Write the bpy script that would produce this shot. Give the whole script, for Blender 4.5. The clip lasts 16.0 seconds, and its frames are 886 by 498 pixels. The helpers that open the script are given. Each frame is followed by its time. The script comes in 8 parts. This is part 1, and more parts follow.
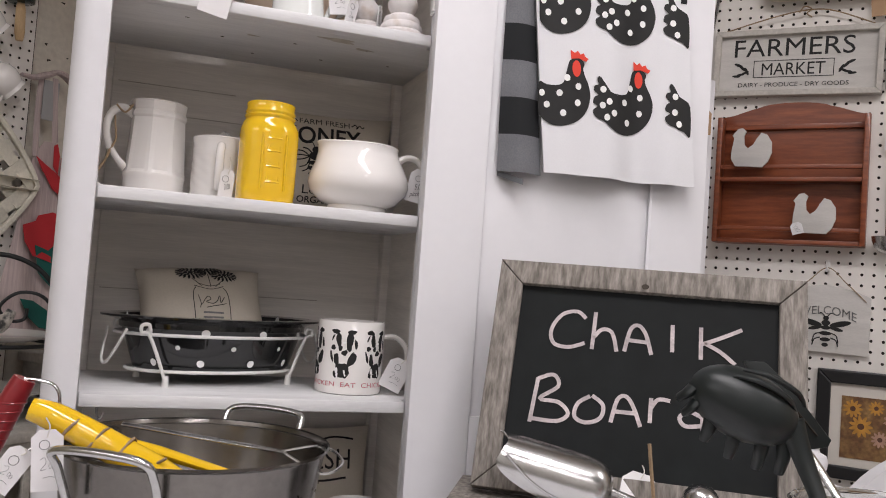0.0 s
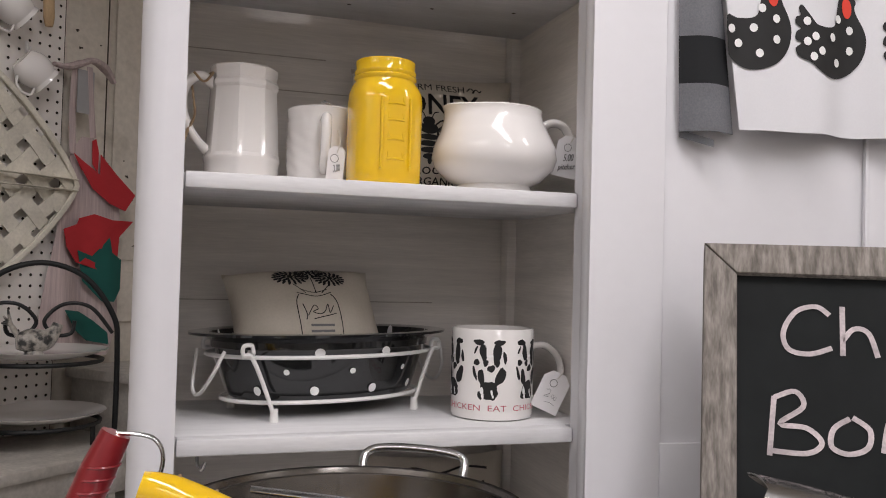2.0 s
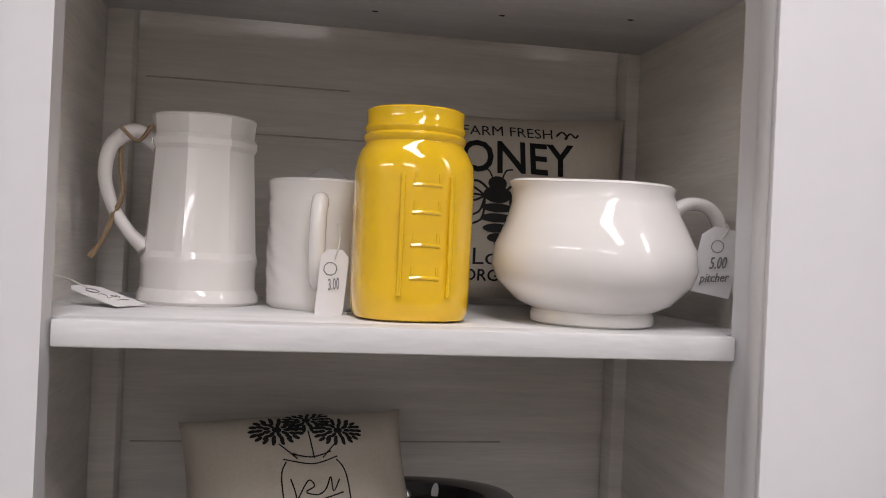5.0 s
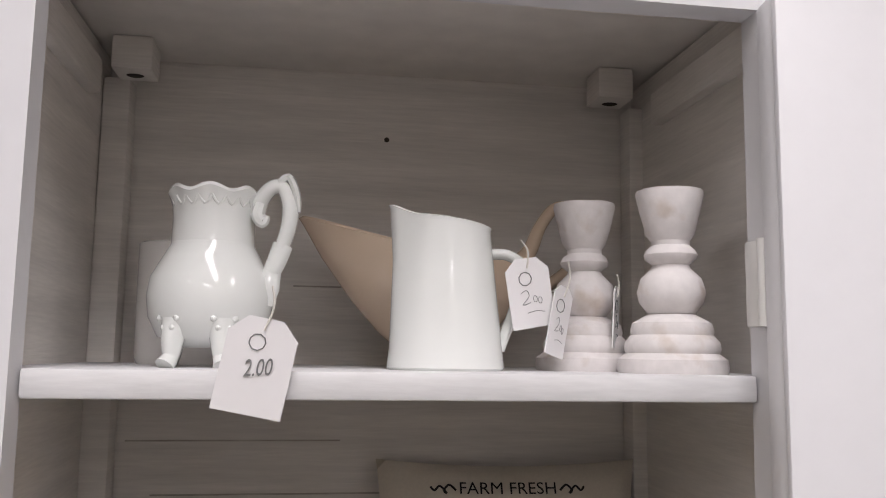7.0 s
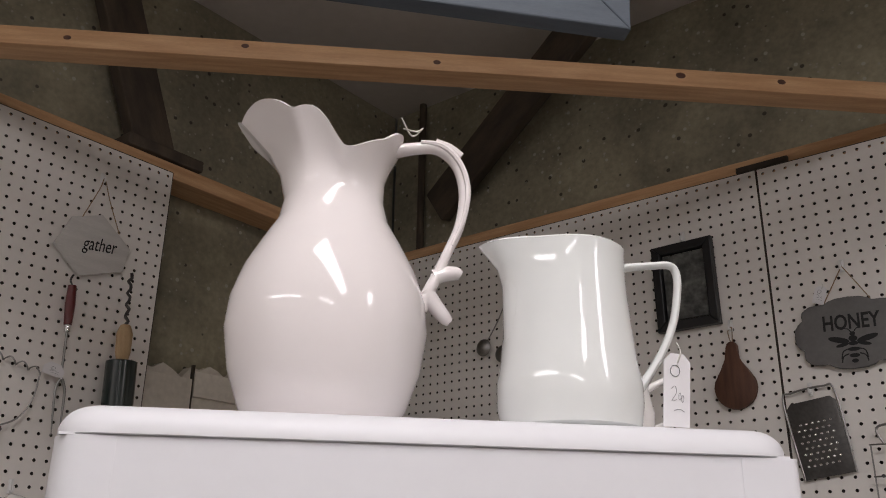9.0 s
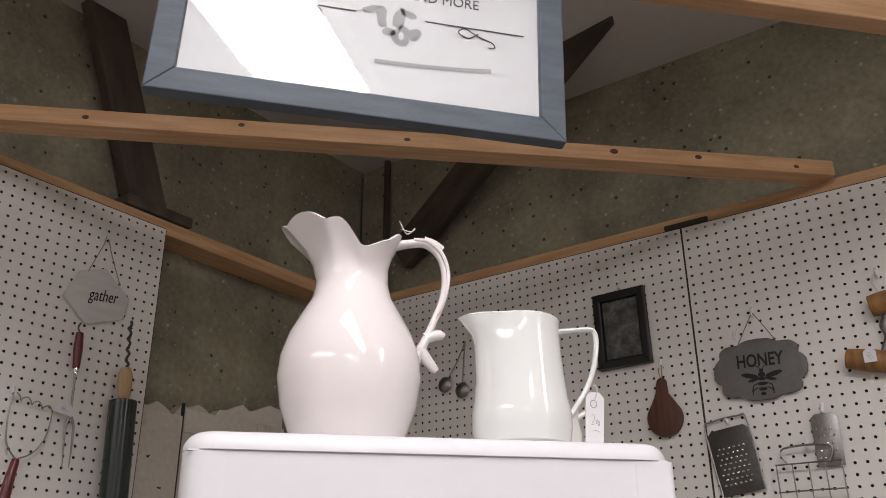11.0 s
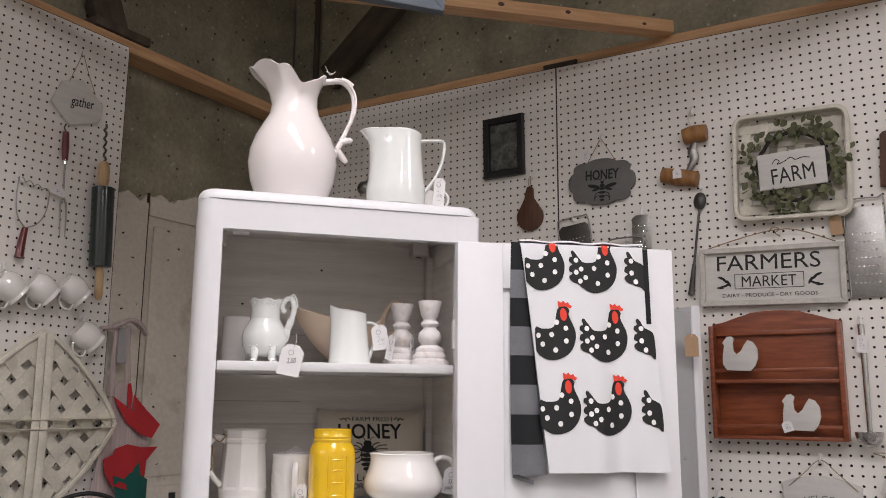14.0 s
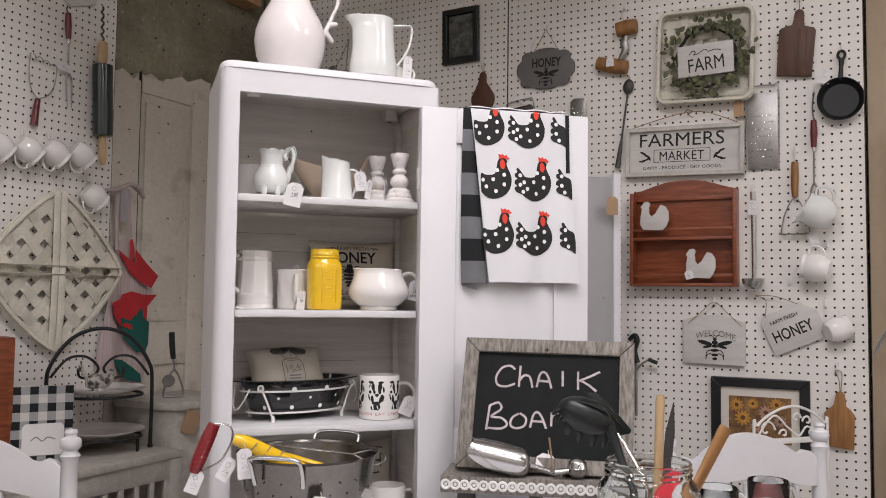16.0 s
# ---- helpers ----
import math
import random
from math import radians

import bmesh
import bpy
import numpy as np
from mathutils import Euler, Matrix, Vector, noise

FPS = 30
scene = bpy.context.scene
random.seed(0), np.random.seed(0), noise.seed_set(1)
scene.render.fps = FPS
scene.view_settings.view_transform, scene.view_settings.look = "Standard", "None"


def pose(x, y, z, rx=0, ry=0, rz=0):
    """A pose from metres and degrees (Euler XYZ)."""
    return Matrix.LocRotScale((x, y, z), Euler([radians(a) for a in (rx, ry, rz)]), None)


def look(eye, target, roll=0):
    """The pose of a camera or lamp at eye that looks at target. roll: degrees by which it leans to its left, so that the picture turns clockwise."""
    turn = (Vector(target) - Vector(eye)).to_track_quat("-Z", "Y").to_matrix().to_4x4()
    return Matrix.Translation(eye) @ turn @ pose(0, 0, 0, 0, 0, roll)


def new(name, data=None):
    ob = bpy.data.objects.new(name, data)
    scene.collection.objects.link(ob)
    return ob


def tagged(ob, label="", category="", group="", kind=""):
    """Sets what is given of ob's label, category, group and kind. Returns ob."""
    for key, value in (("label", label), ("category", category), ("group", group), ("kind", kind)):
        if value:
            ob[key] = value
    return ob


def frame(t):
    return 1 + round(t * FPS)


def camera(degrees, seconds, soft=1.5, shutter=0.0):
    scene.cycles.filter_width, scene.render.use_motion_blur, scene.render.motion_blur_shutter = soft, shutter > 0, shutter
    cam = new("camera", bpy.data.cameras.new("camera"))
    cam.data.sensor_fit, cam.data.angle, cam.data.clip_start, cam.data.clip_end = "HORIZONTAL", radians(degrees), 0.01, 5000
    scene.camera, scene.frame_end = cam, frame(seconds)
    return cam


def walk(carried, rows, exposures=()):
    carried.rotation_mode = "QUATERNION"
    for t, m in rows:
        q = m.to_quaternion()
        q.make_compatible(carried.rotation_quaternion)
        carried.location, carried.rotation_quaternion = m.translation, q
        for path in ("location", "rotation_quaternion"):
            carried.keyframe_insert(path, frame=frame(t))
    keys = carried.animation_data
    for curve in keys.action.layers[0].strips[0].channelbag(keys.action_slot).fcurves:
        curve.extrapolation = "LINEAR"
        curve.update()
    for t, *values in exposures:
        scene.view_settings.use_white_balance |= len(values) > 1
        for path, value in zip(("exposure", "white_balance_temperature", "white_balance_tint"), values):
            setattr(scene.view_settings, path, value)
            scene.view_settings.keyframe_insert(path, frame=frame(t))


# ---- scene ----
cam = camera(55.3, 16.0, soft=1.0)
PATH = [
    (0, (0.062, 0.014, 1.072), (0.713, 1.903, 1.165), 4.1),
    (0.5, (0.017, 0.048, 1.075), (0.605, 1.958, 1.172), 3.4),
    (1, (-0.043, 0.104, 1.078), (0.545, 2.013, 1.164), 2.4),
    (1.5, (-0.056, 0.16, 1.088), (0.543, 2.067, 1.158), 1.7),
    (2, (-0.006, 0.261, 1.077), (0.601, 2.166, 1.135), 1.5),
    (2.5, (0.059, 0.361, 1.08), (0.585, 2.29, 1.102), 1.3),
    (3, (0.115, 0.438, 1.085), (0.394, 2.419, 1.061), 1.5),
    (5.3, (0.116, 0.567, 1.226), (0.48, 2.533, 1.232), 2.6),
    (5.5, (0.123, 0.567, 1.243), (0.458, 2.539, 1.258), 2.2),
    (6, (0.142, 0.582, 1.307), (0.437, 2.559, 1.378), 1.2),
    (6.5, (0.14, 0.587, 1.351), (0.435, 2.559, 1.507), 0.7),
    (7, (0.136, 0.588, 1.396), (0.435, 2.55, 1.64), 0.8),
    (7.5, (0.124, 0.579, 1.455), (0.424, 2.525, 1.804), 0.3),
    (8, (0.118, 0.565, 1.502), (0.411, 2.483, 1.989), 0.7),
    (8.5, (0.112, 0.533, 1.539), (0.396, 2.423, 2.128), 1.0),
    (9, (0.108, 0.498, 1.566), (0.384, 2.354, 2.259), 0.9),
    (9.2, (0.104, 0.480, 1.575), (0.379, 2.327, 2.311), 0.8),
    (11.3, (0.018, 0.191, 1.493), (0.452, 1.985, 2.260), -0.8),
    (11.5, (0.01, 0.151, 1.482), (0.487, 1.95, 2.216), -0.8),
    (12, (-0.006, 0.051, 1.45), (0.511, 1.871, 2.098), -0.6),
    (12.5, (0.037, -0.066, 1.41), (0.578, 1.78, 1.958), -0.5),
    (13, (0.056, -0.148, 1.375), (0.605, 1.716, 1.851), -0.0),
    (13.5, (0.016, -0.213, 1.353), (0.576, 1.656, 1.794), 0.1),
    (14, (-0.046, -0.295, 1.325), (0.526, 1.587, 1.685), 0.4),
    (14.5, (-0.111, -0.373, 1.29), (0.507, 1.5, 1.621), 0.5),
    (15, (-0.146, -0.443, 1.261), (0.494, 1.431, 1.539), 0.5),
    (15.5, (-0.167, -0.528, 1.23), (0.504, 1.343, 1.449), 0.6),
    (16, (-0.18, -0.663, 1.184), (0.501, 1.214, 1.303), 0.7),
]
walk(cam, [(t, look(eye, target, roll)) for t, eye, target, roll in PATH],
     [(0.0, 0.03), (1.5, -0.03), (2.5, -0.02), (3.0, 0.22), (4.3, 0.05), (5.5, -0.18), (6.0, 0.0), (7.0, -0.08), (8.0, -0.42), (8.5, -0.58), (9.0, -0.28), (11.5, 0.03), (13.5, 0.0), (14.5, 0.04), (16.0, 0.07)])

# ---- world and lamps ----
world = bpy.data.worlds.new("world")
scene.world = world
world.use_nodes = True
world.node_tree.nodes["Background"].inputs[0].default_value = (0.9, 0.95, 1.0, 1)
world.node_tree.nodes["Background"].inputs[1].default_value = 0.02

CORNER = (0.322, 2.994)
RIGHT_ANGLE, LEFT_ANGLE = -47.5, 42.5
CEIL = 3.03
# local frames of the two walls: x along the wall to the right, y into the wall, z up
WR = pose(CORNER[0], CORNER[1], 0, 0, 0, RIGHT_ANGLE)
WL = pose(CORNER[0], CORNER[1], 0, 0, 0, LEFT_ANGLE)


def strip_lamp(x, y, z, turn, length, width, watts):
    data = bpy.data.lights.new("unseen_strip_lamp", "AREA")
    data.shape, data.size, data.size_y, data.energy = "RECTANGLE", length, width, watts
    data.color = (1.0, 0.95, 0.975)
    ob = new("unseen_strip_lamp", data)
    ob.matrix_world = pose(x, y, z, 0, 0, turn)
    return ob


# first lamp placed from pitcher highlights; the other three are unseen, added as fill
LAMPS = [(0.33, -0.42, -64, 50), (-2.35, -0.9, -47.5, 34), (2.6, -1.3, -47.5, 34), (0.2, -3.2, -47.5, 36)]
for lx, ly, lturn, lwatts in LAMPS:
    strip_lamp(lx, ly, 2.93, lturn, 2.2, 0.30, lwatts)


# ---- materials ----
def mat(name, base, rough=0.5, metal=0.0, vary=0.12, scale=8.0, fine=90.0, bump=0.05, other=None, stretch=(1, 1, 1), coat=0.0,
        random_tint=0.0, trans=0.0, ior=1.45, spec=0.5, threshold=(0.35, 0.7)):
    """Two scales of noise vary the colour, the gloss and the relief."""
    m = bpy.data.materials.new(name)
    m.use_nodes = True
    nt = m.node_tree
    bsdf = nt.nodes["Principled BSDF"]
    n = nt.nodes.new
    co = n("ShaderNodeTexCoord")
    mp = n("ShaderNodeMapping")
    mp.inputs["Scale"].default_value = stretch
    nt.links.new(co.outputs["Object"], mp.inputs[0])
    big, small = n("ShaderNodeTexNoise"), n("ShaderNodeTexNoise")
    big.inputs["Scale"].default_value, small.inputs["Scale"].default_value = scale, fine
    big.inputs["Detail"].default_value, small.inputs["Detail"].default_value = 5, 3
    for t in (big, small):
        nt.links.new(mp.outputs[0], t.inputs["Vector"])
    ramp = n("ShaderNodeValToRGB")
    ramp.color_ramp.elements[0].position, ramp.color_ramp.elements[1].position = threshold
    dark = other or tuple(c * (1 - vary) for c in base)
    ramp.color_ramp.elements[0].color, ramp.color_ramp.elements[1].color = (*dark, 1), (*base, 1)
    nt.links.new(big.outputs[0], ramp.inputs[0])
    mix = n("ShaderNodeMix")
    mix.data_type, mix.blend_type = "RGBA", "MULTIPLY"
    mix.inputs[0].default_value = min(1.0, vary * 1.5)
    nt.links.new(ramp.outputs[0], mix.inputs[6])
    nt.links.new(small.outputs[0], mix.inputs[7])
    grow = n("ShaderNodeMix")
    grow.data_type, grow.blend_type = "RGBA", "MULTIPLY"
    grow.inputs[0].default_value = 1.0
    k = 1 + 0.45 * min(1.0, vary * 1.5)
    grow.inputs[7].default_value = (k, k, k, 1)
    nt.links.new(mix.outputs[2], grow.inputs[6])
    out = grow.outputs[2]
    if random_tint:
        info, hsv = n("ShaderNodeObjectInfo"), n("ShaderNodeHueSaturation")
        rng = n("ShaderNodeMapRange")
        rng.inputs[3].default_value, rng.inputs[4].default_value = 1 - random_tint, 1 + random_tint
        nt.links.new(info.outputs["Random"], rng.inputs[0])
        nt.links.new(rng.outputs[0], hsv.inputs["Value"])
        nt.links.new(out, hsv.inputs["Color"])
        out = hsv.outputs[0]
    nt.links.new(out, bsdf.inputs["Base Color"])
    rr = n("ShaderNodeMapRange")
    rr.inputs[3].default_value, rr.inputs[4].default_value = max(0.02, rough * 0.85), min(1, rough * 1.15)
    nt.links.new(big.outputs[0], rr.inputs[0])
    nt.links.new(rr.outputs[0], bsdf.inputs["Roughness"])
    bsdf.inputs["Metallic"].default_value = metal
    bsdf.inputs["Coat Weight"].default_value = coat
    bsdf.inputs["Coat Roughness"].default_value = 0.05
    bsdf.inputs["IOR"].default_value = ior
    bsdf.inputs["Specular IOR Level"].default_value = spec
    bsdf.inputs["Transmission Weight"].default_value = trans
    if bump:
        bp = n("ShaderNodeBump")
        bp.inputs["Strength"].default_value, bp.inputs["Distance"].default_value = min(bump, 0.3) * min(1.0, 40 / fine), min(0.003, 0.08 / fine)
        nt.links.new(small.outputs[0], bp.inputs["Height"])
        nt.links.new(bp.outputs[0], bsdf.inputs["Normal"])
    return m


def concrete_material():
    """Grey-green cast concrete with small light and dark pebbles."""
    m = mat("aggregate_concrete", (0.37, 0.335, 0.235), 0.92, vary=0.35, scale=4.5, fine=70, bump=0.5, other=(0.21, 0.19, 0.135))
    nt = m.node_tree
    bsdf = nt.nodes["Principled BSDF"]
    base = bsdf.inputs["Base Color"].links[0].from_socket
    co = nt.nodes.new("ShaderNodeTexCoord")
    for scale, low, high, colour in ((34, 0.16, 0.2, (0.42, 0.40, 0.33, 1)), (27, 0.13, 0.17, (0.035, 0.03, 0.025, 1)), (60, 0.15, 0.2, (0.34, 0.32, 0.27, 1))):
        v = nt.nodes.new("ShaderNodeTexVoronoi")
        v.inputs["Scale"].default_value = scale
        v.inputs["Randomness"].default_value = 1.0
        nt.links.new(co.outputs["Object"], v.inputs["Vector"])
        r = nt.nodes.new("ShaderNodeMapRange")
        r.inputs[1].default_value, r.inputs[2].default_value = low, high
        r.inputs[3].default_value, r.inputs[4].default_value = 0.85, 0.0
        nt.links.new(v.outputs["Distance"], r.inputs[0])
        pick = nt.nodes.new("ShaderNodeMath")
        pick.operation = "GREATER_THAN"
        pick.inputs[1].default_value = 0.62
        sep = nt.nodes.new("ShaderNodeSeparateColor")
        nt.links.new(v.outputs["Color"], sep.inputs[0])
        nt.links.new(sep.outputs[0], pick.inputs[0])
        mul = nt.nodes.new("ShaderNodeMath")
        mul.operation = "MULTIPLY"
        nt.links.new(r.outputs[0], mul.inputs[0])
        nt.links.new(pick.outputs[0], mul.inputs[1])
        mx = nt.nodes.new("ShaderNodeMix")
        mx.data_type = "RGBA"
        nt.links.new(mul.outputs[0], mx.inputs[0])
        nt.links.new(base, mx.inputs[6])
        mx.inputs[7].default_value = colour
        base = mx.outputs[2]
    nt.links.new(base, bsdf.inputs["Base Color"])
    return m


def wood_material(name, light, dark, rough=0.55, along=(1, 1, 1), coat=0.0, scale=9):
    m = mat(name, light, rough, vary=0.22, scale=scale, fine=120, bump=0.12, other=dark, stretch=along, coat=coat, random_tint=0.06)
    return m


CONCRETE = concrete_material()
PEG = mat("white_hardboard", (0.80, 0.765, 0.72), 0.55, vary=0.05, scale=2.5, fine=60, bump=0.03)
PINE = wood_material("pine_stud", (0.62, 0.385, 0.21), (0.47, 0.265, 0.13), 0.6, (0.7, 9, 9))
OLD_TIMBER = wood_material("old_dark_timber", (0.10, 0.075, 0.052), (0.05, 0.038, 0.028), 0.85, (3, 3, 0.8))
CEILING_PAINT = mat("ceiling_grey_paint", (0.60, 0.56, 0.52), 0.9, vary=0.1, scale=1.2, fine=30, bump=0.05)
BEIGE = mat("beige_panel", (0.40, 0.31, 0.215), 0.7, vary=0.1, scale=2, fine=50)
FLOOR_MAT = mat("worn_concrete_floor", (0.24, 0.22, 0.2), 0.6, vary=0.25, scale=2, fine=40)
WALL_PAINT = mat("off_white_wall_paint", (0.62, 0.6, 0.57), 0.8, vary=0.08, scale=1.5, fine=40)
CAB_PAINT = mat("white_furniture_paint", (0.70, 0.695, 0.715), 0.45, vary=0.03, scale=6, fine=70, bump=0.03)
CAB_INSIDE = mat("brushed_white_paint", (0.85, 0.81, 0.765), 0.72, vary=0.15, scale=5, fine=45, bump=0.15, stretch=(0.8, 0.8, 12))
SHELF_PAINT = mat("brushed_shelf_paint", (0.74, 0.735, 0.74), 0.5, vary=0.13, scale=6, fine=60, bump=0.12, stretch=(1, 7, 7))
CERAMIC = mat("white_glaze", (0.80, 0.775, 0.75), 0.07, vary=0.02, scale=5, fine=40, bump=0.008, coat=0.4)
CERAMIC_PINK = mat("warm_white_glaze", (0.78, 0.73, 0.715), 0.09, vary=0.02, scale=5, fine=40, bump=0.008, coat=0.4)
CERAMIC_GREEN = mat("cool_white_glaze", (0.735, 0.75, 0.73), 0.06, vary=0.02, scale=5, fine=40, bump=0.005, coat=0.4)
CREAM = mat("cream_glaze", (0.74, 0.59, 0.45), 0.1, vary=0.04, scale=5, fine=40, bump=0.008, coat=0.4)
YELLOW = mat("yellow_glaze", (0.80, 0.50, 0.015), 0.08, vary=0.05, scale=7, fine=50, bump=0.008, coat=0.5)
BLACK_GLAZE = mat("black_glaze", (0.012, 0.013, 0.014), 0.06, vary=0.05, coat=0.5, bump=0.005)
BLACK_INK = mat("black_print", (0.012, 0.012, 0.012), 0.7, vary=0.1, bump=0.0)
GREY_INK = mat("grey_print", (0.2, 0.2, 0.2), 0.7, vary=0.1, bump=0.0)
RED_INK = mat("red_print", (0.72, 0.055, 0.03), 0.7, vary=0.08, bump=0.0)
PINK_INK = mat("pink_print", (0.6, 0.16, 0.2), 0.5, vary=0.05, bump=0.0)
WHITE_DOT = mat("white_print", (0.82, 0.82, 0.81), 0.6, vary=0.03, bump=0.0)
CLOTH = mat("white_cotton", (0.72, 0.72, 0.74), 0.9, vary=0.04, scale=6, fine=500, bump=0.15)
BLACK_CLOTH = mat("black_cotton", (0.012, 0.013, 0.015), 0.95, vary=0.15, fine=500, bump=0.15)
GREY_CLOTH = mat("grey_woven_cotton", (0.2, 0.205, 0.22), 0.95, vary=0.3, fine=600, bump=0.15)
CANVAS = mat("natural_canvas", (0.64, 0.585, 0.50), 0.95, vary=0.1, scale=10, fine=420, bump=0.25)
TAG_PAPER = mat("white_tag_card", (0.76, 0.745, 0.75), 0.75, vary=0.03, bump=0.01)
KRAFT = mat("kraft_card", (0.42, 0.275, 0.165), 0.85, vary=0.1, bump=0.03)
STRING = mat("white_cotton_string", (0.68, 0.65, 0.6), 0.9, vary=0.1, bump=0.05)
TWINE = mat("jute_twine", (0.36, 0.25, 0.15), 0.95, vary=0.3, fine=400, bump=0.3)
WHITE_METAL = mat("white_enamelled_wire", (0.78, 0.77, 0.75), 0.35, vary=0.05, bump=0.02)
STEEL = mat("brushed_steel", (0.62, 0.62, 0.61), 0.24, 1.0, vary=0.12, scale=14, fine=150, bump=0.02)
DULL_STEEL = mat("worn_tinned_steel", (0.40, 0.39, 0.375), 0.42, 1.0, vary=0.25, scale=18, fine=150, bump=0.06)
DARK_STEEL = mat("dark_worn_steel", (0.13, 0.125, 0.12), 0.5, 0.8, vary=0.3, scale=18, fine=150, bump=0.06)
IRON = mat("black_cast_iron", (0.016, 0.017, 0.018), 0.48, 0.2, vary=0.2, fine=200, bump=0.15)
BLACK_PLASTIC = mat("black_nylon", (0.012, 0.016, 0.016), 0.38, vary=0.1, bump=0.02)
BLACK_FRAME = mat("black_painted_frame", (0.013, 0.013, 0.014), 0.4, vary=0.1, bump=0.03)
GREY_FRAME = wood_material("blue_grey_frame", (0.105, 0.125, 0.15), (0.075, 0.09, 0.11), 0.6, (1, 8, 8))
BARN_WOOD = wood_material("weathered_grey_wood", (0.33, 0.30, 0.27), (0.13, 0.115, 0.1), 0.85, (6, 6, 1.2), scale=30)
CHALK_BLACK = mat("slate_black", (0.012, 0.014, 0.0145), 0.8, vary=0.35, scale=7, fine=40, bump=0.02, spec=0.3)
CHALK = mat("pink_white_chalk", (0.68, 0.6, 0.61), 0.95, vary=0.35, scale=60, fine=400, bump=0.2)
CHERRY = wood_material("reddish_stained_wood", (0.30, 0.085, 0.032), (0.17, 0.04, 0.016), 0.4, (1.2, 6, 10), coat=0.2)
RED_WOOD = mat("dark_red_painted_wood", (0.13, 0.014, 0.016), 0.3, vary=0.2, coat=0.3, bump=0.03)
RED_ENAMEL = mat("red_painted_handle", (0.22, 0.015, 0.02), 0.28, vary=0.1, coat=0.3, bump=0.02)
WALNUT = wood_material("walnut_board", (0.115, 0.048, 0.026), (0.065, 0.026, 0.014), 0.5, (8, 8, 1))
HONEY_WOOD = wood_material("honey_brown_wood", (0.36, 0.18, 0.06), (0.22, 0.1, 0.035), 0.5, (8, 8, 1))
PALE_WOOD = wood_material("pale_turned_wood", (0.62, 0.45, 0.26), (0.48, 0.32, 0.17), 0.55, (8, 8, 1))
GREEN_ENAMEL = mat("dark_green_enamel", (0.010, 0.022, 0.02), 0.22, vary=0.1, coat=0.4, bump=0.01)
SIGN_WHITE = mat("whitewashed_board", (0.62, 0.60, 0.57), 0.8, vary=0.12, scale=12, fine=120, bump=0.1, stretch=(1, 6, 6))
SIGN_FRAME = mat("chipped_cream_frame", (0.60, 0.57, 0.52), 0.7, vary=0.2, scale=30, fine=120, bump=0.2)
SIGN_GREY = mat("galvanised_plaque", (0.17, 0.165, 0.16), 0.55, 0.3, vary=0.15, scale=20, fine=120, bump=0.05)
OLD_PAINT = mat("flaking_cream_paint", (0.68, 0.63, 0.55), 0.75, vary=0.2, scale=7, fine=70, bump=0.4, other=(0.46, 0.41, 0.34), threshold=(0.30, 0.42))
# bare dark wood; also the colour for shade behind the pegboard holes
OLD_DARK = mat("dark_bare_wood_and_shade", (0.07, 0.055, 0.042), 0.9, vary=0.3, bump=0.2)
BASKET_PAINT = mat("whitewashed_basket_strip", (0.74, 0.70, 0.60), 0.75, vary=0.2, scale=14, fine=150, bump=0.2, random_tint=0.08)
LEAF = mat("sage_leaf", (0.150, 0.158, 0.080), 0.7, vary=0.35, scale=20, fine=150, bump=0.1, random_tint=0.3)
LEAF_DARK = mat("dark_brown_twig", (0.03, 0.026, 0.02), 0.9, vary=0.3)
APRON_STRIPE = mat("faded_pink_ticking", (0.60, 0.49, 0.475), 0.95, vary=0.25, scale=60, fine=300, bump=0.15, stretch=(2.2, 2.2, 0.05))
APRON_RED = mat("red_applique_felt", (0.48, 0.028, 0.035), 0.95, vary=0.12, fine=400, bump=0.2)
APRON_GREEN = mat("teal_applique_felt", (0.012, 0.105, 0.088), 0.95, vary=0.12, fine=400, bump=0.2)
WHITEWASH = mat("whitewashed_turned_wood", (0.70, 0.665, 0.655), 0.75, vary=0.16, scale=30, fine=150, bump=0.25, other=(0.52, 0.43, 0.36), threshold=(0.26, 0.42))
GREY_PANEL = mat("grey_metal_panel", (0.36, 0.36, 0.365), 0.45, vary=0.06, bump=0.02)
PAPER = mat("print_paper", (0.36, 0.355, 0.355), 0.6, vary=0.02, bump=0.0)
GREY_PHOTO = mat("faded_photo_paper", (0.21, 0.215, 0.20), 0.6, vary=0.7, scale=30, fine=90, bump=0.0)
MATBOARD = mat("cream_mat_board", (0.66, 0.62, 0.56), 0.8, vary=0.03, bump=0.01)
PETAL = mat("painted_orange_petals", (0.62, 0.30, 0.05), 0.6, vary=0.3, scale=60)
PRINT_BROWN = mat("brown_floral_print", (0.33, 0.19, 0.07), 0.6, vary=0.5, scale=40, fine=140, bump=0.0, other=(0.15, 0.07, 0.03))
PRINT_PINK = mat("dusty_pink_print", (0.5, 0.3, 0.22), 0.6, vary=0.3, scale=50, bump=0.0)
GLASS = mat("clear_glass", (0.96, 0.98, 0.97), 0.03, vary=0.0, bump=0.0, trans=1.0, ior=1.45)
CRYSTAL_FILM = mat("thin_plastic_film", (0.95, 0.95, 0.97), 0.15, vary=0.0, bump=0.0, trans=0.9, ior=1.1)
# polished steel with its dark reflections put into the base colour
COLANDER_STEEL = mat("steel_with_dark_reflections", (0.24, 0.225, 0.21), 0.2, 1.0, vary=0.2, scale=14, fine=150, bump=0.02)
PALE_CHECK = mat("grey_gingham_cotton", (0.34, 0.34, 0.35), 0.95, vary=0.1, fine=400, bump=0.1)
TIN = mat("shiny_tinned_rim", (0.7, 0.7, 0.7), 0.12, 1.0, vary=0.05, bump=0.01)


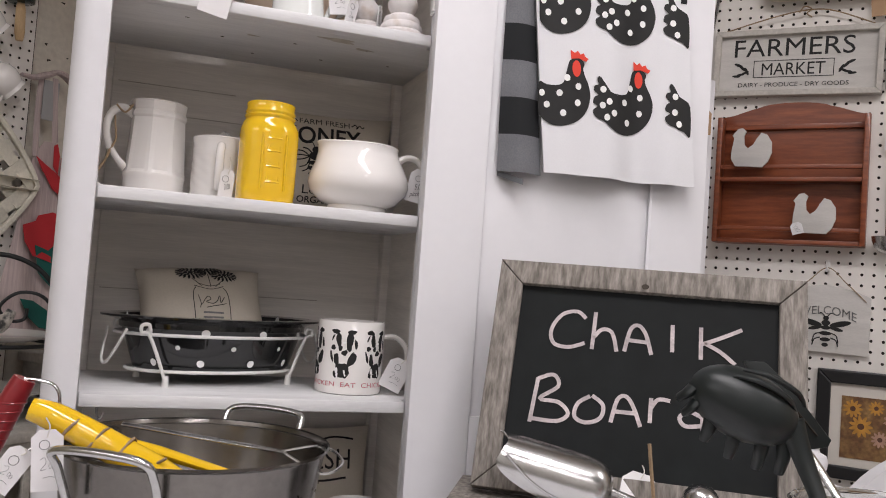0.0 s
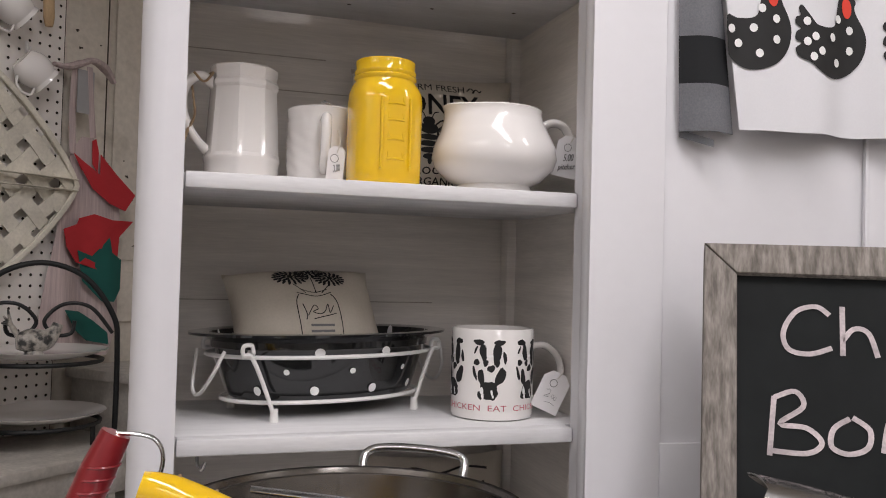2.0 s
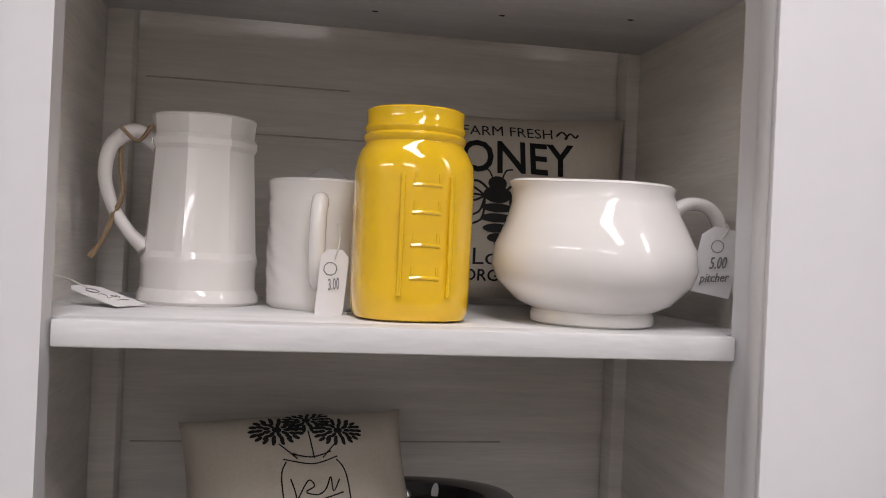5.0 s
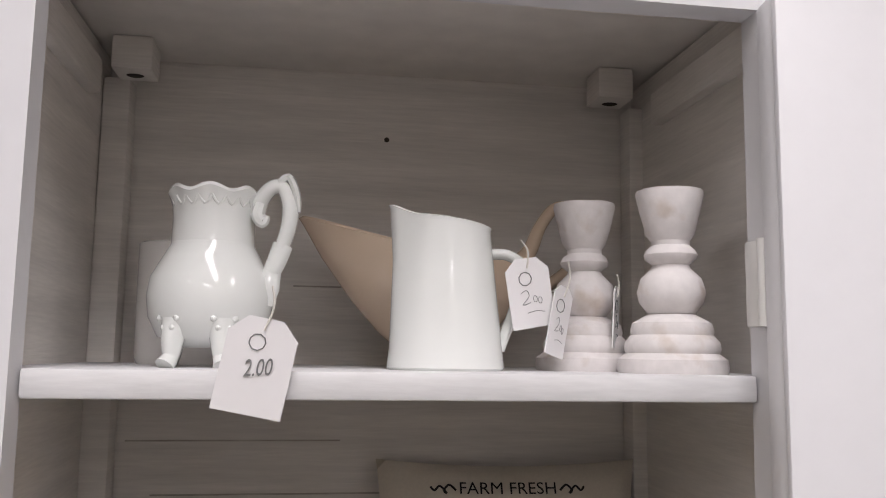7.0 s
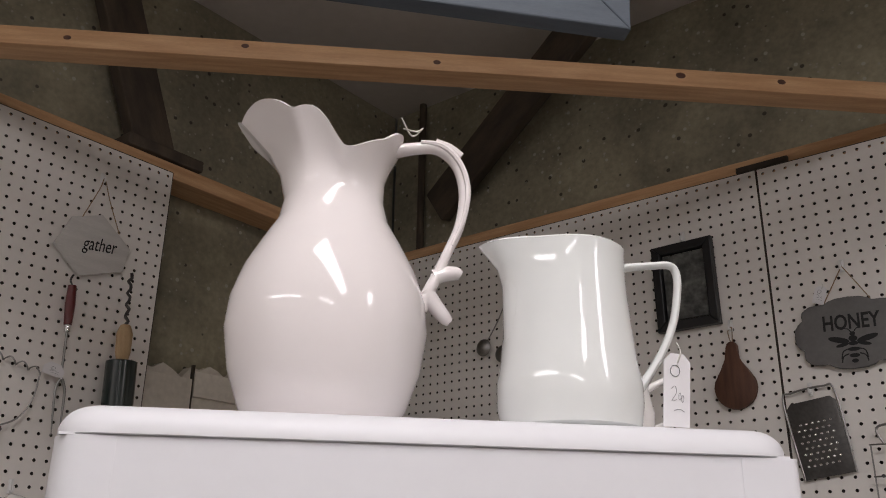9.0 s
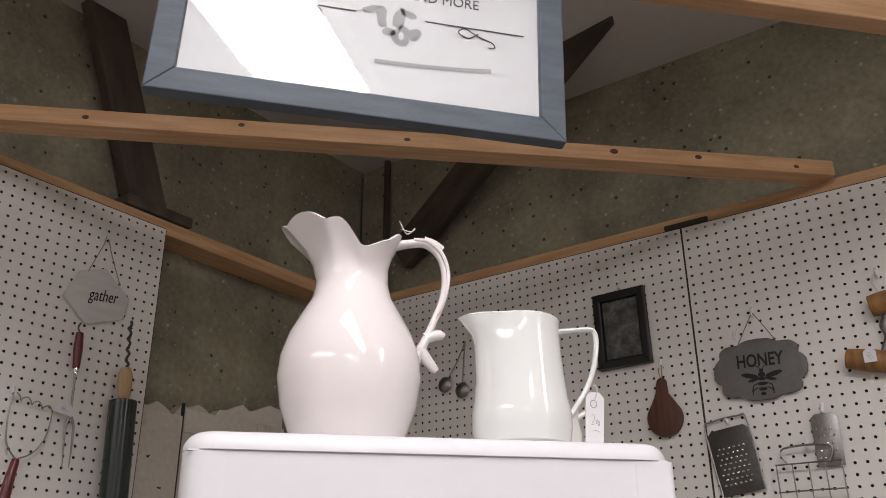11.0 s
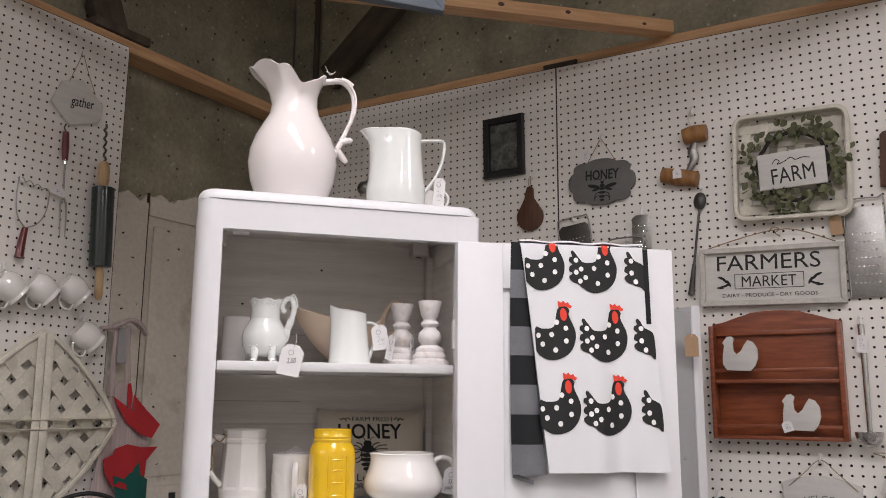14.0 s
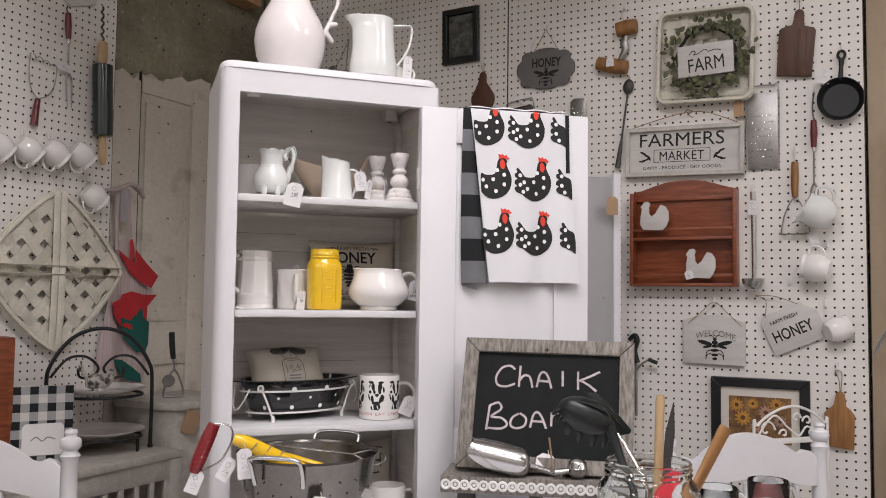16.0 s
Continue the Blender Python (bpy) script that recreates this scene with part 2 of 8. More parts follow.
# ---- mesh helpers ----
def mesh_of(name, bm, material, smooth=True, angle=40):
    me = bpy.data.meshes.new(name)
    bmesh.ops.recalc_face_normals(bm, faces=bm.faces)
    if smooth:
        limit = radians(angle)
        for f in bm.faces:
            f.smooth = True
        for e in bm.edges:
            if len(e.link_faces) == 2 and e.calc_face_angle(0) > limit:
                e.smooth = False
    bm.to_mesh(me)
    bm.free()
    me.materials.append(material)
    return me


def part(name, bm, material, parent=None, label="", at=None, smooth=True, angle=40):
    ob = new(name, mesh_of(name, bm, material, smooth, angle))
    if parent is not None:
        ob.parent = parent
    if at is not None:
        ob.matrix_basis = at
    if label:
        tagged(ob, label)
    return ob


def thing(name, label, category, m=None, group="", kind=""):
    e = new(name)
    e.empty_display_size = 0.02
    if m is not None:
        e.matrix_basis = m
    return tagged(e, label, category, group, kind)


def single(name, bm, material, label, category, m=None, group="", kind="", angle=40):
    ob = part(name, bm, material, None, "", m, angle=angle)
    return tagged(ob, label, category, group, kind)


def box(x0, x1, y0, y1, z0, z1, bevel=0.0, bm=None, seg=2):
    out = bm or bmesh.new()
    made = bmesh.ops.create_cube(out, size=1)
    vs = made["verts"]
    bmesh.ops.transform(out, matrix=Matrix.LocRotScale(((x0 + x1) / 2, (y0 + y1) / 2, (z0 + z1) / 2), None, (abs(x1 - x0), abs(y1 - y0), abs(z1 - z0))), verts=vs)
    if bevel:
        es = list({e for v in vs for e in v.link_edges})
        bmesh.ops.bevel(out, geom=es, offset=bevel, segments=seg, affect="EDGES", profile=0.5)
    return out


def lathe(profile, seg=40, bm=None, squash=None, close=False):
    """Turns (radius, height) pairs round z. squash(angle, r, z) -> (x, y, z) may bend the shape."""
    out = bm or bmesh.new()
    rings = []
    for r, z in profile:
        if r < 1e-6:
            p = squash(0, 0, z) if squash else (0, 0, z)
            rings.append([out.verts.new(p)])
        else:
            ring = []
            for i in range(seg):
                a = 2 * math.pi * i / seg
                ring.append(out.verts.new(squash(a, r, z) if squash else (r * math.cos(a), r * math.sin(a), z)))
            rings.append(ring)
    for a, b in zip(rings, rings[1:]):
        for i in range(seg):
            j = (i + 1) % seg
            if len(a) == 1 and len(b) == 1:
                continue
            if len(a) == 1:
                out.faces.new((a[0], b[j], b[i]))
            elif len(b) == 1:
                out.faces.new((a[i], a[j], b[0]))
            else:
                out.faces.new((a[i], a[j], b[j], b[i]))
    return out


def spline(points, n=8):
    """A smooth line through the points."""
    pts = [Vector(p) for p in points]
    out = []
    for i in range(len(pts) - 1):
        p0, p1, p2, p3 = pts[max(i - 1, 0)], pts[i], pts[i + 1], pts[min(i + 2, len(pts) - 1)]
        for k in range(n):
            t = k / n
            out.append(0.5 * ((2 * p1) + (p2 - p0) * t + (2 * p0 - 5 * p1 + 4 * p2 - p3) * t * t + (3 * p1 - p0 - 3 * p2 + p3) * t ** 3))
    out.append(pts[-1])
    return out


def tube(points, radius, seg=8, bm=None, flat=1.0, closed=False, smooth=6):
    """A round or flattened rod along a line; radius may be a list spread over its length."""
    out = bm or bmesh.new()
    pts = spline(points, smooth) if smooth else [Vector(p) for p in points]
    if closed:
        pts = pts[:-1]
    rings = []
    n = len(pts)
    up = Vector((0, 0, 1))
    prev = None
    for i, p in enumerate(pts):
        d = (pts[(i + 1) % n] - pts[i - 1]) if closed else (pts[min(i + 1, n - 1)] - pts[max(i - 1, 0)])
        d = d.normalized() if d.length > 1e-9 else Vector((1, 0, 0))
        if prev is None:
            ref = up if abs(d.dot(up)) < 0.9 else Vector((0, 1, 0))
            side = d.cross(ref).normalized()
        else:
            side = (prev - d * prev.dot(d)).normalized()
        prev = side
        other = side.cross(d)
        if isinstance(radius, (list, tuple)):
            s = i / max(1, n - 1) * (len(radius) - 1)
            k = min(int(s), len(radius) - 2)
            r = radius[k] + (radius[k + 1] - radius[k]) * (s - k)
        else:
            r = radius
        rings.append([out.verts.new(p + side * (r * math.cos(2 * math.pi * j / seg)) + other * (r * flat * math.sin(2 * math.pi * j / seg))) for j in range(seg)])
    pairs = list(zip(rings, rings[1:])) + ([(rings[-1], rings[0])] if closed else [])
    for a, b in pairs:
        for j in range(seg):
            k = (j + 1) % seg
            out.faces.new((a[j], a[k], b[k], b[j]))
    if not closed:
        out.faces.new(list(reversed(rings[0])))
        out.faces.new(rings[-1])
    return out


def plate(outline, y0, y1, bevel=0.0, bm=None):
    """A board cut to an outline of (x, z) pairs, from y0 to y1."""
    out = bm or bmesh.new()
    front = [out.verts.new((x, y0, z)) for x, z in outline]
    back = [out.verts.new((x, y1, z)) for x, z in outline]
    f = out.faces.new(front)
    out.faces.new(list(reversed(back)))
    n = len(outline)
    for i in range(n):
        j = (i + 1) % n
        out.faces.new((front[i], back[i], back[j], front[j]))
    if bevel:
        bmesh.ops.bevel(out, geom=list(f.edges), offset=bevel, segments=2, affect="EDGES", profile=0.5)
    return out


def arc(cx, cz, r, a0, a1, n=10, rz=None):
    return [(cx + r * math.cos(radians(a0 + (a1 - a0) * i / n)), cz + (rz or r) * math.sin(radians(a0 + (a1 - a0) * i / n))) for i in range(n + 1)]


def ring_frame(x0, x1, z0, z1, w, y0, y1, bevel=0.002):
    """Four mitred members of a picture frame, as one mesh."""
    out = bmesh.new()
    outer, inner = [(x0, z0), (x1, z0), (x1, z1), (x0, z1)], [(x0 + w, z0 + w), (x1 - w, z0 + w), (x1 - w, z1 - w), (x0 + w, z1 - w)]
    for i in range(4):
        j = (i + 1) % 4
        plate([outer[i], outer[j], inner[j], inner[i]], y0, y1, bevel, out)
    return out


def letters(text, width, height, material, parent, at, name="lettering", label="", thick=0.0006, shear=0.0, space=1.0, bold=0.0):
    """Raised or printed words in Blender's own font, in the plane x-z of the pose, middle at its origin."""
    cu = bpy.data.curves.new(name, "FONT")
    cu.body, cu.align_x, cu.align_y, cu.extrude, cu.shear, cu.space_character = text, "CENTER", "CENTER", 0.001, shear, space
    cu.resolution_u, cu.offset = 3, bold
    tmp = bpy.data.objects.new("tmp", cu)
    me = bpy.data.meshes.new_from_object(tmp)
    bpy.data.objects.remove(tmp)
    bpy.data.curves.remove(cu)
    xs, ys = [v.co.x for v in me.vertices], [v.co.y for v in me.vertices]
    mx, my, sx, sy = (min(xs) + max(xs)) / 2, (min(ys) + max(ys)) / 2, width / (max(xs) - min(xs)), height / (max(ys) - min(ys))
    for v in me.vertices:
        v.co = ((v.co.x - mx) * sx, -v.co.z * thick / 0.001, (v.co.y - my) * sy)
    me.materials.clear()
    me.materials.append(material)
    me.name = name
    ob = new(name, me)
    ob.parent = parent
    ob.matrix_basis = at
    if label:
        tagged(ob, label)
    return ob


def price_tag(m, w=0.028, h=0.04, string=0.03, label="white card price tag with handwritten pen marks on a string", material=None, group="price tags", words=()):
    """A cut-corner tag that hangs by a string; origin at its hole, hanging down -z, face towards -y."""
    t = thing("price_tag", label, "tag", m, group)
    c = w * 0.25
    part("card", plate([(-w / 2, -h), (w / 2, -h), (w / 2, -c + 0.004), (w / 2 - c, 0.004), (-w / 2 + c, 0.004), (-w / 2, -c + 0.004)], -0.0004, 0.0004), material or TAG_PAPER, t)
    if string:
        part("string", tube([(0, -0.0006, -0.002), (0.002, -0.001, string * 0.5), (-0.001, 0, string)], 0.0006, 5), STRING, t)
    if material is None:
        bm = bmesh.new()
        tube([(-0.004 + 0.004 * math.cos(a) + 0.002, -0.0007, -0.008 + 0.004 * math.sin(a)) for a in [k * 0.7 for k in range(10)]], 0.0003, 4, bm, smooth=0)
        part("pen_circle", bm, GREY_INK, t)
        for k, word in enumerate(words):
            letters(word, w * (0.42 if k == 0 else 0.72), h * 0.19, GREY_INK, t, pose(0.001, -0.0006, -h * (0.46 + 0.27 * k), 0, -14, 0), "pen_writing", shear=0.3)
        if words:
            return t
        bm = bmesh.new()
        tube([(-w * 0.22, -0.0007, -h * 0.44), (-w * 0.08, -0.0007, -h * 0.40), (-w * 0.04, -0.0007, -h * 0.50), (-w * 0.2, -0.0007, -h * 0.62), (-w * 0.02, -0.0007, -h * 0.60)], 0.00018, 4, bm)
        for k in range(2):
            tube([(w * (0.10 + 0.11 * k + 0.045 * math.cos(a)), -0.0007, -h * (0.55 + 0.05 * math.sin(a) + 0.03 * k)) for a in [q * 0.9 for q in range(8)]], 0.00016, 4, bm)
        tube([(-w * 0.12, -0.0007, -h * 0.76), (w * 0.1, -0.0007, -h * 0.74), (w * 0.28, -0.0007, -h * 0.77)], 0.00018, 4, bm)
        part("pen_scrawl", bm, GREY_INK, t)
    return t


def thicken(bm, t):
    """Gives an open sheet a thickness."""
    bm.normal_update()
    faces, rim = list(bm.faces), [e for e in bm.edges if len(e.link_faces) == 1]
    copy = {v: bm.verts.new(v.co - v.normal * t) for v in list(bm.verts)}
    for f in faces:
        bm.faces.new([copy[v] for v in reversed(f.verts)])
    for ed in rim:
        p, q = ed.verts
        bm.faces.new((p, q, copy[q], copy[p]))
    return bm


# ---- the room ----
def pegboard(name, m, x0, x1, z0, z1, label):
    """A hardboard sheet with real holes an inch apart."""
    pitch, hole, thick = 0.0254, 0.0036, 0.0045
    nx, nz = int((x1 - x0) / pitch), int((z1 - z0) / pitch)
    px, pz = (x1 - x0) / nx, (z1 - z0) / nz
    unit = [(-1, -1), (0, -1), (1, -1), (1, 0), (1, 1), (0, 1), (-1, 1), (-1, 0)]
    outer = np.array([(a * px / 2, b * pz / 2) for a, b in unit])
    inner = np.array([(a, b) for a, b in unit], float)
    inner = inner / np.linalg.norm(inner, axis=1)[:, None] * hole
    cell = np.concatenate([np.c_[outer[:, 0], np.zeros(8), outer[:, 1]], np.c_[inner[:, 0], np.zeros(8), inner[:, 1]], np.c_[inner[:, 0], np.full(8, thick), inner[:, 1]]])
    faces = []
    for i in range(8):
        j = (i + 1) % 8
        faces += [(i, j, 8 + j, 8 + i), (8 + i, 8 + j, 16 + j, 16 + i)]
    faces = np.array(faces)
    gx, gz = np.meshgrid(x0 + px * (np.arange(nx) + 0.5), z0 + pz * (np.arange(nz) + 0.5))
    mid = np.c_[gx.ravel(), np.zeros(nx * nz), gz.ravel()]
    verts = (mid[:, None, :] + cell[None]).reshape(-1, 3)
    quads = (faces[None] + (np.arange(nx * nz) * 24)[:, None, None]).reshape(-1, 4)
    me = bpy.data.meshes.new(name)
    me.from_pydata(verts.tolist(), [], quads.tolist())
    me.materials.append(PEG)
    me.materials.append(OLD_DARK)  # bare brown board inside each hole
    me.polygons.foreach_set("material_index", np.tile(np.tile([0, 1], 8), nx * nz).astype(np.int32))
    ob = new(name, me)
    ob.matrix_basis = m
    rim = bmesh.new()
    # added dark sheet stands in for the shade seen through the holes
    box(x0, x1, 0.014, 0.018, z0, z1, 0, rim)
    box(x0 - 0.002, x0, 0, thick, z0, z1, 0, rim)
    box(x1, x1 + 0.002, 0, thick, z0, z1, 0, rim)
    box(x0, x1, 0, thick, z1, z1 + 0.002, 0, rim)
    part("edge_and_dark_backing", rim, OLD_DARK, ob, smooth=False)
    return tagged(ob, label, "pegboard", kind="structure")


def structure(name, bm, material, label, m=None, category="wall"):
    ob = part(name, bm, material, None, "", m, smooth=False)
    return tagged(ob, label, category, kind="structure")


PEG_TOP = 2.433
R_SEAM, R_END, L_END = 1.136, 2.312, -0.804
pegboard("pegboard_1", WR, 0.045, R_SEAM - 0.0025, 0.55, PEG_TOP, "white perforated hardboard sheet on the right wall")
pegboard("pegboard_2", WR, R_SEAM + 0.0025, R_END, 0.55, PEG_TOP, "white perforated hardboard sheet with a dark end edge")
pegboard("pegboard_3", WL, L_END - 1.22, L_END, 0.55, PEG_TOP + 0.012, "white perforated hardboard sheet on the left wall")
structure("wall_lower_1", box(0.045, R_END, 0, 0.006, 0, 0.549), PEG, "plain white hardboard below the perforated sheets", WR)
structure("wall_lower_2", box(L_END - 1.22, L_END, 0, 0.006, 0, 0.549), PEG, "plain white hardboard below the perforated sheet", WL)
structure("wall_right", box(-0.10, 5.2, 0.105, 0.3, 0, CEIL), CONCRETE, "grey-green aggregate concrete wall", WR)
structure("wall_left", box(-5.2, 0.10, 0.105, 0.3, 0, CEIL), CONCRETE, "grey-green aggregate concrete wall", WL)
structure("wall_beige", box(R_END + 0.01, 5.2, 0.02, 0.06, 0, 2.6), BEIGE, "plain beige panelled partition", WR)
structure("wall_back_1", box(-5.4, -5.2, -5.4, 0.3, 0, CEIL), WALL_PAINT, "plain off-white wall closing the room", WL)
structure("wall_back_2", box(5.2, 5.4, -5.4, 0.3, 0, CEIL), WALL_PAINT, "plain off-white wall closing the room", WR)
structure("floor", box(-5.4, 5.4, -5.4, 5.4, -0.1, 0), FLOOR_MAT, "worn grey concrete floor", pose(0.3, -0.6, 0, 0, 0, RIGHT_ANGLE), "floor")
structure("ceiling", box(-5.4, 5.4, -5.4, 5.4, CEIL, CEIL + 0.1), CEILING_PAINT, "plain grey painted ceiling", pose(0.3, -0.6, 0, 0, 0, RIGHT_ANGLE), "ceiling")
structure("corner_pipe", tube([(0.035, 0.085, 0.0), (0.035, 0.085, CEIL)], 0.012, 10, smooth=0), OLD_TIMBER, "dark upright pipe in the wall corner", WR, "pipe")

# pine framing
structure("top_plate_1", box(0.0, 3.2, 0.008, 0.1, PEG_TOP - 0.012, PEG_TOP + 0.036, 0.003), PINE, "pine stud laid along the top of the pegboard", WR, "beam")
structure("top_plate_2", box(-2.4, -0.03, 0.008, 0.1, PEG_TOP + 0.002, PEG_TOP + 0.042, 0.003), PINE, "pine stud laid along the top of the pegboard", WL, "beam")
beam = thing("ceiling_beam", "knotty pine stud spanning the corner between the walls", "beam", pose(0.35, 1.905, 2.414, 0, 0, -3.4), kind="structure")
part("stud", box(-1.9, 1.0, 0, 0.06, 0.048, 0.088, 0.003), PINE, beam)
for kx, kz, kr in ((0.44, 0.072, 0.007), (0.65, 0.072, 0.006), (-0.05, 0.066, 0.005), (-0.42, 0.075, 0.005), (-0.75, 0.068, 0.005), (0.9, 0.064, 0.005)):
    part("knot", lathe([(0, 0.0004), (kr * 0.6, 0.0006), (kr, 0)], 12, squash=lambda a, r, z: (kx + 1.5 * r * math.cos(a), -z, kz + r * math.sin(a))), WALNUT, beam)
for name, a, b, m in (("brace_1", (-0.835, 0.05, 2.49), (-1.07, 0.05, 3.06), WL), ("brace_2", (0.12, 0.07, 2.62), (1.08, -0.20, 3.09), WR)):
    va, vb = Vector(a), Vector(b)
    d = vb - va
    rot = Vector((0, 0, 1)).rotation_difference(d).to_matrix().to_4x4()
    structure(name, box(-0.055, 0.055, -0.02, 0.02, 0, d.length, 0.004), OLD_TIMBER, "old dark timber brace running up to the ceiling", m @ Matrix.Translation(va) @ rot, "brace")
structure("brace_foot", box(-0.93, -0.72, 0.0, 0.09, PEG_TOP + 0.045, PEG_TOP + 0.075, 0.004), OLD_TIMBER, "dark timber foot block under the brace", WL, "brace")
structure("peg_clip", box(1.09, 1.21, -0.001, 0.012, PEG_TOP + 0.003, PEG_TOP + 0.018, 0.002), OLD_DARK, "dark splice block at the pegboard seam", WR, "trim")
# housings for all four, three of them for the added fill lamps
for lx, ly, lturn, lwatts in LAMPS:
    fx = thing("unseen_light_fixture", "white metal ceiling fixture, unseen, three of four added for fill", "ceiling light", pose(lx, ly, 0, 0, 0, lturn), "ceiling fixtures")
    part("housing", box(-1.14, 1.14, -0.155, 0.155, 2.945, CEIL, 0.006), WHITE_METAL, fx)

STAIN = mat("thin_brown_stain", (0.58, 0.54, 0.48), 0.8, vary=0.3, scale=40, fine=90, bump=0.05)


def oval(bm, cu, cv, ru, rv, surface, off=0.0006, turn=0.0, rings=3, seg=18, wobble=0.0):
    """A filled ellipse laid on a surface, with an uneven edge where wobble is given."""
    c, s = math.cos(radians(turn)), math.sin(radians(turn))
    mid = bm.verts.new(surface(cu, cv, off))
    prev = None
    for k in range(1, rings + 1):
        ring = []
        for i in range(seg):
            a = 2 * math.pi * i / seg
            w = 1 + wobble * math.sin(a * 3 + cu * 91) + wobble * 0.6 * math.sin(a * 5 + cv * 77)
            x, y = ru * k / rings * math.cos(a) * w, rv * k / rings * math.sin(a) * w
            ring.append(bm.verts.new(surface(cu + x * c - y * s, cv + x * s + y * c, off)))
        for i in range(seg):
            j = (i + 1) % seg
            bm.faces.new((mid, ring[i], ring[j]) if prev is None else (prev[i], ring[i], ring[j], prev[j]))
        prev = ring
    return bm


# ---- the white cabinet ----
S1, S2, S3, S4 = 1.386, 1.159, 0.930, 0.70
LID = 1.648


def cabinet():
    c = thing("cabinet", "tall white painted cabinet with open door and four shelves", "cabinet", pose(0, 0, 0))
    x0, x1, y0, y1 = -0.038, 0.412, 1.0, 1.274
    r = 0.022
    # lid: a slab with round corners and a quarter-round top edge
    bm = bmesh.new()
    rows, edge = [], 0.0165
    for z, inset in [(1.6302, 0.0008), (1.6307, 0.0)] + [(LID - edge + edge * math.sin(radians(a)), edge * (1 - math.cos(radians(a)))) for a in range(0, 91, 10)]:
        rad = 0.03 - inset
        ring = []
        for cx, a0 in ((x0 + 0.029, 180), (x1 - 0.029, 270)):
            ring += [(cx + rad * math.cos(radians(a)), y0 + 0.029 + rad * math.sin(radians(a))) for a in range(a0, a0 + 91, 9)]
        ring += [(x1 + 0.001 - inset, y1), (x0 - 0.001 + inset, y1)]
        rows.append([bm.verts.new((x, y, z)) for x, y in ring])
    for lo, hi in zip(rows, rows[1:]):
        for i in range(len(lo)):
            j = (i + 1) % len(lo)
            bm.faces.new((lo[i], lo[j], hi[j], hi[i]))
    bm.faces.new(rows[-1])
    bm.faces.new(list(reversed(rows[0])))
    part("lid", bm, CAB_PAINT, c, "white lid with a rounded edge")
    part("lid_core", box(x0 + 0.006, x1 - 0.006, y0 + 0.003, y1 - 0.004, 1.6296, 1.6310), CAB_PAINT, c)
    # sides with rounded front edges that turn into the front stiles
    for side in (-1, 1):
        if side < 0:
            prof = [(0.0, y0 + 0.02), (0.0, y0 + 0.001)] + [(x0 + r + r * math.cos(radians(a)), y0 + r + r * math.sin(radians(a))) for a in range(270, 179, -15)] + [(x0, y1), (x0 + 0.008, y1), (x0 + 0.008, y0 + 0.03), (x0 + 0.014, y0 + 0.02)]
        else:
            q = 0.008
            prof = [(0.372, y0 + 0.02), (0.372, y0 + 0.001)] + [(x1 - q + q * math.cos(radians(a)), y0 + q + q * math.sin(radians(a))) for a in range(270, 361, 15)] + [(x1, y1), (x1 - 0.008, y1), (x1 - 0.008, y0 + 0.03), (x1 - 0.014, y0 + 0.02)]
        bm = bmesh.new()
        lo, hi = [bm.verts.new((x, y, 0.02)) for x, y in prof], [bm.verts.new((x, y, 1.6294)) for x, y in prof]
        bm.faces.new(hi)
        bm.faces.new(list(reversed(lo)))
        for i in range(len(lo)):
            j = (i + 1) % len(lo)
            bm.faces.new((lo[i], lo[j], hi[j], hi[i]))
        part("side_panel", bm, CAB_PAINT, c)
        ix = x0 + 0.0085 if side < 0 else x1 - 0.0085
        part("side_lining", box(ix, ix + 0.003 * -side, y0 + 0.03, 1.262, 0.05, 1.62), CAB_INSIDE, c, "brushed whitewashed inner side")
        px = -0.026 if side < 0 else 0.389
        part("corner_post", box(px, px + 0.020, 1.238, 1.2605, 0.05, 1.60, 0.002), CAB_INSIDE, c)
        bx = -0.014 if side < 0 else 0.352
        block = part("corner_block", box(bx, bx + 0.029, 1.206, 1.2375, 1.597, 1.622, 0.002), CAB_INSIDE, c)
        part("screw_hole", lathe([(0, 0.0), (0.004, 0.0005), (0.005, 0)], 12, squash=lambda a, rr, z: (bx + 0.0145 + 1.3 * rr * math.cos(a), 1.2215 + rr * math.sin(a), 1.5965 - z)), OLD_DARK, block)
        part("top_cleat", box(ix, ix - side * 0.012, 1.04, 1.2, 1.575, 1.6, 0.002), CAB_INSIDE, c)
    part("label_strip", box(0.016, 0.040, 1.0200, 1.0206, 1.5795, 1.5845), TAG_PAPER, c, "small yellowed label under the top rail")
    part("top_rail", box(-0.012, 0.384, y0 + 0.0013, y0 + 0.0195, 1.585, 1.6294), CAB_PAINT, c)
    part("back_panel", box(-0.036, 0.404, 1.262, 1.272, 0.05, 1.6290), CAB_INSIDE, c, "whitewashed plank back with brush marks")
    part("inner_top", box(-0.036, 0.404, 1.03, 1.2615, 1.622, 1.630), CAB_INSIDE, c)
    part("base", box(x0 + 0.01, x1 - 0.01, 1.02, 1.28, 0.0, 0.049, 0.003), CAB_PAINT, c)
    for z in (S1, S2, S3, S4, 0.40):
        part("shelf", box(-0.034, 0.401, 1.0305, 1.2375, z - 0.0135, z, 0.001), SHELF_PAINT, c)
        part("shelf_nosing", box(0.0015, 0.3705, 1.0115, 1.0303, z - 0.014, z + 0.0002, 0.0015), SHELF_PAINT, c)
    for nx, nz in ((0.191, 1.568), (0.05, 1.500)):
        part("nail_head", lathe([(0, 0.001), (0.0016, 0.0006), (0.0022, 0)], 10, squash=lambda a, rr, z: (nx + rr * math.cos(a), 1.2618 - z, nz + rr * math.sin(a))), OLD_DARK, c)
